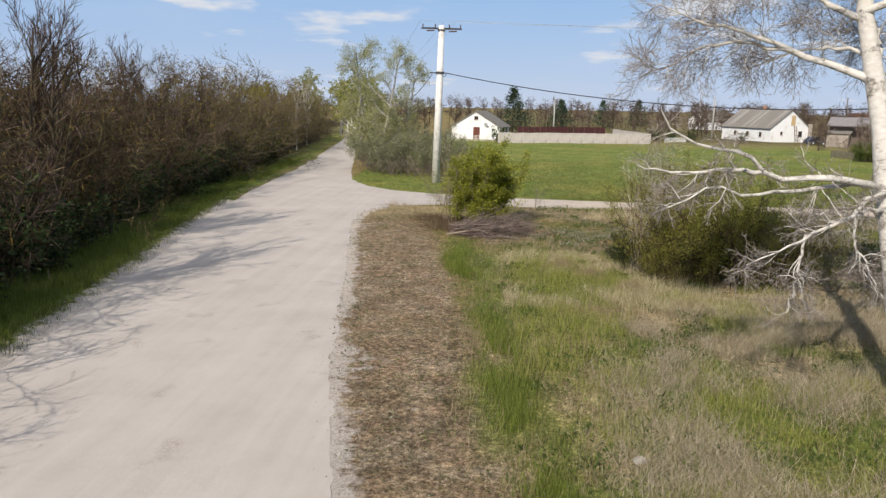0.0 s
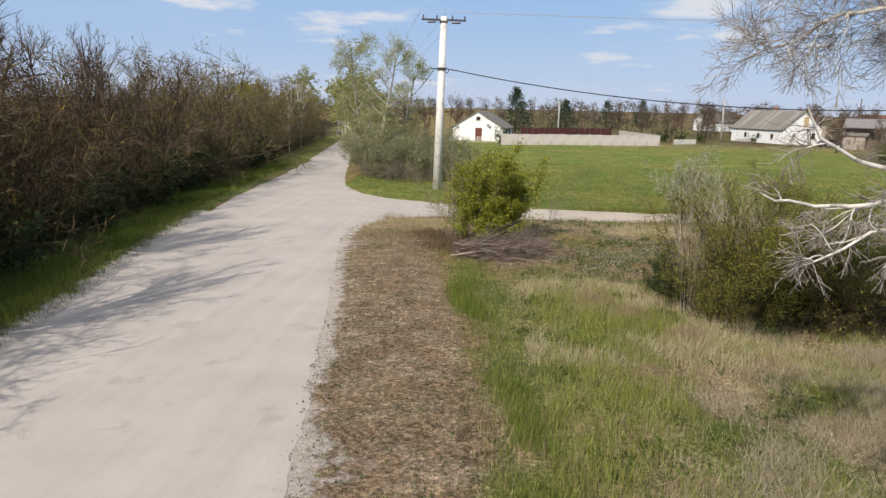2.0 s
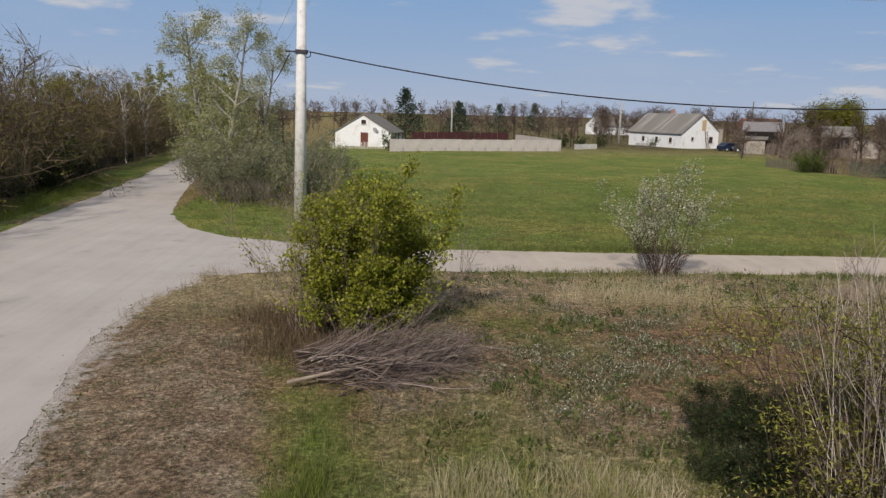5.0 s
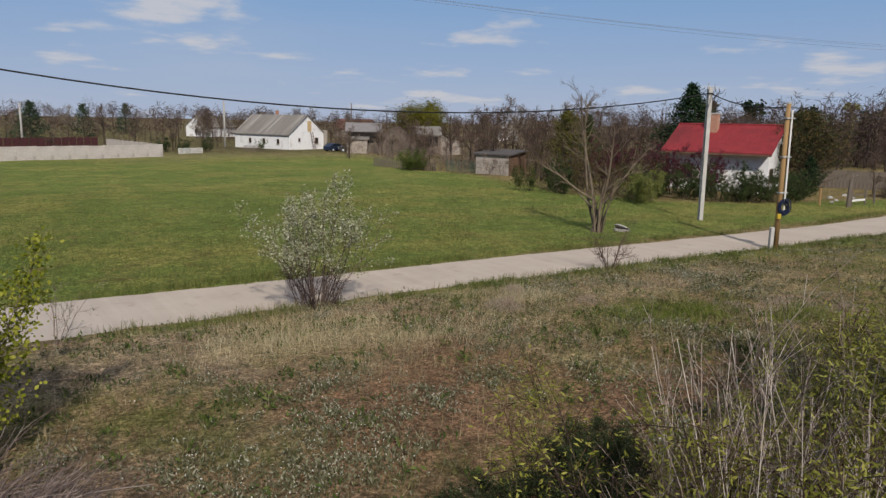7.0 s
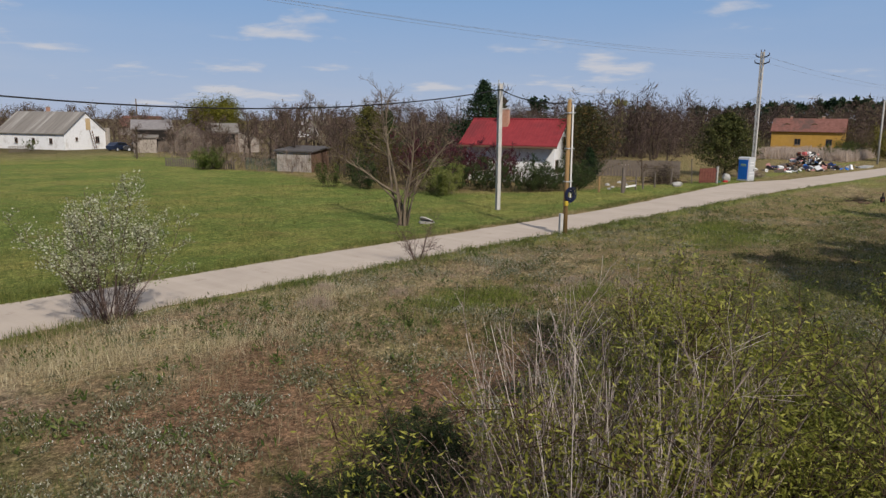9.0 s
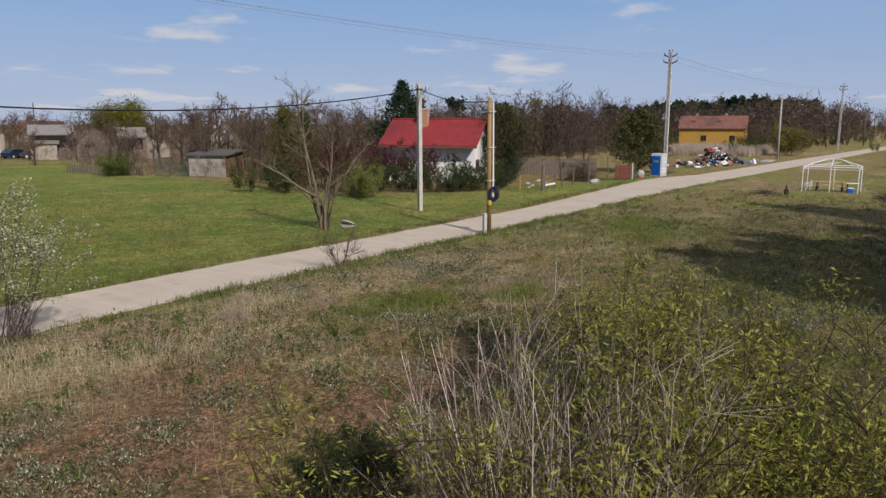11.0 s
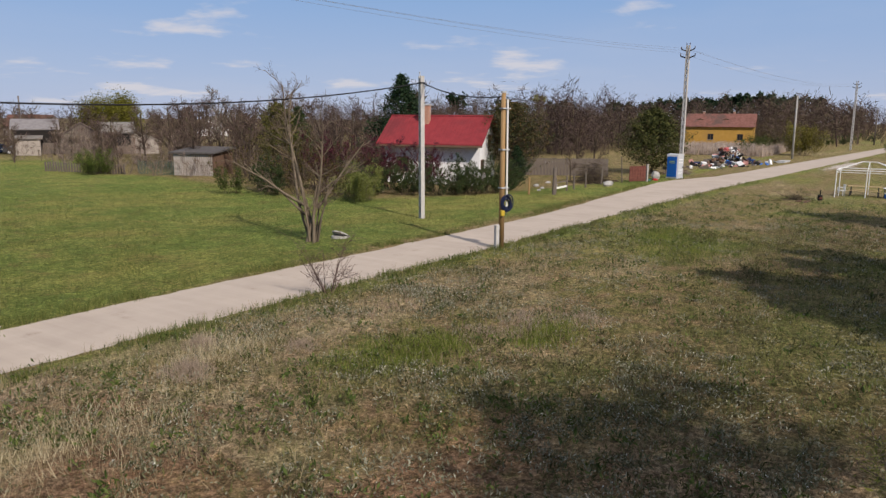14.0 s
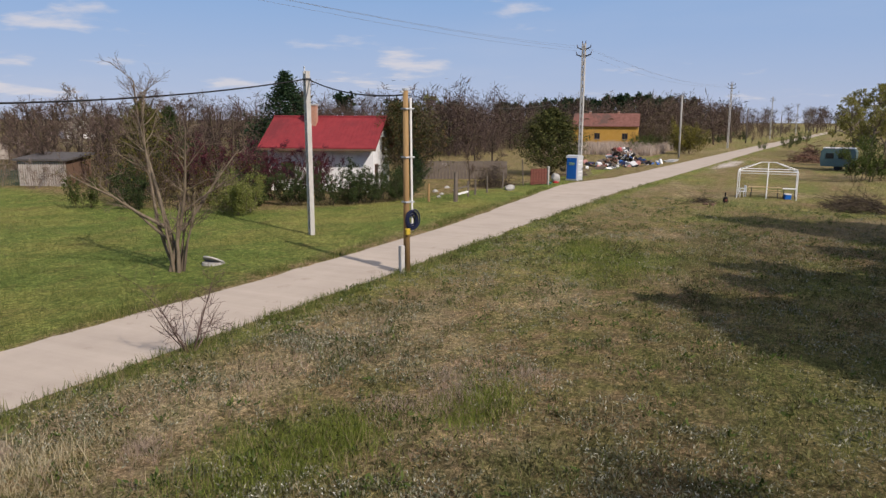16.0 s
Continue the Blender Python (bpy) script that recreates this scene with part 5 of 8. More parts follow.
place(g, -1.35, 34.3, 70, 1.0, copy=False)
g = bush("dry_shrub", "half-bare dry shrub with a few green leaves", 361, 3.6, 20, 0.5, 0.4, 0.014, 7, 0.32, 6, 0.16, 0.005, LEAF_BRIGHT, 1500, 0.06, 0.7, STEM_PALE, TWIG_PALE)
place(g, -2.25, 34.5, 0, 1.0, copy=False)

# brushwood heap
hp = thing("brushwood_heap", "heap of cut grey branches on the grass", "brush heap", (-0.7, 31.75, 0), 6)
nr = np.random.default_rng(5)
HEAP_TWIG = islands("greyish pink cut twigs", [(0, (0.085, 0.062, 0.055)), (0.5, (0.17, 0.13, 0.115)), (1, (0.33, 0.275, 0.245))], 0.9)
N = 230
base = np.stack([nr.uniform(-1.7, 0.9, N), nr.normal(0.15, 0.5, N), nr.uniform(0.03, 0.62, N) ** 1.3], 1)
d = np.stack([np.ones(N), nr.normal(0.12, 0.36, N), nr.normal(0.07, 0.12, N)], 1)
P, R = run(nr, base, d, nr.uniform(0.9, 2.2, N), nr.uniform(0.006, 0.020, N), 6, 0.10, -0.01)
P[..., 2] = np.maximum(P[..., 2], 0.03)
P2, R2 = shoots(nr, P, R, 11, 0.25, 0.75, 34, 4, 0.16, 0.03, 0.006)
P2[..., 2] = np.maximum(P2[..., 2], 0.02)
Pm, Rm = run(nr, np.array([[-1.75, -0.62, 0.16]]), np.array([[1, 0.22, 0.08]]), np.array([3.3]), np.array([0.042]), 7, 0.05, 0)
Ps, Rs = shoots(nr, Pm, Rm, 12, 0.3, 1.3, 28, 5, 0.12, 0.02, 0.017)
Ps[..., 2] = np.maximum(Ps[..., 2], 0.05)
V, F = joined([tubes(P, R, 5), tubes(P2, np.maximum(R2, 0.0035), 3)])
tagged(quads("branchwork", V, F, HEAP_TWIG, hp, smooth=True), kind="stuff")
V, F = tubes(Ps, Rs, 4)
tagged(quads("side_branches", V, F, STEM_PALE, hp, smooth=True), kind="stuff")
V, F = tubes(Pm, Rm, 8)
quads("pale_branch", V, F, STEM_PALE, hp, smooth=True)

# thicket in the middle of the waste ground
STEM_ROSE = islands("pinkish grey stems", [(0, (0.24, 0.18, 0.16)), (0.6, (0.45, 0.37, 0.325)), (1, (0.68, 0.61, 0.55))], 0.85)
k1 = bush("dry_stem_shrub", "tall shrub of pinkish-grey dry upright stems", 370, 3.3, 24, 0.75, 0.40, 0.013, 4, 0.34, 4, 0.13, 0.0035, None, 0, wood=STEM_ROSE, twigs=STEM_ROSE, angle=24, wander=0.08, up=0.02)
place(k1, 5.9, 25.6, 0, 1.0, copy=False)
k1 = bush("dry_stem_shrub", "tall shrub of thin greyish dry stems", 371, 3.4, 26, 0.8, 0.42, 0.012, 5, 0.36, 4, 0.14, 0.0035, None, 0, wood=STEM_ROSE, twigs=TWIG_PURPLE, angle=26, wander=0.08, up=0.02)
place(k1, 5.8, 25.2, 40, 0.95, copy=False)
k1 = bush("dry_stem_shrub", "low tangle of purplish dry stems", 372, 2.6, 30, 0.7, 0.5, 0.009, 6, 0.36, 4, 0.15, 0.0035, None, 0, wood=TWIG_PURPLE, twigs=TWIG_PURPLE, angle=28, wander=0.1, up=0.02)
place(k1, 5.5, 26.0, 80, 0.9, copy=False)
k1 = bush("dry_stem_shrub", "tall spray of pale pinkish dry stems", 373, 3.6, 22, 0.55, 0.18, 0.0075, 5, 0.28, 5, 0.13, 0.0026, None, 0, wood=STEM_ROSE, twigs=STEM_ROSE, angle=26, wander=0.09, up=0.04)
place(k1, 4.85, 24.7, 10, 1.0, copy=False)
k1 = bush("dry_stem_shrub", "tall shrub of whitish bare upright stems", 374, 3.6, 24, 0.7, 0.20, 0.0075, 5, 0.28, 5, 0.13, 0.0026, None, 0, wood=STEM_ROSE, twigs=TWIG_PURPLE, angle=28, wander=0.09, up=0.04)
place(k1, 5.5, 25.0, 130, 1.0, copy=False)
k1 = bush("dry_stem_shrub", "dense spray of thin rosy grey stems", 375, 3.7, 28, 0.7, 0.22, 0.008, 6, 0.28, 6, 0.13, 0.0026, wood=STEM_ROSE, twigs=TWIG_PURPLE, angle=28, wander=0.09, up=0.04)
place(k1, 6.1, 25.3, 200, 1.0, copy=False)
LEAF_THICKET = islands("olive yellow small leaves", [(0, (0.125, 0.135, 0.022)), (0.5, (0.25, 0.255, 0.045)), (1, (0.41, 0.40, 0.10))], 0.55, 0.38)
privets = Kinds(bush("privet_shrub", "tangled shrub with small olive-yellow leaves", 376, 3.0, 20, 0.7, 0.42, 0.018, 9, 0.34, 8, 0.16, 0.005, LEAF_THICKET, 19000, 0.05, 0.3, BARK_BROWN, TWIG_BROWN, group="thicket shrubs", low=0.02, jitter=0.08, wander=0.16, angle=46),
                bush("bramble_shrub", "bare brown tangled shrub with few leaves", 377, 2.6, 20, 0.7, 0.8, 0.016, 9, 0.36, 8, 0.18, 0.005, LEAF_THICKET, 2500, 0.05, 0.6, BARK_BROWN, TWIG_BROWN, group="thicket shrubs", low=0.02, jitter=0.08, wander=0.18, angle=50))
for k, x, y, s in ((0, 5.6, 24.3, 1.16), (1, 6.9, 23.7, 0.95), (0, 5.3, 23.7, 0.55), (0, 6.4, 24.5, 1.16), (1, 7.8, 23.6, 1.0), (1, 5.3, 23.6, 0.75), (1, 8.9, 23.8, 0.9)):
    privets.put(k, x, y, rng.uniform(0, 360), s)
LEAF_WILLOW = islands("narrow willow leaves", [(0, (0.115, 0.135, 0.024)), (0.5, (0.235, 0.25, 0.05)), (1, (0.43, 0.43, 0.12))], 0.5, 0.35)
near_will = Kinds(bush("young_willow", "young willow with narrow yellow-green leaves", 380, 4.3, 19, 0.8, 0.34, 0.02, 9, 0.34, 7, 0.15, 0.005, LEAF_WILLOW, 21000, 0.068, 0.26, BARK_GREY, TWIG_GREY, droop=0.3, group="young willows", low=0.03, jitter=0.09),
                  bush("young_willow", "dense young willow in yellow-green leaf", 382, 4.0, 17, 0.8, 0.36, 0.02, 8, 0.36, 7, 0.15, 0.005, LEAF_WILLOW, 20000, 0.068, 0.27, BARK_BROWN, TWIG_BROWN, droop=0.3, group="young willows", low=0.03, jitter=0.09))
for k, x, y, s in ((1, 8.4, 24.9, 0.66), (0, 9.2, 24.8, 0.66), (1, 7.9, 24.5, 0.74), (0, 10.0, 24.2, 0.66), (1, 7.2, 23.9, 0.88), (0, 8.3, 24.0, 0.74), (0, 7.3, 24.5, 0.74)):
    near_will.put(k, x, y, rng.uniform(0, 360), s)
slim_will = Kinds(bush("young_willow", "slim young willow with drooping yellow-green leaf tips", 384, 4.4, 5, 0.22, 0.14, 0.014, 7, 0.17, 6, 0.09, 0.004, LEAF_WILLOW, 2600, 0.062, 0.2, BARK_GREY, TWIG_GREY, droop=0.3, group="young willows", low=0.4, jitter=0.05))
for x, y, s in ((5.6, 25.75, 0.74), (7.15, 25.75, 0.74), (6.6, 25.0, 0.90), (6.75, 24.6, 0.88), (7.5, 25.3, 0.72), (7.0, 25.9, 0.7)):
    slim_will.put(0, x, y, rng.uniform(0, 360), s)
# real low bushes, but the thicket's shade is put into their leaf colour
low_green = Kinds(bush("low_willow", "low willow regrowth with leaves darkened for shade", 383, 1.5, 20, 0.85, 1.0, 0.012, 7, 0.34, 6, 0.16, 0.005, islands("olive leaves darkened for shade", [(0, (0.015, 0.025, 0.011)), (0.6, (0.032, 0.047, 0.018)), (1, (0.075, 0.095, 0.035))], 0.6, 0.12), 9500, 0.06, 0.5, BARK_BROWN, TWIG_BROWN, group="young willows", low=0.02, jitter=0.07))
# the ones at the thicket's base are added to blacken its gaps
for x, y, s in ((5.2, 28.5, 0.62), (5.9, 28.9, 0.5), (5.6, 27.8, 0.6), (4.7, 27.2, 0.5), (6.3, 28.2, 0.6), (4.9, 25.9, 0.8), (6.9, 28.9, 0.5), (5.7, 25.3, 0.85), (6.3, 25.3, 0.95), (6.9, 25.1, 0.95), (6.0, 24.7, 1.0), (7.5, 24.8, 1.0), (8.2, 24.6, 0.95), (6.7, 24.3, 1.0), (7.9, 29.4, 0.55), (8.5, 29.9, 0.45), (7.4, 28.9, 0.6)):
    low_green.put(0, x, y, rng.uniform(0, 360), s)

# blossom shrub and saplings along the track
g = bush("blossom_shrub", "small tree-shrub in pale blossom with dark purple stems", 390, 3.4, 22, 0.4, 0.6, 0.017, 7, 0.34, 6, 0.15, 0.005, LEAF_BLOSSOM, 9000, 0.06, 0.6, TWIG_PURPLE, TWIG_PURPLE, low=0.32)
place(g, 8.7, 41.2, 0, 1.0, copy=False)
g = bush("sucker_shoots", "low spray of bare purple shoots round the blossom shrub", 393, 1.35, 34, 0.55, 0.75, 0.010, 6, 0.36, 5, 0.18, 0.004, wood=TWIG_PURPLE, twigs=TWIG_PURPLE, low=0.05)
place(g, 8.7, 41.15, 0, 1.0, copy=False)
g = bush("bare_sapling", "small leafless reddish-brown sapling beside the track", 391, 2.1, 8, 0.1, 1.25, 0.020, 6, 0.42, 5, 0.22, 0.006, wood=TWIG_ROSE, twigs=TWIG_ROSE, angle=55)
place(g, 20.6, 40.8, 0, 1.0, copy=False)
g = bush("thin_sapling", "spindly sapling with a few pale leaves", 392, 1.7, 4, 0.1, 0.5, 0.012, 5, 0.4, 4, 0.2, 0.004, LEAF_SILVER, 120, 0.05, wood=BARK_GREY, twigs=TWIG_GREY)
place(g, 1.9, 40.9, 0, 1.0, copy=False)

# bare many-stemmed tree on the meadow's corner
mr = np.random.default_rng(395)
ms = thing("multi_stem_tree", "leafless grey tree with many stems from one stool", "tree", (27.4, 47.9, 0.05), 0)
P0, R0 = stems(mr, 5, 0.25, 2.9, 0.34, 0.075, 8, 0.06, 0.02)
Pl, Rl = run(mr, np.array([[0.1, 0.0, 0.0], [-0.15, 0.2, 0.0], [0.0, 0.1, 0.0]]), np.array([[-0.05, 0.18, 1.0], [0.1, -0.25, 1.0], [-0.12, 0.30, 1.0]]), np.array([7.2, 5.4, 6.6]), np.array([0.10, 0.09, 0.08]), 8, 0.05, 0.02, 0.25)
Pa, Ra = run(mr, np.array([[-0.1, 0.3, 1.6], [-0.15, 0.25, 1.2], [0.1, -0.2, 1.5], [0.15, -0.3, 2.2]]), np.array([[-0.45, 0.75, 0.55], [-0.25, 0.9, 0.75], [0.45, -0.7, 0.95], [0.3, -0.75, 0.6]]), np.array([3.6, 3.0, 3.6, 2.6]), np.array([0.07, 0.06, 0.065, 0.05]), 8, 0.07, 0.02, 0.3)
S, Q = np.concatenate([P0, Pl, Pa]), np.concatenate([R0, Rl, Ra])
P1, R1 = shoots(mr, S, Q, 3, 0.5, 1.2, 40, 5, 0.13, 0.04, 0.024)
Pt, Rt = shoots(mr, Pl, Rl, 10, 0.55, 2.1, 42, 5, 0.12, 0.06, 0.026)
P1, R1 = np.concatenate([P1, Pt]), np.concatenate([R1, Rt])
P2, R2 = shoots(mr, P1, R1, 4, 0.15, 0.9, 42, 4, 0.15, 0.03, 0.011)
P3, R3 = shoots(mr, P2, R2, 4, 0.15, 0.45, 38, 2, 0.1, 0.03, 0.007)
V, F = joined([tubes(S, Q, 7), tubes(P1, R1, 4), tubes(P2, np.maximum(R2, 0.007), 3)])
quads("trunk", V, F, surface("olive grey bark", (0.11, 0.086, 0.062), (0.23, 0.185, 0.13), 10, 0.95, stain=(0.10, 0.08, 0.06), bumps=0.4, stretch=(1, 1, 0.3)), ms, smooth=True)
V, F = tubes(P3, np.maximum(R3, 0.005), 3)
tagged(quads("branchwork", V, F, TWIG_ROSE, ms), kind="stuff")

# birch by the start of the way
rngb = np.random.default_rng(42)
bt = thing("old_birch", "old white-barked birch with drooping leafless branches", "tree", (8.04, 13.92, 0), 0)
P0 = np.array([[0, 0, -0.1], [-0.2, 0.2, 1.4], [-0.42, 0.44, 2.9], [-0.65, 0.68, 4.33], [-0.77, 0.83, 5.34], [-0.95, 0.98, 6.24], [-1.24, 1.18, 7.64], [-1.3, 1.2, 9.5], [-0.7, 1.0, 11.2], [0.3, 0.6, 13.4]])[None]
R0 = np.array([0.27, 0.25, 0.23, 0.215, 0.2, 0.185, 0.15, 0.12, 0.07, 0.02])[None]


def limb(pts, r0, r1, k=14):
    pts = np.array(pts, float)
    s = np.concatenate([[0], np.cumsum(np.linalg.norm(np.diff(pts, axis=0), axis=1))])
    t = np.linspace(0, s[-1], k)
    P = np.stack([np.interp(t, s, pts[:, i]) for i in range(3)], 1)
    P[1:-1] += rngb.normal(size=(k - 2, 3)) * 0.03
    return P, np.linspace(r0, r1, k)


low_limbs = [limb([(-0.6, 0.62, 4.2), (-1.25, 0.28, 4.42), (-2.19, -0.32, 4.5), (-2.84, -0.02, 4.47), (-3.26, -0.12, 4.58), (-3.56, -0.32, 4.9), (-3.86, -0.47, 4.95), (-4.45, -0.62, 5.02), (-4.93, -0.72, 5.18), (-5.19, -0.77, 5.38), (-5.33, -0.82, 5.67)], 0.082, 0.012),
             limb([(-3.26, -0.12, 4.58), (-4.11, -0.32, 4.62), (-4.76, -0.42, 4.54), (-5.19, -0.52, 4.56), (-5.67, -0.62, 4.71)], 0.045, 0.01),
             limb([(-1.21, 0.28, 4.40), (-2.45, -0.12, 4.28), (-3.63, -0.52, 4.19), (-4.19, -0.62, 4.36), (-4.84, -0.72, 4.06), (-5.29, -0.82, 3.87)], 0.05, 0.01),
             limb([(-0.62, 0.62, 4.25), (-1.27, 0.08, 4.13), (-1.63, -0.32, 3.81), (-2.18, -0.52, 3.69), (-2.56, -0.62, 3.52), (-2.95, -0.82, 3.25), (-3.39, -0.97, 3.14), (-3.67, -1.02, 3.01)], 0.06, 0.008),
             limb([(-2.56, -0.62, 3.52), (-2.63, -0.67, 3.04), (-2.69, -0.72, 2.56), (-2.82, -0.82, 2.09)], 0.032, 0.008),
             limb([(-1.63, -0.32, 3.81), (-1.71, -0.52, 3.47), (-1.53, -0.62, 3.14), (-1.32, -0.72, 2.5)], 0.03, 0.008),
             limb([(-0.58, 0.6, 3.84), (-1.35, -0.02, 3.9), (-2.03, -0.52, 3.78), (-2.6, -0.8, 3.9)], 0.05, 0.01)]
mid_limbs = [limb([(-0.95, 0.98, 6.2), (-1.22, 1.08, 6.39), (-1.59, 1.28, 6.59), (-2.01, 1.38, 6.72), (-2.37, 1.48, 6.87), (-2.9, 1.48, 7.09), (-3.33, 1.38, 7.18), (-3.85, 1.38, 7.32), (-4.53, 1.28, 7.5), (-5.08, 1.18, 7.69)], 0.085, 0.010),
             limb([(-2.37, 1.48, 6.87), (-2.98, 1.58, 7.03), (-3.74, 1.68, 7.03), (-4.24, 1.68, 6.89), (-4.7, 1.58, 6.56), (-5.31, 1.48, 6.34)], 0.05, 0.01),
             limb([(-1.06, 1.05, 6.75), (-1.36, 1.48, 6.98), (-1.7, 1.88, 6.94), (-2.1, 2.18, 6.89), (-2.81, 2.38, 6.63)], 0.05, 0.01),
             limb([(-1.2, 1.16, 7.4), (-1.72, 1.28, 7.64), (-2.01, 1.38, 7.84), (-2.6, 1.38, 8.25), (-3.4, 1.3, 8.5), (-4.3, 1.2, 8.4)], 0.07, 0.012),
             limb([(-1.0, 1.0, 6.4), (-0.5, 1.9, 7.1), (-0.2, 2.9, 7.5), (-0.1, 3.8, 7.3)], 0.06, 0.012)]
high_limbs = [limb([(-0.75, 0.8, 5.0), (0.3, 1.4, 5.8), (1.3, 2.0, 6.5), (2.4, 2.7, 6.8)], 0.08, 0.02),
              limb([(-1.25, 1.1, 7.6), (-0.4, 0.3, 8.0), (0.6, -0.6, 8.8), (1.6, -1.6, 9.0)], 0.08, 0.02),
              limb([(-1.3, 1.2, 8.4), (-2.2, 1.0, 9.2), (-3.1, 0.7, 9.8), (-4.0, 0.5, 9.9)], 0.06, 0.012),
              limb([(-1.3, 1.2, 8.8), (-1.0, 2.2, 9.8), (-0.6, 3.1, 10.6), (-0.2, 4.1, 10.8)], 0.06, 0.015),
              limb([(-1.2, 1.1, 9.6), (-1.9, 1.9, 10.8), (-2.6, 2.6, 11.6)], 0.05, 0.012)]
# upper limbs out of view, spread to throw the crown's ground shadow
for k in range(16):
    z, a = 9.1 + 0.2 * k, 2.4 * k
    c, q = math.cos(a), math.sin(a)
    w = 3.7 - 0.09 * k
    x0 = -1.15 + 0.085 * k
    high_limbs.append(limb([(x0, 0.85, z), (x0 + 0.7 + w * 0.35 * c, 0.6 + w * 0.35 * q, z + 0.9), (x0 + 1.5 + w * 0.75 * c, 0.5 + w * 0.75 * q, z + 1.2), (x0 + 1.9 + w * c, 0.4 + w * q, z + 0.9)], 0.05, 0.012))


def twigs_of(group, n2, l2, r2, n3, l3, n4, l4, t0=0.15):
    P = np.stack([p for p, _ in group])
    R = np.stack([r for _, r in group])
    Pa, Ra = shoots(rngb, P, R, n2, t0, l2, 55, 7, 0.24, -0.01, r2)
    Pb, Rb = shoots(rngb, Pa, Ra, n3, 0.12, l3, 48, 5, 0.22, -0.03, r2 * 0.55)
    Pc, Rc = shoots(rngb, Pb, Rb, n4, 0.15, l4, 42, 3, 0.15, -0.06, r2 * 0.3)
    return (Pa, np.maximum(Ra, 0.005)), (Pb, np.maximum(Rb, 0.0036)), (Pc, np.maximum(Rc, 0.0026))


V, F = tubes(P0, R0, 14)
quads("trunk", V, F, BARK_BIRCH, bt, smooth=True)
for P, R in low_limbs + mid_limbs + high_limbs:
    V, F = tubes(P[None], R[None], 8)
    quads("limb", V, F, BARK_BIRCH, bt, smooth=True)
TWIG_BIRCH = islands("pale birch twigs", [(0, (0.14, 0.115, 0.10)), (0.5, (0.26, 0.225, 0.205)), (1, (0.48, 0.445, 0.41))], 0.9)
ta, tb, tc_ = twigs_of(low_limbs, 11, 1.0, 0.012, 9, 0.5, 6, 0.26)
ua, ub, uc = twigs_of(mid_limbs, 21, 1.5, 0.011, 11, 0.75, 7, 0.36)
va, vb, vc = twigs_of(high_limbs, 14, 1.7, 0.012, 7, 0.8, 3, 0.4)
V, F = joined([tubes(*ta, 5), tubes(*ua, 5)])
tagged(quads("branchwork", V, F, BARK_BIRCH, bt, "white-barked side branches", smooth=True), kind="stuff")
V, F = joined([tubes(*q, 3) for q in (tb, tc_, ub, uc, va, vb, vc)])
tagged(quads("branchwork", V, F, TWIG_BIRCH, bt), kind="stuff")
P2 = va[0]
# leaves added to the unseen top only to thicken that shadow
C = along(rngb, P2, 9000, 0.1, 0.2)
V, F = leaves(rngb, C, 0.21, 0.6)
tagged(quads("crown", V, F, LEAF_POPLAR, bt, "unseen leaves added for the upper crown's shadow"), kind="stuff")
# trees out of view behind the ground's shadows; the last four only deepen them
shade = Kinds(tree("tall_tree", "unseen tall tree that shades the waste ground", 490, 14, 0.28, BARK_GREY, TWIG_GREY, LEAF_POPLAR, 9500, 0.84, n1=18, l1=0.34, n2=6, l2=0.15, n3=3, l3=0.07, bole=0.4, twig=0.015, k2=3, group="tall trees"))
for k, (x, y, s) in enumerate(((24.9, 15.0, 0.84), (28.0, 15.3, 0.74), (26.8, 14.2, 0.74), (29.5, 14.0, 0.66), (41.0, 11.5, 0.92), (44.0, 12.6, 0.95), (46.5, 11.0, 0.92), (30.5, 16.2, 0.66), (27.0, 11.8, 0.86), (32.5, 10.6, 0.78), (22.6, 12.8, 0.80), (23.6, 15.6, 0.66), (24.4, 17.6, 0.64), (26.6, 16.6, 0.66), (37.5, 8.5, 0.9), (25.8, 13.2, 0.9), (31.0, 13.0, 0.85), (23.4, 9.4, 1.08), (26.6, 8.8, 1.1), (29.8, 9.2, 1.06), (33.0, 8.8, 1.02))):
    shade.put(0, x, y, 67 * k, s)

# garden round the red-roofed house
LEAF_LIME = islands("pale olive leaves", [(0, (0.10, 0.125, 0.028)), (0.5, (0.19, 0.215, 0.055)), (1, (0.32, 0.335, 0.11))], 0.55, 0.35)
darks = Kinds(*[bush("garden_shrub", lab, 400 + i, 3.0, 12, 0.8, 0.7, 0.02, 7, 0.36, 5, 0.16, 0.007, [LEAF_DARK, LEAF_DARK, LEAF_GREEN, LEAF_BUD][i], [5200, 5200, 5200, 900][i], 0.10, 0.6, BARK_BROWN, [TWIG_BROWN, TWIG_BROWN, TWIG_BROWN, TWIG_ROSE][i], group="garden shrubs", low=0.05)
                for i, lab in enumerate(["dark green dense garden shrub", "dark leafy shrub in front of the house", "mid-green rounded garden shrub", "half-bare brown shrub with olive buds"])])
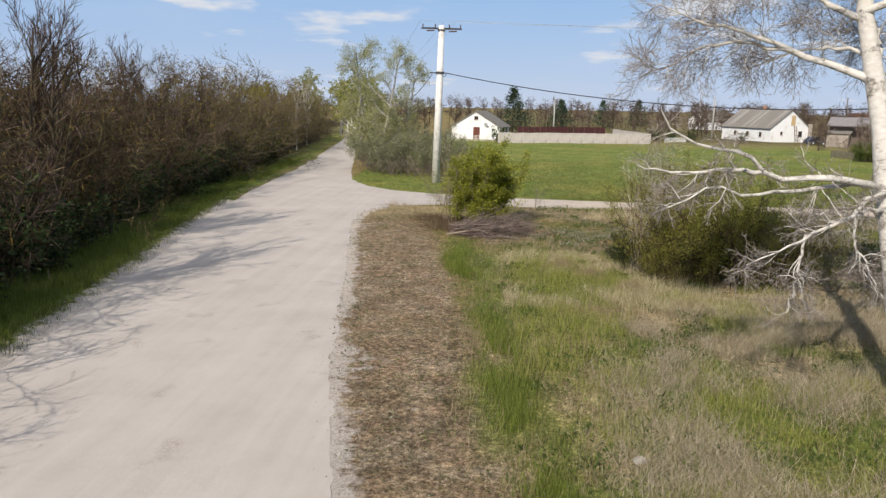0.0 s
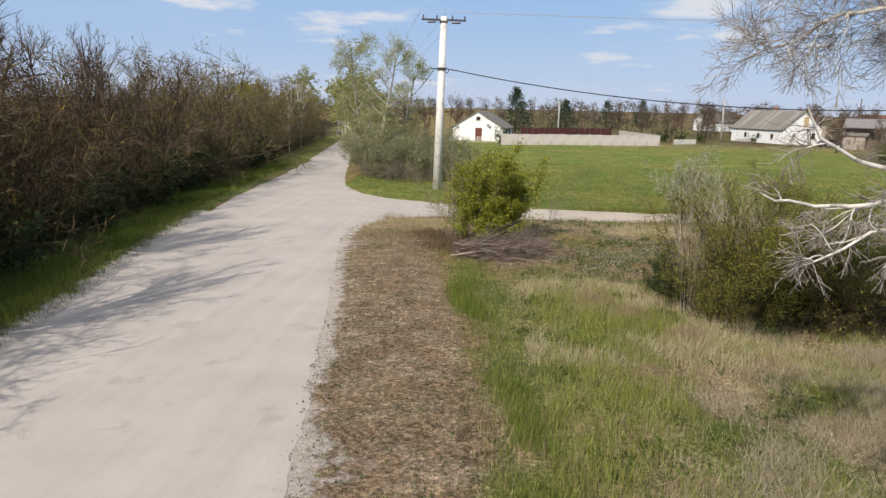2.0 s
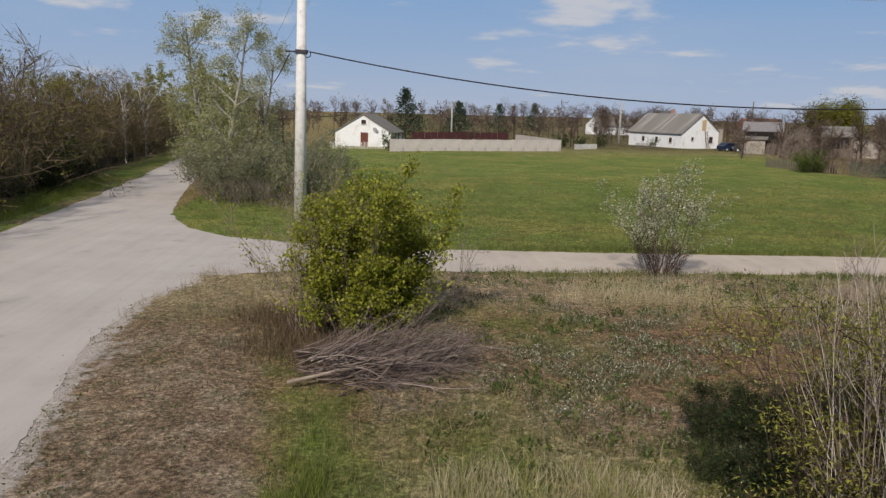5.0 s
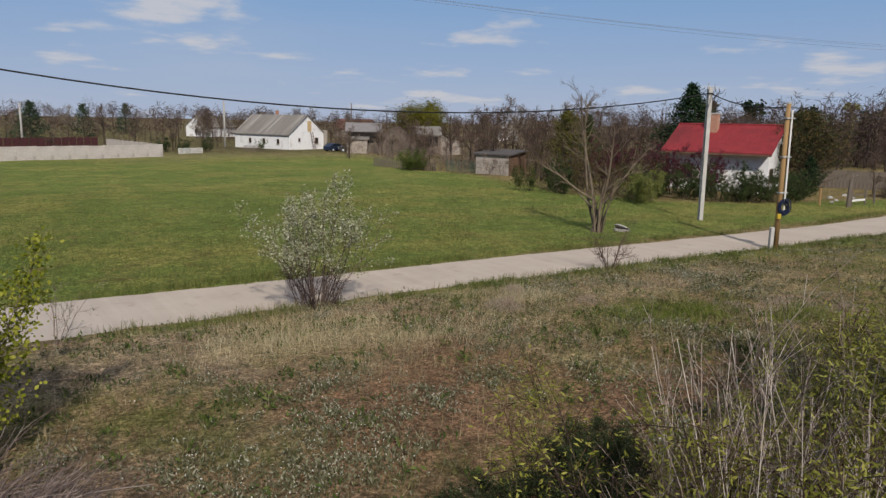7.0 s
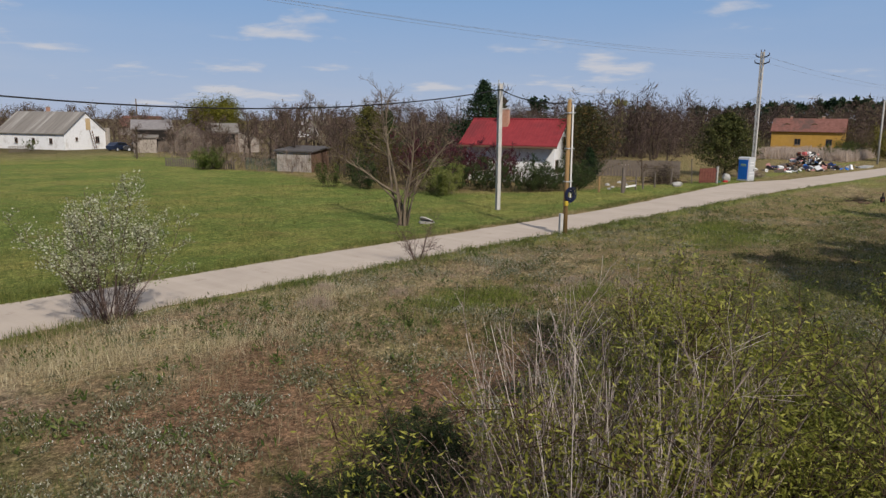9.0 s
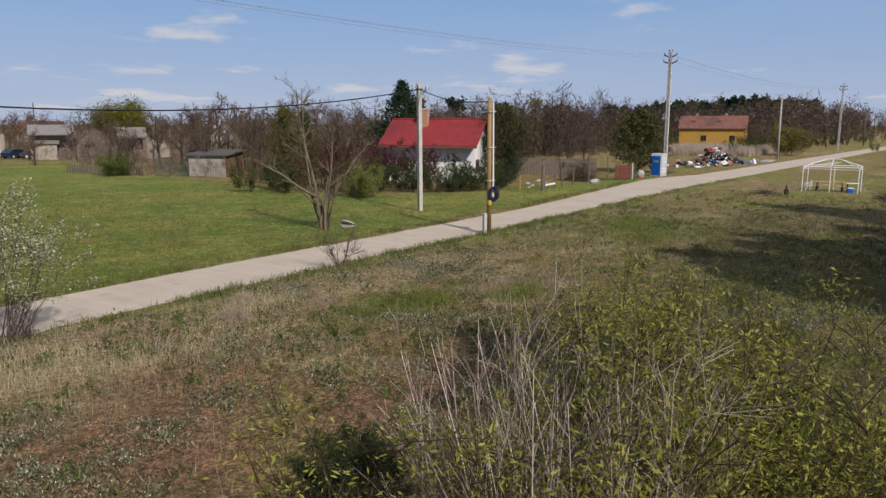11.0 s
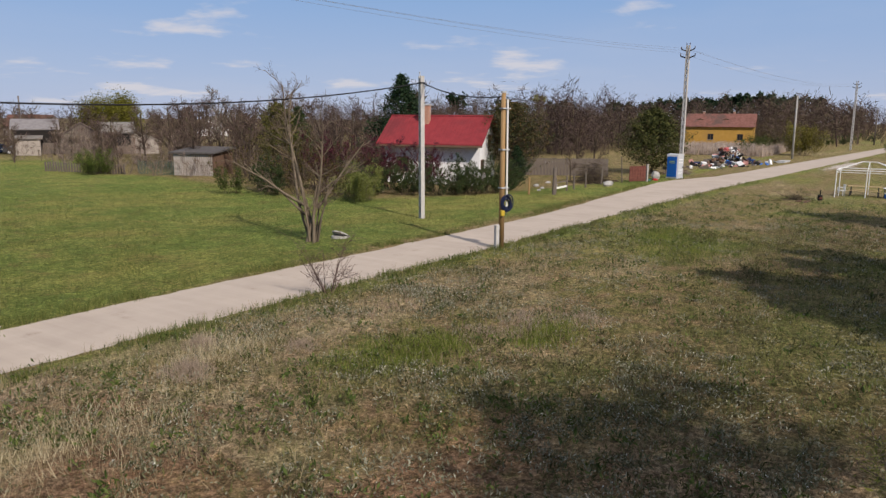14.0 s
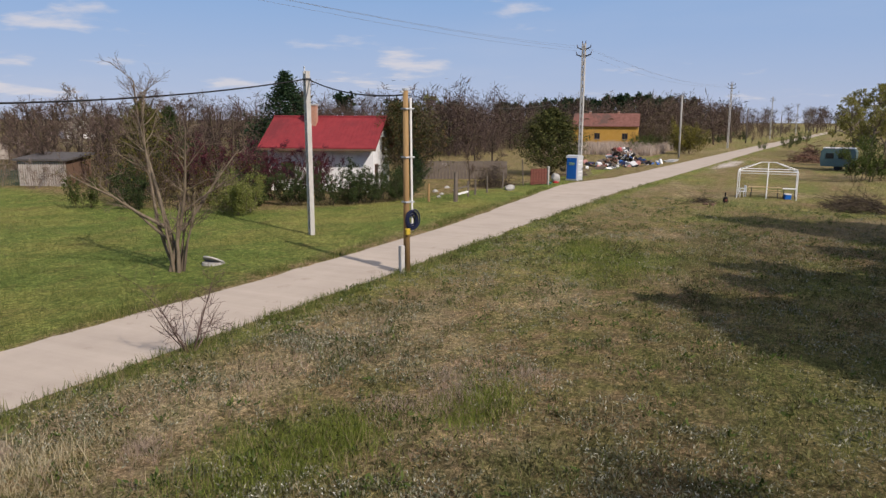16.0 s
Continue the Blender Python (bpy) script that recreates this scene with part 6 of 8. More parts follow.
for k, (x, y, s, i) in enumerate([(41.5, 62.5, 1.1, 3), (43, 60.5, 1.1, 3), (45.0, 58.6, 0.85, 0), (46.2, 56.4, 0.85, 1), (47.6, 54.6, 0.8, 0), (49.3, 53.0, 0.8, 1), (50.8, 52.6, 0.75, 0), (52.3, 52.2, 0.7, 1), (48.4, 57.4, 0.85, 0), (48.8, 54.0, 0.6, 0),
                                  (41.4, 66.0, 0.8, 1), (43.5, 66.0, 1.3, 3), (45.5, 71, 1.3, 3), (43.4, 58.2, 0.8, 1), (38.9, 67.0, 0.62, 2), (54.0, 52.6, 0.8, 1), (55.3, 53.6, 0.7, 0), (46, 68, 1.4, 3), (48, 66, 1.4, 3), (56.6, 54.2, 0.6, 1), (50.4, 54.4, 0.85, 1), (51.8, 54.0, 0.7, 0), (44.6, 61, 1.2, 3), (40.2, 64.0, 0.8, 1), (47.2, 69.5, 1.3, 3), (42.2, 70.5, 1.0, 3)]):
    darks.put(i, x, y, rng.uniform(0, 360), s)
g = bush("garden_shrub", "rounded pale olive-green shrub on the meadow's rim", 405, 2.2, 20, 0.9, 0.75, 0.016, 8, 0.36, 6, 0.16, 0.005, LEAF_LIME, 17000, 0.08, 0.6, BARK_GREY, TWIG_GREY, low=0.0, jitter=0.1)
place(g, 41.3, 56.9, 0, 1.0, copy=False)
plums = Kinds(bush("plum_shrub", "dark plum-red leaved shrub under the red roof", 420, 4.0, 13, 0.6, 0.55, 0.03, 8, 0.34, 7, 0.15, 0.007, LEAF_PLUM, 5200, 0.11, 0.6, BARK_BROWN, TWIG_PURPLE, group="plum shrubs"))
for x, y, s in ((47.0, 62.0, 0.92), (48.6, 60.0, 0.9), (45.6, 64.4, 0.98), (50.2, 58.4, 0.78), (46.4, 59.6, 0.78), (49.6, 57.0, 0.82)):
    plums.put(0, x, y, rng.uniform(0, 360), s)
c = conifer("spruce", "tall dark green spruce behind the red-roofed house", 430, 9.6, 10.5, NEEDLE, rows=30, per=13, spray=24, needle_s=0.36)
place(c, 63.6, 70.0, 0, 1.0, copy=False)
c = conifer("juniper", "broad juniper with rusty brown and dark green needles", 431, 5.9, 6.6, islands("rusty green needles", [(0, (0.022, 0.034, 0.012)), (0.5, (0.055, 0.062, 0.022)), (0.8, (0.10, 0.075, 0.028)), (1, (0.16, 0.095, 0.035))], 0.7), rows=26, per=16, spray=30, needle_s=0.2, full=0.9)
place(c, 60.7, 55.9, 0, 1.1, copy=False)
c = conifer("juniper", "dark green conical yew beside the gable", 432, 4.4, 2.8, NEEDLE, rows=22, per=12, spray=26, needle_s=0.18, full=0.6)
place(c, 58.6, 54.2, 0, 0.72, copy=False)
c = conifer("cypress", "dense dark olive cypress beside the portable toilet", 433, 6.4, 7.4, islands("olive green needles", [(0, (0.032, 0.044, 0.014)), (0.5, (0.068, 0.078, 0.024)), (1, (0.13, 0.13, 0.04))], 0.7), rows=26, per=17, spray=34, needle_s=0.28, full=0.6)
place(c, 79.4, 49.2, 0, 1.0, copy=False)
c = conifer("thuja", "tall olive green thuja in the back garden", 434, 6.6, 5.6, islands("yellow olive needles", [(0, (0.04, 0.045, 0.012)), (0.5, (0.095, 0.095, 0.024)), (1, (0.17, 0.155, 0.04))], 0.7), rows=22, per=13, spray=26, needle_s=0.24, full=0.8)
place(c, 54.0, 77.8, 0, 1.0, copy=False)
c = conifer("thuja", "green thuja in the back garden", 435, 6.2, 3.4, LEAF_DARK, rows=22, per=13, spray=26, needle_s=0.24, full=0.8)
place(c, 63.1, 84.0, 0, 1.05, copy=False)
spr = Kinds(conifer("spruce", "blue-green spruce behind the dark red fence", 436, 8.0, 9.0, islands("blue green needles", [(0, (0.02, 0.036, 0.02)), (0.6, (0.04, 0.062, 0.034)), (1, (0.075, 0.10, 0.055))], 0.6), rows=20, per=9, spray=14, needle_s=0.5))
for x, y, s in ((11.3, 152, 0.9), (1.6, 160, 1.2), (30, 230, 1.0), (46, 260, 1.1)):
    spr.put(0, x, y, rng.uniform(0, 360), s)

# bare garden trees beyond the meadow and round the yards
orchard = Kinds(*[tree("orchard_tree", lab, 450 + i, 5.6, 0.12, BARK_BROWN, TWIG_ROSE if i < 2 else TWIG_PALE, [None, LEAF_BUD, LEAF_BLOSSOM][i], [0, 250, 500][i], 0.07, n1=12, l1=0.45, n2=8, l2=0.2, n3=5, l3=0.1, angle=48, up=0.05, bole=0.22, twig=0.016, k2=3, group="garden trees")
                  for i, lab in enumerate(["bare spreading fruit tree", "budding fruit tree with grey branches", "fruit tree with pale blossom"])])
spots = [(44.5, 92, 0.7), (52, 104, 0.9), (58, 112, 1.0), (48, 116, 0.8), (66, 108, 1.1), (72, 98, 1.2), (64, 92, 1.3), (78, 110, 1.1), (70, 84, 1.25), (56, 96, 1.0), (86, 96, 1.3), (62, 122, 0.9), (80, 126, 1.2), (90, 116, 1.3), (60.5, 130, 0.75),
         (67, 82, 1.2), (76, 76, 1.2), (84, 84, 1.3), (73.5, 55.0, 0.85), (75.5, 54.0, 0.9), (66.0, 52.5, 0.55), (92, 74, 1.2), (100, 88, 1.3), (47, 74, 1.0), (50, 78, 0.9), (36, 146, 0.9), (30, 142, 0.9), (26, 150, 1.0), (40, 160, 1.1), (34, 156, 1.0),
         (-14, 128, 1.0), (-18, 134, 1.2), (-10, 146, 1.2), (-2, 152, 1.2), (10, 158, 1.2), (18, 156, 1.1), (24, 166, 1.3), (12, 134, 0.6), (-20, 122, 1.2), (-16, 116, 1.0), (58, 124, 0.9), (62, 118, 0.8), (68, 116, 0.9), (75, 112, 0.9), (66, 128, 1.0), (80, 118, 1.1), (54, 128, 0.7), (53, 92, 0.75), (56, 88, 0.8), (60, 100, 0.8), (64, 104, 0.9), (50, 98, 0.7), (70, 112, 0.8), (74, 104, 1.0), (58, 106, 0.7), (62, 84, 0.9), (68, 94, 1.0), (55, 116, 0.7), (77, 122, 0.9),
         (52, 87, 1.1), (55, 93, 1.25), (58, 97, 1.3), (61, 92, 1.3), (63, 99, 1.4), (49.5, 84.5, 0.9), (57, 86, 1.2), (60, 103, 1.3), (66, 105, 1.4), (65, 91, 1.3), (54, 99, 1.2), (69, 101, 1.4), (58, 81, 1.15), (72, 92, 1.4), (76, 100, 1.5), (62, 96, 1.2), (70, 106, 1.5), (75, 93, 1.4)]
for k, (x, y, s) in enumerate(spots):
    orchard.put(rng.choice((0, 0, 1, 1, 2)), x, y, rng.uniform(0, 360), s)
for x, y, s, i in ((-1.2, 118.5, 0.85, 2), (46, 146, 0.6, 2), (31, 139, 0.8, 0), (35, 141, 0.8, 1), (28.5, 142, 0.9, 0), (64, 78, 1.0, 0), (57, 76, 1.1, 1), (52, 72, 1.2, 0), (49, 71, 1.0, 1)):
    darks.put(i, x, y, rng.uniform(0, 360), s)
scrub = Kinds(*[bush("bare_shrub", lab, 462 + i, 2.8, 9, 0.6, 0.7, 0.022, 7, 0.36, 7, 0.2, 0.010, LEAF_BUD, 250, 0.07, wood=BARK_GREY, twigs=[TWIG_ROSE, TWIG_PALE][i], group="bare shrubs by the sheds")
                for i, lab in enumerate(["rosy grey leafless shrub in front of the sheds", "grey bare shrub on the fallow"])])
for k, (x, y, s) in enumerate([(52.5, 106, 0.9), (55.5, 111, 1.1), (58.5, 115, 1.3), (60.5, 110, 1.0), (50.5, 100, 0.8), (63.5, 114, 1.3), (47.5, 104, 0.6), (56.5, 120, 1.3), (46.2, 95, 0.8), (48.6, 92, 1.0), (61.8, 119, 1.5), (66.5, 112, 1.2), (52.0, 117, 0.8), (45.2, 89.0, 0.7), (50.0, 88, 1.1), (54.0, 92, 1.3), (57.0, 97, 1.3), (46.3, 81.6, 0.8), (47.2, 80.8, 0.7), (45.6, 85.0, 0.9), (44.4, 90.5, 0.9), (56.0, 117.5, 1.5), (60.0, 122.5, 1.6), (63.8, 121.5, 1.4), (54.0, 113, 1.2), (44.5, 99.5, 0.9), (51, 121, 1.2)]):
    scrub.put(k, x, y, rng.uniform(0, 360), s)
g = bush("spreading_juniper", "wide bright green juniper on the rim of the yards", 466, 2.3, 24, 1.0, 0.85, 0.02, 8, 0.36, 6, 0.16, 0.006, islands("bright juniper green", [(0, (0.045, 0.075, 0.016)), (0.5, (0.095, 0.135, 0.028)), (1, (0.17, 0.215, 0.05))], 0.6, 0.2), 15000, 0.10, 0.35, BARK_BROWN, TWIG_BROWN, low=0.0, jitter=0.12)
place(g, 43.8, 91.6, 0, 1.0, copy=False)
dome = tree("dome_tree", "round-crowned old tree in yellow-green leaf", 470, 7.2, 0.2, BARK_BROWN, TWIG_BROWN, islands("olive dome leaves", [(0, (0.085, 0.085, 0.014)), (1, (0.21, 0.20, 0.032))], 0.6, 0.3), 32000, 0.26, n1=9, l1=0.5, n2=8, l2=0.2, n3=4, l3=0.09, angle=60, up=0.05, bole=0.2, twig=0.012, jitter=0.75, stems_n=7, spread_r=1.6, lean=0.6)
place(dome, 84, 150, 0, 1.16, copy=False)

# woods all round, far off
fr = np.random.default_rng(77)


def wood_tree(seed, h, strands, wide, long, thin):
    """A leafless tree far off: trunk, boughs and a crown of fine strands."""
    r = np.random.default_rng(seed)
    P0, R0 = stems(r, 1, 0, h * 0.85, 0.12, h * 0.013, 4, 0.05, 0.03)
    P1, R1 = shoots(r, P0, R0, 11, 0.05, h * wide, 45, 3, 0.12, 0.12, h * 0.006)
    C = along(r, P1, strands, 0.1, h * 0.045)
    return joined([tubes(P0, R0, 4), tubes(P1, np.maximum(R1, 0.03), 3), leaves(r, C, h * long, thin, -0.4)])


models = [wood_tree(500 + i, 9.0, 145, 0.42 + 0.05 * (i % 3), 0.14, 0.085) for i in range(6)]
near_models = [wood_tree(520 + i, 9.0, 240, 0.42 + 0.05 * (i % 3), 0.11, 0.066) for i in range(6)]


def wood(name, label, places, mat, models):
    """A wood of many trees, with a glade before the yellow house."""
    bits = []
    for x, y, s in places:
        if 90 < x < 194 and 22 + 0.178 * x < y < 25.5 + 0.285 * x:
            continue
        V, F = models[fr.integers(0, 6)]
        a = fr.uniform(0, 2 * np.pi)
        c, q = math.cos(a) * s, math.sin(a) * s
        W = np.stack([V[:, 0] * c - V[:, 1] * q + x, V[:, 0] * q + V[:, 1] * c + y, V[:, 2] * s], 1)
        bits.append((W, F))
    V, F = joined(bits)
    return tagged(quads(name, V, F, mat), label, "woods", kind="stuff")


spots = []
for _ in range(250):
    spots.append((fr.uniform(98, 250), fr.uniform(72, 125), fr.uniform(0.95, 1.3)))
for _ in range(60):
    spots.append((fr.uniform(150, 400), fr.uniform(60, 115), fr.uniform(1.0, 1.45)))
for _ in range(150):
    x = fr.uniform(86, 230)
    spots.append((x, 74 - 0.05 * (x - 86) + fr.uniform(-3, 6), fr.uniform(0.22, 0.45)))
for _ in range(130):
    spots.append((fr.uniform(84, 150), fr.uniform(76, 92), fr.uniform(0.3, 0.55)))
for _ in range(60):
    spots.append((fr.uniform(60, 86), fr.uniform(74, 100), fr.uniform(0.3, 0.5)))
wood("bare_woods", "brown leafless woods behind the yards", spots, WOOD_NEAR, near_models)
spots = []
for _ in range(230):
    a, d = fr.uniform(14, 68), fr.uniform(168, 215)
    spots.append((d * math.sin(radians(a)), d * math.cos(radians(a)), fr.uniform(0.5, 0.9)))
for _ in range(240):
    a, d = fr.uniform(-16, 66), fr.uniform(165, 260)
    spots.append((d * math.sin(radians(a)), d * math.cos(radians(a)), fr.uniform(0.6, 0.95)))
for _ in range(150):
    a, d = fr.uniform(-50, 66), fr.uniform(260, 420)
    spots.append((d * math.sin(radians(a)), d * math.cos(radians(a)), fr.uniform(0.8, 1.2)))
wood("bare_woods", "brown belt of leafless trees on the horizon", spots, WOOD_HAZE, models)
spots = []
for _ in range(130):
    a, d = fr.uniform(66, 90), fr.uniform(300, 620)
    spots.append((d * math.sin(radians(a)), 34 + d * math.cos(radians(a)), fr.uniform(0.7, 1.1)))
for _ in range(170):
    x = fr.uniform(190, 430)
    y = 52 + 0.04 * (x - 190) + fr.uniform(-14, 26)
    spots.append((x, y, fr.uniform(0.9, 1.55)))
for _ in range(70):
    spots.append((fr.uniform(400, 560), fr.uniform(-20, 60), fr.uniform(1.0, 1.6)))
for _ in range(50):
    x = fr.uniform(180, 420)
    spots.append((x, 53 - 0.095 * x + fr.uniform(0, 12), fr.uniform(0.3, 0.6)))
for _ in range(190):
    x = fr.uniform(150, 420)
    spots.append((x, fr.uniform(46 - 0.05 * (x - 150), 22 + 0.178 * x if x < 194 else 70), fr.uniform(0.28, 0.55)))
for _ in range(70):
    spots.append((fr.uniform(196, 300), fr.uniform(62, 100), fr.uniform(0.7, 1.1)))
wood("bare_woods", "far grey woods along the track", spots, WOOD_HAZE, models)
# scrub and trees along the far track
spots = [(140, 49, 0.95, 2), (146, 51, 1.0, 2), (152, 48.5, 0.9, 2), (131, 50, 0.9, 2), (182, 45, 0.9, 2), (195, 44, 0.8, 2), (166.4, 31.3, 0.55, 2), (84.2, 21.2, 1.3, 2), (88, 19.6, 1.35, 2), (205, 42, 0.9, 0), (220, 41, 0.9, 2), (240, 38, 1, 0), (236, 62, 1.1, 2), (242, 66, 1.0, 0), (232, 68, 1.2, 2), (246, 60, 0.9, 0), (240, 74, 1.2, 2), (176, 26.8, 0.8, 2), (192, 25, 0.9, 2), (215, 22.5, 1.0, 2)]
for x, y, s, i in spots:
    darks.put(i, x, y, rng.uniform(0, 360), s)
g = bush("willow_shrub", "broad yellow-green shrub beside the far track", 484, 5.2, 18, 1.6, 0.7, 0.03, 8, 0.36, 6, 0.16, 0.01, LEAF_SPRING, 9000, 0.2, 0.6, BARK_GREY, TWIG_GREY, low=0.0, jitter=0.25)
place(g, 137, 42.6, 0, 1.0, copy=False)
g = bush("bare_shrub", "tall half-bare brown shrub before the yellow house", 485, 5.0, 14, 1.2, 0.6, 0.03, 8, 0.36, 7, 0.16, 0.02, LEAF_BUD, 1500, 0.16, 0.6, BARK_BROWN, TWIG_ROSE, low=0.0, jitter=0.2)
place(g, 150, 50.2, 0, 1.0, copy=False)
for x, y, s, i in ((160, 53.4, 1.35, 3), (162, 49.0, 1.3, 3), (164, 47.2, 1.5, 3), (158, 51.8, 0.9, 2)):
    darks.put(i, x, y, rng.uniform(0, 360), s)
ww = Kinds(tree("willow", "large willow in yellow-green leaf by the far track", 480, 9.5, 0.3, BARK_GREY, TWIG_GREY, islands("olive willow leaves", [(0, (0.16, 0.16, 0.045)), (1, (0.36, 0.34, 0.11))], 0.6, 0.3), 9000, 0.22, n1=16, l1=0.46, n2=8, l2=0.22, n3=5, l3=0.1, angle=52, up=0.02, bole=0.15, droop=0.12, twig=0.012, group="far willows"))
for x, y, s in ((131, 16.0, 1.0), (143, 17.2, 0.85), (153, 16.5, 1.0), (100, 14.5, 1.0), (108, 13.0, 1.05), (118, 13.5, 1.0), (132, 13, 1.0), (96, 10, 1.0), (150, 12, 1.0)):
    ww.put(0, x, y, rng.uniform(0, 360), s)
pines = Kinds(tree("pine", "dark round-crowned pine above the bare woods", 486, 11, 0.2, BARK_BROWN, NEEDLE, NEEDLE, 1200, 0.8, n1=14, l1=0.42, n2=5, l2=0.18, n3=3, l3=0.07, k2=3, angle=60, up=0.06, bole=0.2, twig=0.02, group="dark pines"))
for x, y, s in ((300, 83, 1.09), (304, 78, 1.13), (298, 74, 1.01), (310, 86, 1.09), (306, 71, 0.97), (312, 92, 1.09), (300, 108, 1.01), (304, 102, 1.01), (290, 112, 0.97), (318, 80, 1.09), (322, 74, 1.01), (230, 100, 0.84), (200, 112, 0.84), (150, 118, 0.88), (140, 124, 0.88), (262, 108, 0.92), (275, 112, 0.92), (250, 112, 0.88), (240, 84, 0.9), (246, 90, 0.98), (236, 92, 0.92), (252, 82, 0.95), (258, 88, 1.0), (268, 92, 1.0), (280, 96, 1.02), (226, 108, 0.86), (214, 104, 0.82), (190, 112, 0.8), (334, 70, 1.1), (342, 76, 1.1), (352, 66, 1.1), (172, 118, 0.84), (286, 84, 1.05)):
    pines.put(0, x, y, rng.uniform(0, 360), s * (1.22 if x > 280 else 1.1))
green_top = tree("budding_tree", "tall pale green budding tree in the woods", 488, 12.5, 0.2, BARK_GREY, TWIG_GREY, LEAF_POPLAR, 3500, 0.3, n1=14, l1=0.3, n2=8, l2=0.16, n3=4, l3=0.07, bole=0.35, twig=0.02)
place(green_top, 152, 98, 0, 1.0, copy=False)

# ---- things along the track ----
to = thing("portable_toilet", "blue and grey plastic portable toilet beside the track", "portable toilet", (74.55, 45.45, 0.03), -14)
part("body", boxes(((-0.55, -0.53, 0.14), (0.55, 0.55, 2.12)), bevel=0.03), PVC_GREY, to)
part("base", boxes(((-0.6, -0.6, 0), (0.6, 0.6, 0.14)), bevel=0.02), PVC_GREY, to)
bm = prism([(-0.6, 2.1), (0.6, 2.1), (0.52, 2.28), (0.2, 2.36), (-0.2, 2.36), (-0.52, 2.28)], -0.58, 0.6)
part("roof", bm, PVC_GREY, to)
f = part("side_panel", boxes(((-0.6, -0.5, 0.16), (-0.552, 0.5, 2.1)), bevel=0.01), BLUE_PLASTIC, to, "bright blue side panel")
d = part("door", boxes(((-0.5, -0.585, 0.16), (0.5, -0.535, 2.08)), bevel=0.012), PVC_GREY, to)
part("handle", boxes(((0.3, -0.62, 1.0), (0.4, -0.585, 1.15))), STEEL_DARK, d)
for zz in (0.5, 0.8, 1.5, 1.8):
    part("vent", boxes(((-0.35, -0.6, zz), (0.35, -0.586, zz + 0.05))), PVC_WHITE, d)
part("sticker", boxes(((-0.612, -0.3, 1.45), (-0.601, 0.25, 1.68))), plain("pale green label", (0.3, 0.45, 0.25)), to)
part("sticker", boxes(((-0.614, -0.28, 1.52), (-0.613, 0.2, 1.56))), BLUE_PLASTIC, to)

# frame of a garden tent with benches
gz = thing("gazebo_frame", "white tubular gazebo frame without its canopy", "gazebo", (64.3, 30.8, 0.02), -90)
W, D, H = 3.9, 3.0, 2.0
for i, x in enumerate((0, W / 2, W)):
    for yy in (0, D):
        part("leg", rods(((x, yy, 0), (x, yy, H), 0.036)), PVC_WHITE, gz)
for a, c in (((0, 0), (W, 0)), ((0, D), (W, D)), ((0, 0), (0, D)), ((W, 0), (W, D))):
    part("rail", rods(((*a, H), (*c, H), 0.036)), PVC_WHITE, gz)
    part("rail", rods(((*a, H - 0.16), (*c, H - 0.16), 0.02)), PVC_WHITE, gz)
for a in ((0, 0), (W, 0), (0, D), (W, D), (W / 2, 0), (W / 2, D)):
    part("rafter", rods(((*a, H), (W / 2 + (a[0] - W / 2) * 0.25, D / 2, 2.58), 0.03)), PVC_WHITE, gz)
part("ridge", rods(((W * 0.37, D / 2, 2.58), (W * 0.63, D / 2, 2.58), 0.03)), PVC_WHITE, gz)


def bench(name, label, cat, x, y, ln, wd, h, turn, mat):
    t = thing(name, label, cat, (x, y, 0.03), turn)
    for k in range(3):
        part("board", boxes(((-ln / 2, -wd / 2 + k * wd / 3 + 0.008, h - 0.03), (ln / 2, -wd / 2 + (k + 1) * wd / 3 - 0.008, h)), bevel=0.004), mat, t)
    for sx in (-0.42, 0.42):
        for sy in (-0.38, 0.38):
            part("leg", rods(((sx * ln, sy * wd, 0), (sx * ln * 0.95, sy * wd, h - 0.03), 0.025), sides=6), STEEL_DARK, t)
    return t


bench("beer_table", "long folding table with a yellow pine top", "table", 65.9, 29.0, 2.2, 0.55, 0.77, 90, WOOD_YELLOW)
bench("bench", "folding bench with a yellow pine seat", "bench", 65.2, 29.0, 2.2, 0.27, 0.48, 90, WOOD_YELLOW)
bench("bench", "folding bench with a yellow pine seat", "bench", 66.6, 29.0, 2.2, 0.27, 0.48, 90, WOOD_YELLOW)
bench("side_table", "white plastic side table", "table", 65.6, 27.35, 0.9, 0.7, 0.74, 90, PVC_WHITE)
bx = thing("cool_box", "blue and white plastic box under the table", "box", (65.1, 27.45, 0.03), 10)
part("body", boxes(((-0.28, -0.2, 0), (0.28, 0.2, 0.34)), bevel=0.02), BLUE_PLASTIC, bx)
part("lid", boxes(((-0.29, -0.21, 0.34), (0.29, 0.21, 0.4)), bevel=0.015), PVC_WHITE, bx)
ch = thing("garden_chair", "white plastic garden chair beside the table", "chair", (65.4, 30.5, 0.03), 200)
part("seat", boxes(((-0.24, -0.22, 0.4), (0.24, 0.24, 0.44)), bevel=0.015), PVC_WHITE, ch)
part("backrest", boxes(((-0.24, 0.2, 0.44), (0.24, 0.25, 0.86)), bevel=0.015), PVC_WHITE, ch)
for sx in (-0.22, 0.22):
    part("armrest", boxes(((sx - 0.025, -0.2, 0.62), (sx + 0.025, 0.22, 0.66)), bevel=0.008), PVC_WHITE, ch)
    for sy in (-0.19, 0.21):
        part("leg", rods(((sx, sy, 0), (sx * 0.95, sy * 0.95, 0.64 if sy < 0 else 0.42), 0.025), sides=6), PVC_WHITE, ch)
st = thing("garden_stove", "small black iron stove with a pipe on the grass", "stove", (60.1, 31.3, 0.03), 20)
st.scale = (0.78, 0.78, 0.74)
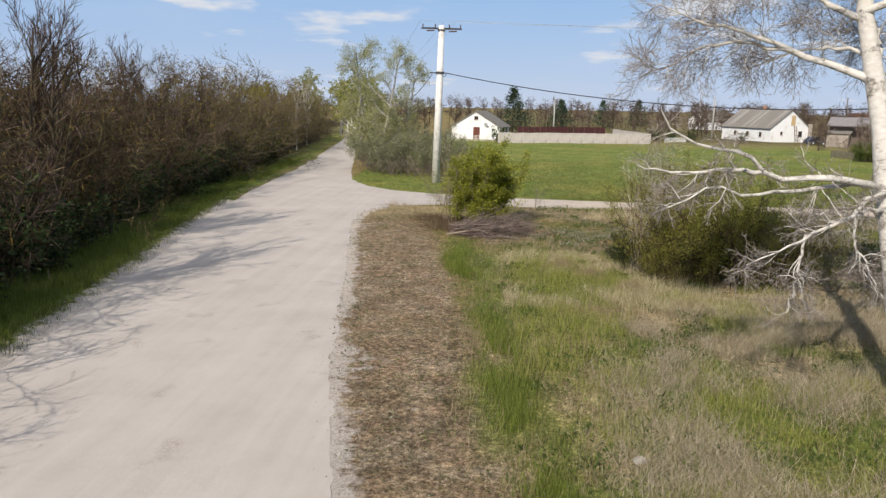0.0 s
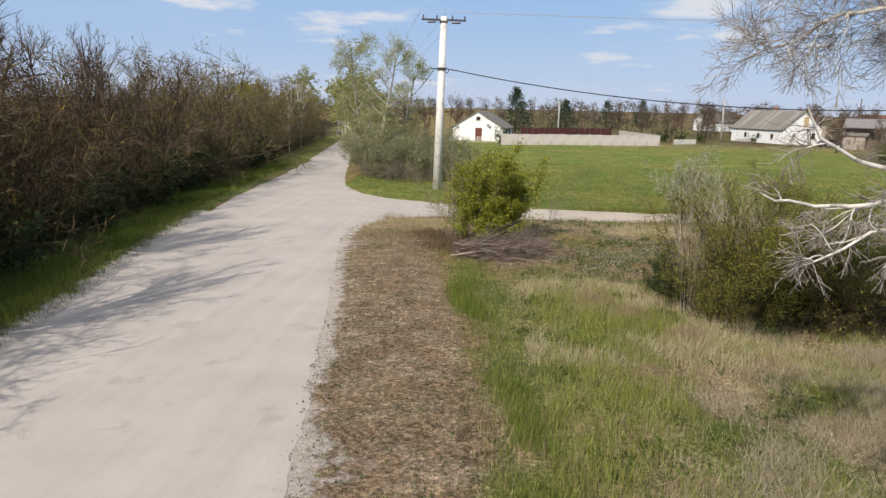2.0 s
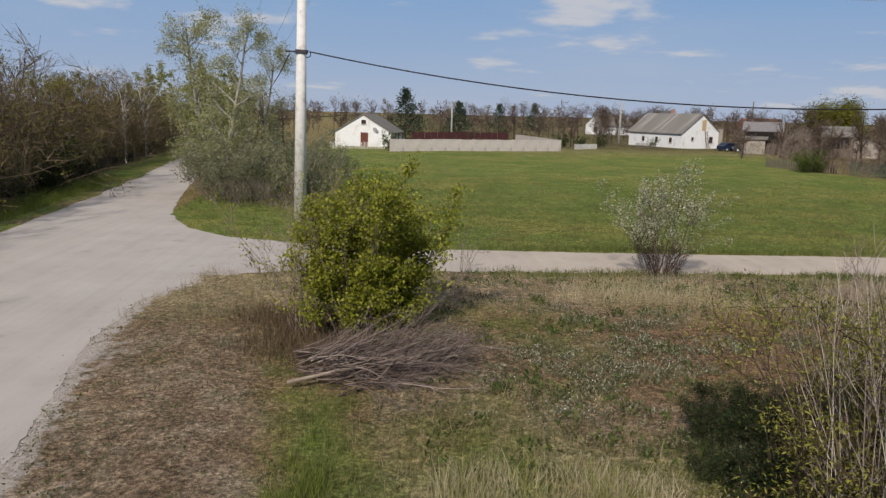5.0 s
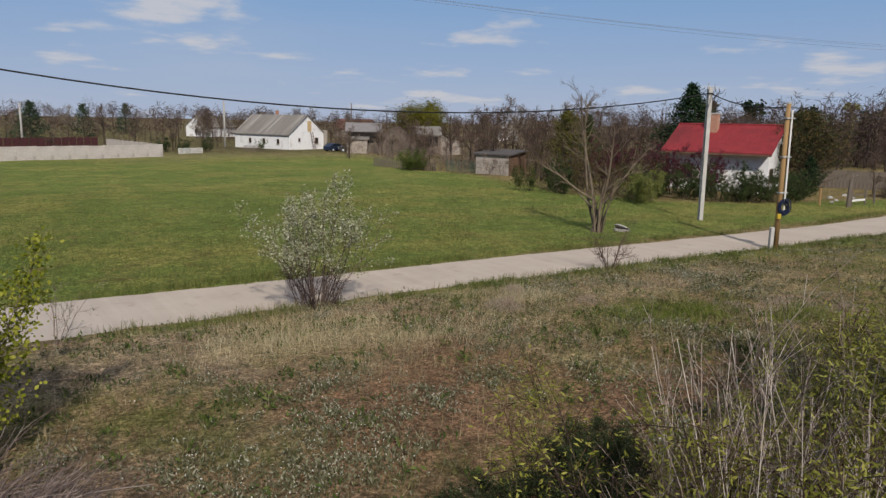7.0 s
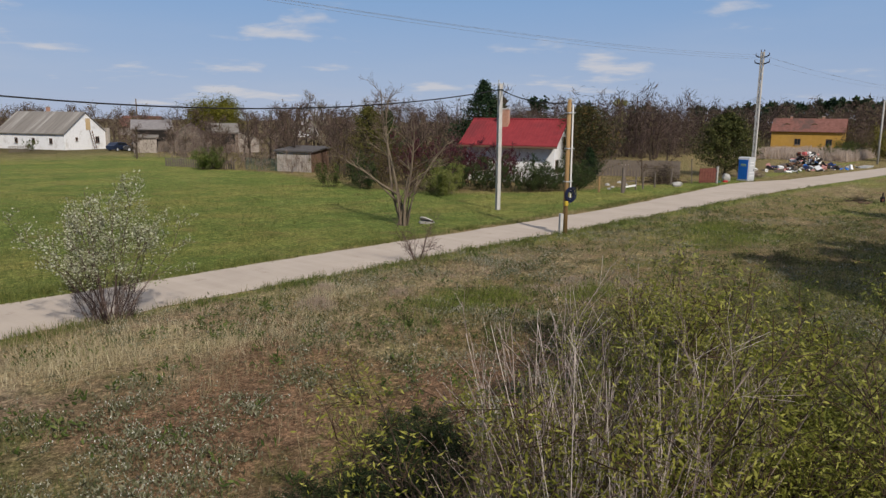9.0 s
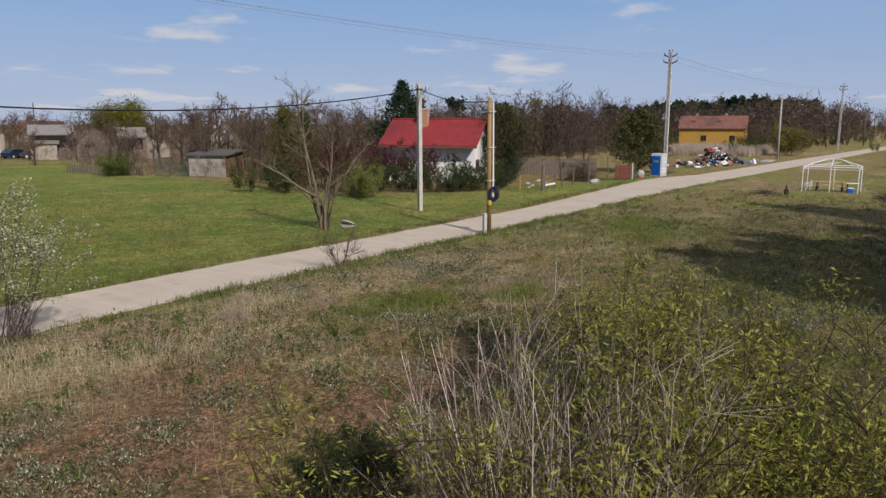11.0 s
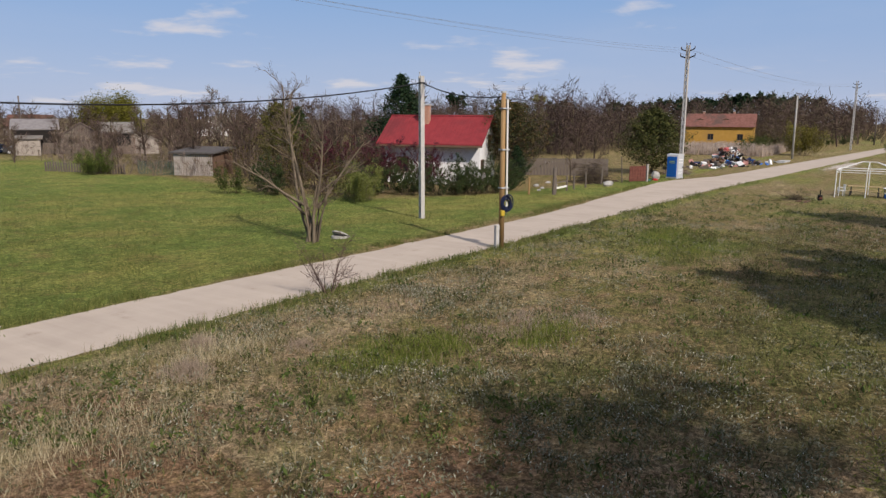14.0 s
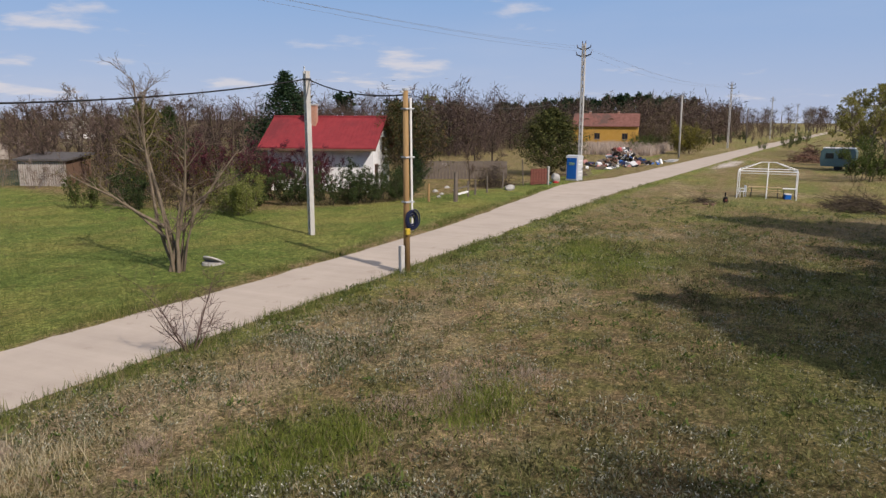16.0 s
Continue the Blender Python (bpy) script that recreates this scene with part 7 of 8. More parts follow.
part("body", rod(bmesh.new(), (0, 0, 0.15), (0, 0, 0.62), 0.22, 0.2, 14), IRON_BLACK, st)
part("pipe", rods(((0.05, 0, 0.6), (0.05, 0, 1.05), 0.06), sides=10), IRON_BLACK, st)
part("door", boxes(((-0.24, -0.1, 0.25), (-0.2, 0.1, 0.45))), RUST, st)
for k in range(3):
    part("leg", rods(((0.16 * math.cos(k * 2.1), 0.16 * math.sin(k * 2.1), 0), (0.16 * math.cos(k * 2.1), 0.16 * math.sin(k * 2.1), 0.18), 0.02), sides=6), IRON_BLACK, st)


def stone(name, label, x, y, s, mat, seed, flat=0.65, cat="stone", z=0.0):
    bm = bmesh.new()
    bmesh.ops.create_icosphere(bm, subdivisions=2, radius=s)
    for v in bm.verts:
        q = 1 + 0.35 * (noise.noise(v.co * (1.6 / s) + Vector((seed, 0, 0))))
        v.co = Vector((v.co.x * q, v.co.y * q, v.co.z * q * flat))
    ob = part(name, bm, mat, smooth=False)
    ob.location = (x, y, s * flat * 0.6 + z)
    return tagged(ob, label, cat)


# brown logs, modelled as rounded lumps in wood colour
for k, (x, y, s) in enumerate(((58.6, 32.4, 0.2), (58.9, 32.0, 0.16), (59.3, 31.9, 0.13), (58.3, 32.0, 0.14))):
    stone("fire_log", "short brown log lying near the stove", x, y, s, WOOD_BROWN, k * 3.1)
stone("boulder", "pale rounded boulder at the yard's edge", 62.6, 47.6, 0.42, CONCRETE_OLD, 2.0)
stone("boulder", "grey rock beside the gate", 64.0, 48.0, 0.35, CONCRETE_OLD, 5.0)
stone("pale_stone", "upright pale stone beside the portable toilet", 72.7, 46.7, 0.42, CONCRETE_OLD, 9.0, 1.2)
stone("pale_stone", "small pale stone lying in the grass", 2.38, 11.05, 0.13, CONCRETE, 12.0)



def car(label, x, y, turn, paint):
    """A parked car: body with cabin, panes, wheels and lamps."""
    t = thing("parked_car", label, "car", (x, y, 0), turn, "cars by the farmhouse")
    part("body", prism([(-2.05, 0.3), (2.05, 0.3), (2.1, 0.75), (1.9, 0.92), (1.05, 1.0), (0.5, 1.42), (-1.05, 1.45), (-1.75, 1.0), (-2.05, 0.9)], -0.8, 0.8), paint, t)
    for s in (-0.81, 0.79):
        for a, b in ((-1.0, -0.3), (-0.2, 0.55)):
            part("pane", boxes(((a, s, 1.02), (b, s + 0.02, 1.34))), GLASS_DARK, t)
        for xx in (-1.25, 1.3):
            w = part("wheel", rods(((xx, s - 0.02 if s < 0 else s - 0.12, 0.32), (xx, s + 0.14 if s < 0 else s + 0.04, 0.32), 0.32), sides=14), CABLE, t)
            part("rim", rods(((xx, s - 0.03 if s < 0 else s + 0.035, 0.32), (xx, s - 0.022 if s < 0 else s + 0.05, 0.32), 0.2), sides=12), PVC_GREY, w)
    for s in (-0.6, 0.6):
        part("headlight", boxes(((2.06, s - 0.15, 0.62), (2.12, s + 0.15, 0.76)), bevel=0.01), PVC_WHITE, t)
    return t


car("dark blue car parked beside the farmhouse", 57.3, 139.8, 20, plain("dark blue paint", (0.02, 0.03, 0.06), 0.3))
car("dark grey car parked by the sheds", 59.2, 137.6, 160, plain("dark grey paint", (0.05, 0.052, 0.055), 0.3))
# old caravan, heaps
cv = thing("caravan", "old silver and teal caravan half behind a bush", "caravan", (102.5, 21.9, 0), 78)
bm = prism([(-1.7, 0.5), (1.7, 0.5), (1.8, 1.2), (1.75, 2.2), (1.5, 2.55), (-1.5, 2.55), (-1.75, 2.2), (-1.8, 1.2)], -1.0, 1.0)
part("body", bm, plain("teal sheet", (0.10, 0.17, 0.18), 0.4), cv)
part("roof", boxes(((-1.6, -1.02, 2.5), (1.6, 1.02, 2.62)), bevel=0.04), PVC_WHITE, cv)
for xx in (-0.9, 0.4):
    part("window", boxes(((xx, -1.03, 1.4), (xx + 0.85, -0.99, 2.0)), bevel=0.01), GLASS_DARK, cv)
    part("window", boxes(((xx, 0.99, 1.4), (xx + 0.85, 1.03, 2.0)), bevel=0.01), GLASS_DARK, cv)
for yy in (-0.8, 0.8):
    part("wheel", rods(((0, yy - 0.1, 0.33), (0, yy + 0.1, 0.33), 0.33), sides=16), CABLE, cv)


def heap(name, label, x, y, lx, ly, h, count, mat, seed, thick=0.025, turn=0):
    t = thing(name, label, "brush heap", (x, y, 0), turn)
    r = np.random.default_rng(seed)
    a = r.uniform(-1, 1, (count, 2))
    z = h * np.clip(1 - (a ** 2).sum(1), 0, 1) * r.uniform(0.2, 1.0, count)
    base = np.stack([a[:, 0] * lx / 2, a[:, 1] * ly / 2, z + 0.04], 1)
    d = np.stack([r.normal(size=count), r.normal(size=count) * 0.6, r.normal(size=count) * 0.16], 1)
    d = d / np.linalg.norm(d, axis=1, keepdims=True)
    P, R = run(r, base, d, r.uniform(0.8, 1.9, count), r.uniform(0.3, 1, count) * thick, 4, 0.12, -0.04)
    P[..., 2] = np.maximum(P[..., 2], 0.03)
    P2, R2 = shoots(r, P, R, 3, 0.2, 0.6, 35, 2, 0.1, 0, thick * 0.4)
    V, F = joined([tubes(P, R, 4), tubes(P2, R2, 3)])
    tagged(quads("branchwork", V, F, mat, t), kind="stuff")
    return t


heap("brushwood_heap", "tall heap of reddish cut branches by the far track", 120.5, 24.4, 7, 4, 2.6, 420, surface("red brown sticks", (0.14, 0.075, 0.05), (0.24, 0.14, 0.1), 6), 21, 0.05)
heap("brushwood_heap", "low wide heap of brown cut branches", 60.9, 23.4, 5.2, 3.4, 0.85, 520, BARK_BROWN, 22)
heap("firewood_pile", "small pile of dark sticks beside the fire pot", 60.2, 32.8, 1.3, 1.0, 0.35, 90, BARK_BROWN, 26)
heap("brushwood_heap", "pale heap of dry sticks beside the toilet", 80.0, 46.6, 3.2, 2.2, 1.0, 220, TWIG_PALE, 23)
heap("brushwood_heap", "dry cut twigs on the meadow's rim", 94.5, 14.0, 4, 3, 1.2, 160, TWIG_PALE, 24)

heap("brushwood_heap", "dark mound of old brushwood behind the rusty gate", 65.2, 50.0, 3.2, 2.4, 2.0, 520, BARK_BROWN, 25)

# rubbish heap
rb = thing("rubbish_heap", "heap of household rubbish, panels and boxes by the track", "rubbish heap", (101, 46.3, 0), -6)
r2 = random.Random(9)
WOODS = [PVC_GREY, IRON_BLACK, WOOD_BROWN, WOOD_GREY, IRON_BLACK, RUST, BLUE_PLASTIC, IRON_BLACK, PVC_WHITE, WOOD_BROWN, plain("pink board", (0.5, 0.25, 0.22)), plain("dark blue cloth", (0.02, 0.03, 0.09)), PVC_WHITE]
for k in range(210):
    px_, py_ = r2.gauss(0, 4.4), r2.gauss(0, 1.5)
    hh = max(0.0, 2.7 * math.exp(-(px_ / 3.2) ** 2 - (py_ / 1.4) ** 2)) * r2.uniform(0.3, 1)
    sx, sy, sz = r2.uniform(0.2, 1.2), r2.uniform(0.15, 0.65), r2.choice((0.04, 0.08, 0.2, 0.4))
    bm = bmesh.new()
    box(bm, (-sx / 2, -sy / 2, 0), (sx / 2, sy / 2, sz), pose(px_, py_, hh + 0.05, r2.uniform(-35, 35), r2.uniform(-35, 35), r2.uniform(0, 360)), 0.012)
    part("scrap", bm, r2.choice(WOODS), rb)
for lo, hi in (((-1.2, -0.8, 0), (-1.1, -0.7, 1.9)), ((1.1, -0.8, 0), (1.2, -0.7, 1.8)), ((-1.2, -0.69, 1.8), (1.2, -0.6, 1.95)), ((-1.2, 0.7, 0), (-1.1, 0.8, 1.9)), ((1.1, 0.7, 0), (1.2, 0.8, 1.8)), ((-0.2, -0.8, 0), (0.15, -0.7, 1.8)), ((0.6, -0.86, 0.4), (1.1, -0.81, 1.4))):
    part("window_frame", boxes((lo, hi)), PVC_WHITE, rb)
part("roll", rods(((-1.4, 0, 2.05), (1.2, 0.1, 2.0), 0.22), sides=10), plain("red striped cloth", (0.5, 0.12, 0.12)), rb, "rolled red and white cloth")
part("cloth", rods(((-0.6, -0.3, 2.15), (0.9, -0.3, 2.1), 0.15), sides=8), PVC_WHITE, rb)
for k in range(4):
    a = k * 1.3
    bm = bmesh.new()
    rod(bm, (4.2 + 0.7 * k, -0.6 + 0.3 * math.sin(a), 0.05), (4.25 + 0.7 * k, -0.55 + 0.3 * math.sin(a), 0.3), 0.3, sides=14)
    part("tyre", bm, CABLE if k % 2 else PVC_WHITE, rb)
sl = thing("sheet_pile", "grey sheets lying flat beside the thin pole", "sheet pile", (112, 41.6, 0.02), -4)
for k in range(5):
    part("sheet", boxes(((-1.8 + 0.25 * k, -0.6, 0.05 * k), (1.4 + 0.2 * k, 0.5, 0.05 * k + 0.04))), PVC_GREY if k % 2 else CONCRETE, sl)

# yard entrance
def post(name, label, x, y, h, r, mat, lean=0.0, cat="post"):
    t = rod(bmesh.new(), (0, 0, -0.1), (lean, 0, h), r, r * 0.85, 9)
    ob = part(name, t, mat)
    ob.location = (x, y, 0.02)
    return tagged(ob, label, cat)


post("gate_post", "thick grey wooden gate post with a loose top", 53.2, 48.2, 2.0, 0.15, WOOD_GREY, 0.06)
post("short_post", "short honey-coloured wooden post", 52.3, 49.8, 1.25, 0.09, WOOD_POLE)
post("short_post", "weathered fence post by the yard", 60.2, 48.6, 1.3, 0.07, WOOD_GREY)
post("short_post", "leaning grey fence post by the yard", 63.4, 48.5, 1.5, 0.07, WOOD_GREY, 0.2)
post("short_post", "leaning pale stake beside the red gate", 66.6, 47.8, 2.3, 0.05, WOOD_GREY, -0.35)
rl = thing("rail_fence", "low white rail fence before the yard", "fence", (54.2, 48.6, 0), 2)
for xx in (0.2, 2.4, 3.9):
    part("post", boxes(((xx - 0.06, -0.06, -0.05), (xx + 0.06, 0.06, 1.15)), bevel=0.01), WOOD_GREY, rl)
part("rail", boxes(((0.26, -0.04, 0.32), (2.34, 0.04, 0.46))), PVC_WHITE, rl)
part("rail", boxes(((0.26, -0.04, 0.75), (2.34, 0.04, 0.83))), WOOD_GREY, rl)
gt = thing("yard_gate", "rust-red sheet gate panel leaning open", "gate", (67.2, 47.4, 0), -30)
for k in range(6):
    part("board", boxes(((0.05 + k * 0.32, -0.02, 0.1), (0.34 + k * 0.32, 0.02, 1.45))), RUST, gt)
part("rail", boxes(((0, -0.06, 0.3), (2.0, -0.022, 0.42))), RUST, gt)
part("rail", boxes(((0, -0.06, 1.1), (2.0, -0.022, 1.22))), RUST, gt)
part("post", boxes(((2.02, -0.08, -0.05), (2.18, 0.08, 1.6))), CONCRETE_OLD, gt)
for name, lab, x, y, m_ in (("bag", "green plastic bag on the ground", 69.8, 46.5, GREEN_PAINT), ("bag", "red plastic bag on the ground", 71.0, 46.2, RED_PAINT), ("bag", "dark bag by the gate", 70.4, 46.6, IRON_BLACK)):
    stone(name, lab, x, y, 0.28, m_, x, 0.5, "bag")
for x, y, s in ((57.0, 51.0, 0.22), (58.4, 52.2, 0.3), (60, 51.2, 0.25), (61.5, 52.6, 0.3), (55.2, 50.4, 0.2)):
    stone("rubble", "pale lump of rubble in the yard", x, y, s * 0.8, CONCRETE_OLD, x)
sh = thing("plastic_sheet", "white sheet lying in the back yard", "sheet", (90, 66, 0.02), 20)
part("sheet", boxes(((-1.5, -0.5, 0), (1.5, 0.5, 0.12)), bevel=0.04), PVC_WHITE, sh)

wl_ = thing("well_cover", "round weathered concrete well cover in the grass", "well cover", (29.05, 47.75, 0.03), 0)
part("ring", rod(bmesh.new(), (0, 0, 0), (0, 0, 0.10), 0.42, 0.4, 24), CONCRETE_OLD, wl_)
part("lid", rod(bmesh.new(), (0.05, 0, 0.10), (0.08, 0, 0.15), 0.44, 0.43, 24), CONCRETE_OLD, wl_)
sg = thing("board_sign", "small cream board on posts at the road's end", "sign", (-27.2, 121, 0), -10)
part("board", boxes(((-0.65, -0.03, 0.45), (0.65, 0.03, 1.45)), bevel=0.01), plain("cream board", (0.62, 0.56, 0.45)), sg)
for s in (-0.5, 0.5):
    part("post", boxes(((s - 0.04, 0.03, -0.1), (s + 0.04, 0.1, 1.5))), WOOD_GREY, sg)
for k in range(2):
    part("strip", boxes(((-0.15 + k * 0.3, -0.036, 0.5), (0.0 + k * 0.3, -0.031, 1.4))), RUST, sg)

LEAF_WEED = islands("rank weed leaves", [(0, (0.04, 0.062, 0.016)), (0.6, (0.08, 0.115, 0.028)), (1, (0.14, 0.175, 0.05))], 0.6, 0.2)

# ---- small plants on the ground ----
gr = np.random.default_rng(2024)


def scatter(count, x0, x1, y0, y1, weight, near=(3, 22), fall=26.0):
    """Places within a stretch of the plan, by a weight from nought to one, thinning out with distance."""
    x, y = gr.uniform(x0, x1, count), gr.uniform(y0, y1, count)
    d = np.hypot(np.maximum(0, np.abs(x - near[0]) - 8), np.maximum(0, np.abs(y - near[1]) - 14))
    keep = (gr.random(count) < weight(x, y) * np.exp(-d / fall)) & (road_depth(x, y) < -0.02)
    return x[keep], y[keep]


def blades(name, label, x, y, h, w, mat, tuft=1, radius=0.05, lean=0.5, category="grass"):
    """Grass: a few bent blades at each place."""
    x, y, h = np.repeat(x, tuft), np.repeat(y, tuft), np.repeat(h, tuft)
    N = len(x)
    x = x + gr.normal(size=N) * radius
    y = y + gr.normal(size=N) * radius
    h = h * gr.uniform(0.55, 1.2, N)
    z = lift(x, y) - 0.01
    a = gr.uniform(0, 2 * np.pi, N)
    k = gr.uniform(0.1, 1, N) * lean * h
    b = gr.uniform(0, 2 * np.pi, N)
    ww_ = w * gr.uniform(0.6, 1.3, N)
    c, s = np.cos(a) * ww_ / 2, np.sin(a) * ww_ / 2
    t = np.stack([x + k * np.cos(b), y + k * np.sin(b), z + h], 1)
    V = np.stack([np.stack([x - c, y - s, z], 1), np.stack([x + c, y + s, z], 1), t + np.stack([c * 0.25, s * 0.25, 0 * c], 1), t - np.stack([c * 0.25, s * 0.25, 0 * c], 1)], 1)
    ob = quads(name, V.reshape(-1, 3), np.arange(4 * N).reshape(N, 4), mat)
    return tagged(ob, label, category, kind="stuff")


def w_green(x, y):
    q = zones(x, y)
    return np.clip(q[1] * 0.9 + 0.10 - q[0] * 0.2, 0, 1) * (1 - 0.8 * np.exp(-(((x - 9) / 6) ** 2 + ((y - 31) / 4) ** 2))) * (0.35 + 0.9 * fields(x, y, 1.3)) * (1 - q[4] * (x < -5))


def w_dry(x, y):
    q = zones(x, y)
    return np.clip(q[2] + 0.35 * (fields(x, y, 2.2) > 0.52) - 0.5 * q[0], 0, 1) * (1 - 0.6 * q[1]) * (1 - q[4] * (x < -5)) * (y < 44)


def w_weed(x, y):
    q = zones(x, y)
    return np.clip(step(fields(x + 9, y + 5, 1.0), 0.38, 0.62) * (0.4 + 0.7 * (x > 3)) - 0.3 * q[2], 0, 1) * (y < 41.5) * (x > left_x(y))


x, y = scatter(150000, -17, 60, 6, 44, w_green)
blades("green_grass", "tufts of fresh green grass on the waste ground", x, y, 0.10 + 0.22 * fields(x, y, 1.7), 0.012, BLADE_GREEN, 4, 0.06, 0.6)
x, y = scatter(90000, -13, 60, 6, 43, w_dry)
blades("dry_grass", "pale dry straw grass in tufts", x, y, 0.12 + 0.38 * fields(x, y, 1.9) ** 1.5, 0.010, BLADE_DRY, 4, 0.06, 0.7)
x, y = scatter(60000, -14, 75, 44, 78, lambda x, y: w_green(x, y) * 0.9, (10, 40), 22)
blades("meadow_grass", "green grass of the meadow", x, y, 0.10 + 0.16 * fields(x, y, 2.5), 0.016, BLADE_FIELD, 3, 0.08, 0.5)
# rank grass along the track's edges
x, y = gr.uniform(3, 75, 90000), gr.uniform(36, 60, 90000)
d_ = road_depth(x, y)
sel = (d_ < -0.03) & (d_ > -0.35 - 0.9 * fields(x, y, 2.0)) & (gr.random(90000) < (0.15 + 0.85 * step(fields(x + 8, y, 1.8), 0.36, 0.6)) * np.exp(-np.maximum(0, x - 25) / 30))
x, y = x[sel], y[sel]
blades("track_grass", "rank green grass along the edges of the track", x, y, 0.12 + 0.20 * fields(x, y, 1.4), 0.018, BLADE_FIELD, 5, 0.09, 0.6)
x, y = scatter(30000, 11, 34, 30, 40.5, lambda x, y: np.clip(np.exp(-(((x - 19.5) / 4.5) ** 2 + ((y - 38.2) / 1.2) ** 2)) + np.exp(-(((x - 20.8) / 2.0) ** 2 + ((y - 33.9) / 1.1) ** 2)) + 0.6 * np.exp(-(((x - 27) / 4.0) ** 2 + ((y - 37.3) / 1.0) ** 2)), 0, 1) * step(fields(x + 4, y, 0.9), 0.4, 0.6))
blades("rosy_grass", "short rosy dry grass in thin patches", x, y, 0.08 + 0.16 * fields(x, y, 1.1), 0.010, islands("rosy straw blades", [(0, (0.22, 0.15, 0.115)), (1, (0.45, 0.345, 0.27))], 0.8, 0.2), 3, 0.05, 0.8)
# a lush ridge beside the bare verge, the thicket's foot and the matted dry grass under the birch
BLADE_LUSH = islands("lush green blades", [(0, (0.09, 0.125, 0.022)), (0.5, (0.165, 0.205, 0.038)), (1, (0.28, 0.31, 0.085))], 0.55, 0.35)
y = gr.uniform(7, 30, 11000)
x = np.interp(y, [7, 10, 12, 15.6, 19, 25.4, 30], [1.15, 0.95, 0.6, 0.15, -0.3, -1.5, -1.6]) + gr.normal(size=11000) * 0.26 + 0.5 * (fields(y, 0 * y, 2.5) - 0.5)
sel = gr.random(11000) < 0.04 + 0.9 * step(fields(x, y, 1.6), 0.46, 0.66)
x, y = x[sel], y[sel]
blades("ridge_grass", "strip of lush green grass beside the bare verge", x, y, 0.10 + 0.24 * fields(x, y, 0.9), 0.011, BLADE_LUSH, 3, 0.05, 0.7)
y = 9 + 62 * gr.random(22000) ** 1.6
x = left_x(y) - 0.35 - gr.gamma(2.4, 0.62, 22000)
sel = gr.random(22000) < 0.3 + 0.9 * step(fields(x, y, 1.5), 0.3, 0.55)
x, y = x[sel], y[sel]
blades("foot_grass", "lush green grass along the thicket's foot", x, y, 0.14 + 0.26 * fields(x, y, 1.3), 0.015, BLADE_LUSH, 3, 0.08, 0.7)
BLADE_MAT = islands("grey matted straw", [(0, (0.21, 0.175, 0.12)), (0.5, (0.36, 0.305, 0.215)), (1, (0.56, 0.49, 0.37))], 0.85, 0.25)
x, y = gr.uniform(1.5, 12, 60000), gr.uniform(7.5, 22, 60000)
sel = gr.random(60000) < step(fields(x - 13, y + 44, 2.4), 0.42, 0.62) * step(x - 0.1 * y, 0.2, 2.0) * 0.6
x, y = x[sel], y[sel]
blades("matted_grass", "matted grey dry grass under the birch", x, y, 0.16 + 0.26 * fields(x, y, 1.2), 0.008, BLADE_MAT, 4, 0.09, 1.7)
BLADE_PALE = islands("bleached straw blades", [(0, (0.32, 0.27, 0.165)), (0.5, (0.48, 0.415, 0.265)), (1, (0.66, 0.59, 0.41))], 0.8, 0.3)
x, y = gr.uniform(0.4, 9, 30000), gr.uniform(8, 27.5, 30000)
sel = gr.random(30000) < step(fields(x + 63, y + 14, 2.0), 0.42, 0.60) * step(x - 0.05 * (20 - y), -0.6, 1.2)
x, y = x[sel], y[sel]
blades("yellow_green_grass", "yellow-green spring grass among the dry tufts", x, y, 0.12 + 0.24 * fields(x, y, 1.1), 0.010, islands("yellow green blades", [(0, (0.14, 0.165, 0.034)), (0.5, (0.26, 0.28, 0.066)), (1, (0.42, 0.43, 0.14))], 0.6, 0.35), 3, 0.07, 0.8)
x, y = gr.uniform(0.2, 7, 26000), gr.uniform(20, 27.5, 26000)
sel = gr.random(26000) < step(fields(x + 23, y + 4, 1.8), 0.48, 0.68) * 0.4
x, y = x[sel], y[sel]
blades("pale_grass", "tall pale dry grass in front of the thicket", x, y, 0.16 + 0.30 * fields(x, y, 1.2), 0.009, BLADE_PALE, 3, 0.06, 1.0)
x, y = scatter(44000, -10, 60, 6, 41.5, lambda x, y: w_weed(x, y) * (1 - 0.7 * np.exp(-(((x - 9) / 7) ** 2 + ((y - 33) / 4.5) ** 2))))
V, F = leaves(gr, np.stack([np.repeat(x, 6) + gr.normal(size=6 * len(x)) * 0.06, np.repeat(y, 6) + gr.normal(size=6 * len(x)) * 0.06, np.repeat(lift(x, y), 6) + gr.uniform(0.005, 0.08, 6 * len(x))], 1), 0.055, 0.5, -0.4)
tagged(quads("low_weeds", V, F, WEED_GREY), "low grey-green weeds hugging the soil", "weeds", kind="stuff")
# hoary white-flowering weeds, in clumps
x, y = scatter(38000, 1, 62, 14, 41.3, lambda x, y: (0.03 + step(fields(x + 9, y + 5, 1.5), 0.52, 0.66)) * np.clip(0.12 + 0.6 * step(field(x, y, 7.0), 0.4, 0.65) + 0.7 * np.exp(-(((x - 9) / 8) ** 2 + ((y - 32) / 5) ** 2)), 0, 1) * (1 - 0.5 * zones(x, y)[1]) * (1 + 2.0 * np.exp(-((y - near_y(x) + 2.8) / 1.3) ** 2) * step(x, 16, 22) * step(44 - x, 0, 8)) * (0.1 + 0.9 * np.maximum(step(y, 27, 30), step(x, 7, 10))), fall=34)
m_ = len(x)
r_ = gr.uniform(0.06, 0.26, m_)
q_ = 22
cx, cy = np.repeat(x, q_) + gr.normal(size=m_ * q_) * np.repeat(r_, q_), np.repeat(y, q_) + gr.normal(size=m_ * q_) * np.repeat(r_, q_)
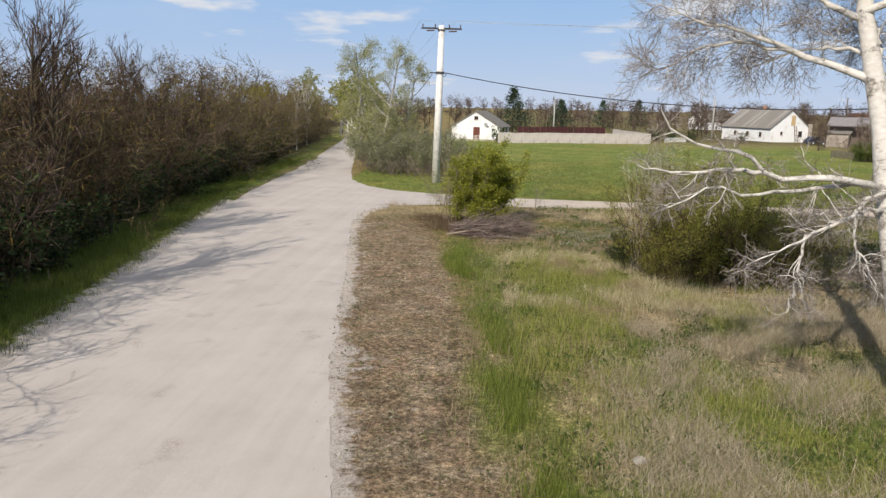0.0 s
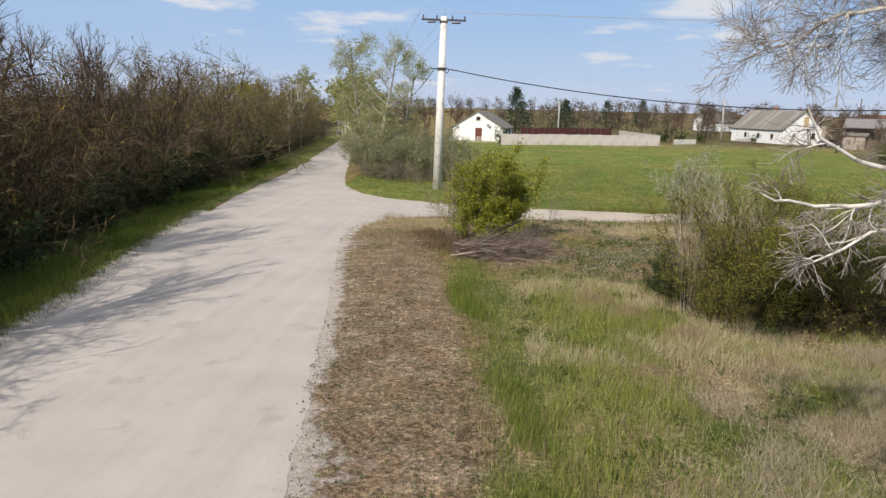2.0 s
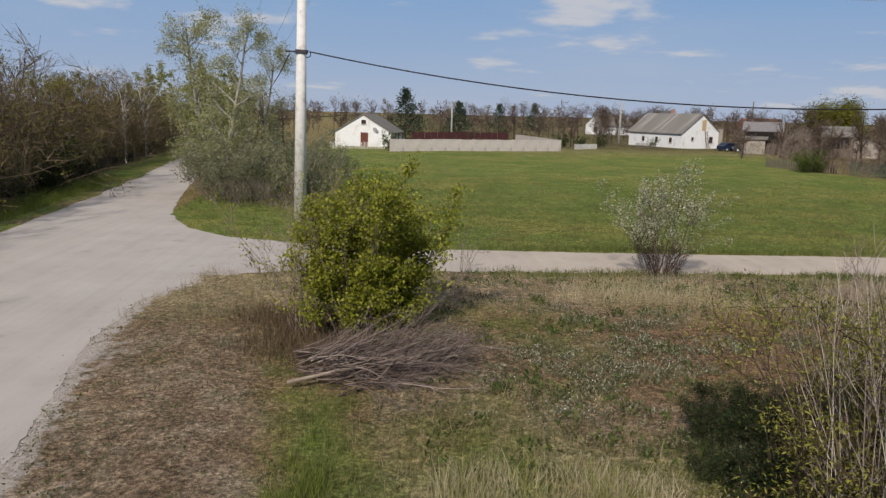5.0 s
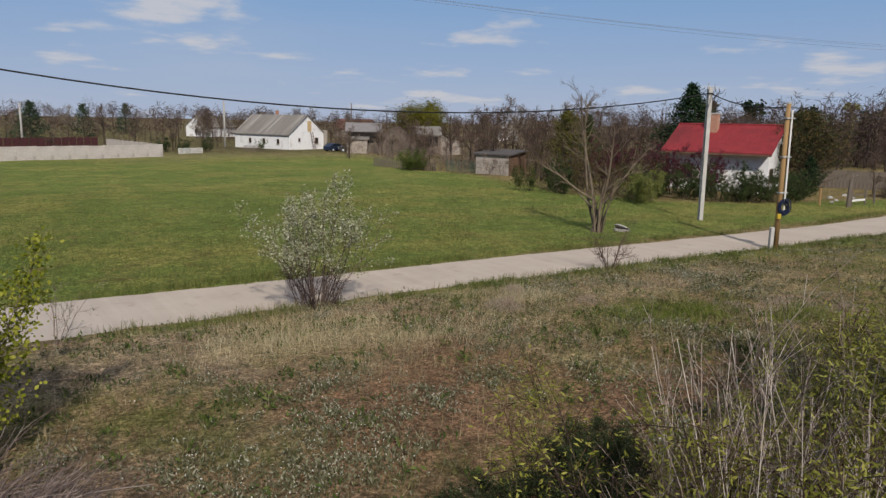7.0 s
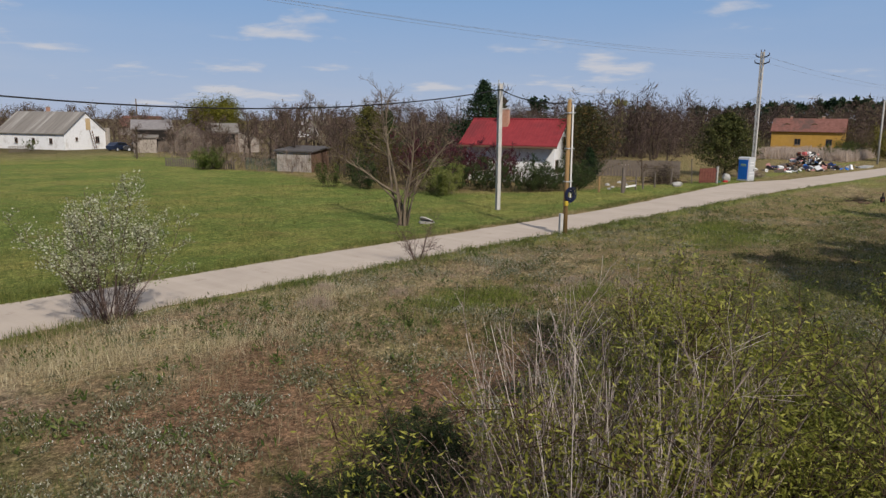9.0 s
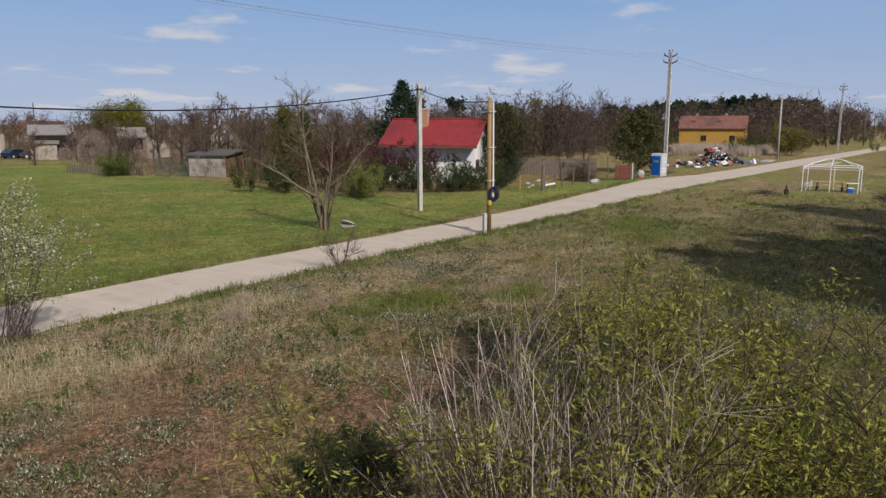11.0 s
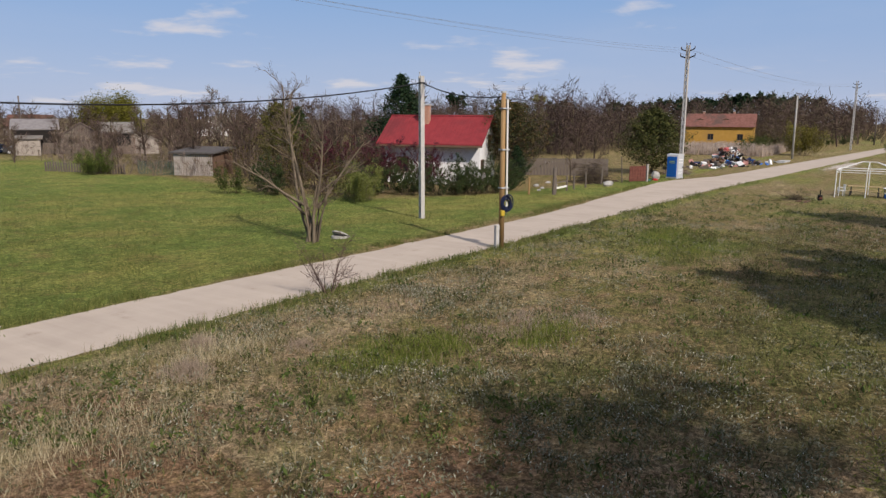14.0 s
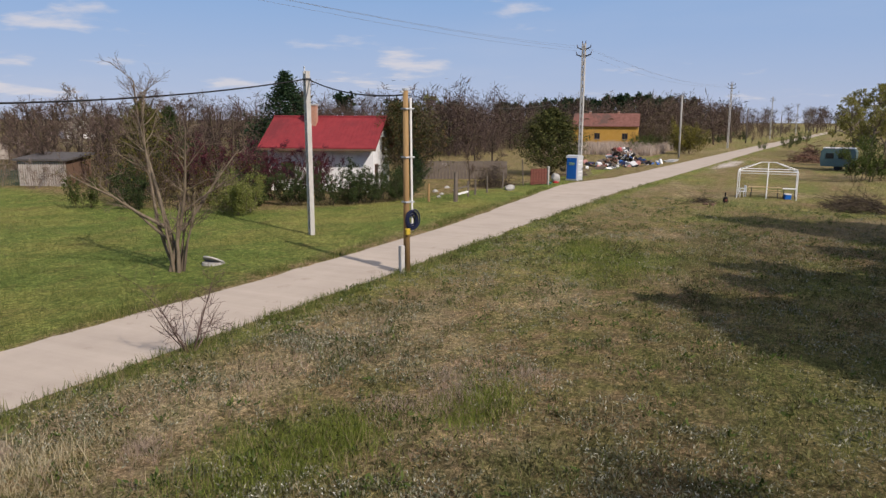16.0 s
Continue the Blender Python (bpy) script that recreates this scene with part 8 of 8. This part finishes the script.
cz = lift(cx, cy)
V, F = leaves(gr, np.stack([cx, cy, cz + gr.uniform(0, 0.05, m_ * q_)], 1), 0.09, 0.3, -1.2)
tagged(quads("hoary_weeds", V, F, WEED_GREY), "clumps of hoary grey-green weeds", "weeds", kind="stuff")
sel = gr.random(m_ * q_) < np.repeat(0.08 + 0.34 * (gr.random(m_) < 0.5), q_)
V, F = leaves(gr, np.stack([cx, cy, cz + gr.uniform(0.05, 0.12, m_ * q_)], 1)[sel], 0.036, 0.5, -1.4)
tagged(quads("white_flowers", V, F, PETAL_WHITE), "small white flower heads among the weeds", "flowers", kind="stuff")
# rank green weeds, in clumps
x, y = scatter(20000, 0, 60, 9, 41.3, lambda x, y: step(fields(x - 21, y + 15, 1.3), 0.46, 0.66) * (0.25 + 0.75 * step(field(x + 3, y, 6.0), 0.35, 0.65)) * (1 - 0.5 * zones(x, y)[2]) * (1 - 0.6 * np.exp(-(((x - 9) / 6) ** 2 + ((y - 33) / 4) ** 2))), fall=30)
m_, q_ = len(x), 13
r_ = np.repeat(gr.uniform(0.05, 0.20, m_), q_)
V, F = leaves(gr, np.stack([np.repeat(x, q_) + gr.normal(size=m_ * q_) * r_, np.repeat(y, q_) + gr.normal(size=m_ * q_) * r_, np.repeat(lift(x, y), q_) + gr.uniform(0, 0.12, m_ * q_)], 1), 0.12, 0.35, -0.9)
tagged(quads("green_weeds", V, F, LEAF_WEED), "clumps of rank dark green weeds", "weeds", kind="stuff")
# tussocks on the open ground: dark olive ones, and hoary ones between
for name, label, mat, count, seed_, size, high in (("olive_tussocks", "low dark olive tussocks on the waste ground", islands("olive tussock leaves", [(0, (0.05, 0.05, 0.02)), (0.6, (0.112, 0.108, 0.044)), (1, (0.19, 0.178, 0.08))], 0.7, 0.2), 7500, 40, 0.10, 0.13),
                                                   ("hoary_tussocks", "low hoary tussocks with greyish leaves", islands("hoary tussock leaves", [(0, (0.13, 0.135, 0.085)), (0.6, (0.25, 0.25, 0.175)), (1, (0.44, 0.43, 0.34))], 0.75, 0.2), 7000, 71, 0.08, 0.10)):
    x, y = gr.uniform(11, 46, count), gr.uniform(22, 40.6, count)
    keep = (gr.random(count) < step(fields(x + seed_, y - seed_, 0.9), 0.42, 0.64) * (0.35 + 0.65 * step(fields(x - seed_, y, 3.5), 0.35, 0.6))) & (road_depth(x, y) < -0.3)
    x, y = x[keep], y[keep]
    m_, q_ = len(x), 11
    r_ = np.repeat(gr.uniform(0.04, 0.17, m_), q_)
    V, F = leaves(gr, np.stack([np.repeat(x, q_) + gr.normal(size=m_ * q_) * r_, np.repeat(y, q_) + gr.normal(size=m_ * q_) * r_, np.repeat(lift(x, y), q_) + gr.uniform(0, high, m_ * q_)], 1), size, 0.3, -0.9)
    tagged(quads(name, V, F, mat), label, "weeds", kind="stuff")
# dry bits on the bare verge
x, y = scatter(30000, -9, 1, 6, 40, lambda x, y: zones(x, y)[0])
V, F = leaves(gr, np.stack([x, y, lift(x, y) + 0.008], 1), 0.05, 0.3, 0.0)
tagged(quads("dry_litter", V, F, BLADE_DRY), "scraps of dry stalk on the bare verge", "litter", kind="stuff")
x, y = scatter(26000, -9, 1, 6, 40, lambda x, y: zones(x, y)[0] * step(fields(x + 3, y + 8, 1.0), 0.4, 0.65))
V, F = leaves(gr, np.stack([x, y, lift(x, y) + 0.01], 1), 0.055, 0.5, -0.5)
tagged(quads("verge_weeds", V, F, LEAF_GREEN), "tiny green weeds on the bare verge", "weeds", kind="stuff")


def straw_tuft(x, y, r, h, count, mat, label):
    a, q = gr.uniform(0, 2 * np.pi, count), r * gr.random(count) ** 0.7
    return blades("straw_tuft", label, x + q * np.cos(a), y + q * np.sin(a), h * (1.15 - 0.75 * q / r) * gr.uniform(0.5, 1.1, count), 0.009, mat, 1, 0.03, 0.8, "grass tuft")


ROSE_STRAW = islands("rosy dry straw", [(0, (0.25, 0.19, 0.145)), (1, (0.52, 0.43, 0.34))], 0.8, 0.3)
for x, y, r, h, c_ in ((13.4, 38.2, 0.6, 0.38, 420), (20.6, 33.7, 1.0, 0.24, 420), (21.4, 34.4, 0.9, 0.22, 320), (19.6, 34.6, 0.9, 0.22, 300), (22.3, 32.9, 0.9, 0.2, 260), (16.2, 37.6, 0.5, 0.26, 220), (14.8, 39.5, 0.5, 0.35, 350), (4.2, 22.4, 0.7, 0.45, 700), (5.6, 20.6, 0.6, 0.4, 500), (2.2, 25.4, 0.8, 0.45, 800), (3.0, 24.2, 0.6, 0.4, 500)):
    straw_tuft(x, y, r, h, c_ * 3, ROSE_STRAW if x > 12 else BLADE_DRY, "tuft of tall rosy dry grass" if x > 12 else "tuft of tall pale dry grass")
for gx, gy, sx, sy in ((16.9, 35.5, 1.0, 0.55), (17.9, 34.9, 0.6, 0.4), (34.7, 33.6, 1.6, 0.9), (38.6, 35.4, 1.4, 0.6), (20.4, 33.2, 0.7, 0.4)):
    x, y = gx + gr.normal(size=700) * sx, gy + gr.normal(size=700) * sy
    blades("lush_tuft", "patch of fresh green grass on the waste ground", x, y, 0.12 + 0.16 * fields(x, y, 0.8), 0.013, BLADE_LUSH, 3, 0.06, 0.7, "grass tuft")
STALK_BROWN = islands("brown dead stalks", [(0, (0.05, 0.034, 0.022)), (0.5, (0.11, 0.078, 0.05)), (1, (0.22, 0.165, 0.11))], 0.85)
for gx, gy, sx, sy in ((-2.7, 33.5, 0.7, 0.6), (-2.3, 34.8, 0.6, 0.5), (-3.4, 35.6, 0.7, 0.6), (-1.9, 33.0, 0.4, 0.4)):
    x, y = gx + gr.normal(size=520) * sx, gy + gr.normal(size=520) * sy
    blades("dead_stalks", "patch of dead brown weed stalks at the corner", x, y, 0.18 + 0.3 * fields(x, y, 0.8), 0.010, STALK_BROWN, 3, 0.05, 0.9, "weeds")
for gx, gy, sx, sy in ((8.0, 38.9, 1.3, 0.7), (6.2, 38.4, 0.9, 0.7), (10.6, 37.2, 1.2, 0.5), (14.6, 38.7, 0.8, 0.5)):
    x, y = gx + gr.normal(size=420) * sx, gy + gr.normal(size=420) * sy
    keep = road_depth(x, y) < -0.1
    x, y = x[keep], y[keep]
    blades("bleached_grass", "patch of bleached dry grass near the track", x, y, 0.16 + 0.26 * fields(x, y, 0.9), 0.010, BLADE_PALE, 3, 0.06, 0.9)
# loose stones and dust lumps along the road's edges
n_ = 1100
yy = gr.uniform(5, 60, n_)
side = gr.random(n_) < 0.6
xx = np.where(side, right_x(np.minimum(yy, 39)) + gr.normal(0.25, 0.4, n_), left_x(yy) + gr.normal(-0.25, 0.28, n_))
yy = np.where(side & (yy > 39), near_y(xx) - np.abs(gr.normal(0, 0.3, n_)), yy)
s = gr.uniform(0.005, 0.016, n_) * np.where(side, 1, 1.7)
z = np.maximum(lift(xx, yy), 0.02)
o = np.array([(-1, -1, -0.3), (1, -1, -0.3), (1, 1, -0.3), (-1, 1, -0.3), (-0.6, -0.6, 0.7), (0.6, -0.6, 0.7), (0.6, 0.6, 0.7), (-0.6, 0.6, 0.7)])
V = np.stack([xx, yy, z], 1)[:, None] + s[:, None, None] * o[None] * gr.uniform(0.7, 1.3, (n_, 8, 1))
F = (np.arange(n_) * 8)[:, None, None] + np.array([(4, 5, 6, 7), (0, 1, 5, 4), (1, 2, 6, 5), (2, 3, 7, 6), (3, 0, 4, 7)])[None]
tagged(quads("loose_stones", V.reshape(-1, 3), F.reshape(-1, 4), PEBBLE), "loose pale pebbles along the road's edges", "pebbles", kind="stuff")
# tall dry reeds behind the rubbish
nx = 9000
x = gr.uniform(126, 154, nx)
y = gr.uniform(46.5, 64, nx)
REED_TAN = islands("pinkish tan reeds", [(0, (0.36, 0.285, 0.23)), (1, (0.60, 0.505, 0.42))], 0.8, 0.3)
blades("dry_reeds", "band of tall tan reeds behind the rubbish heap", x, y, 0.9 + 1.1 * fields(x, y, 3.0), 0.06, REED_TAN, 2, 0.1, 0.45, "reeds")
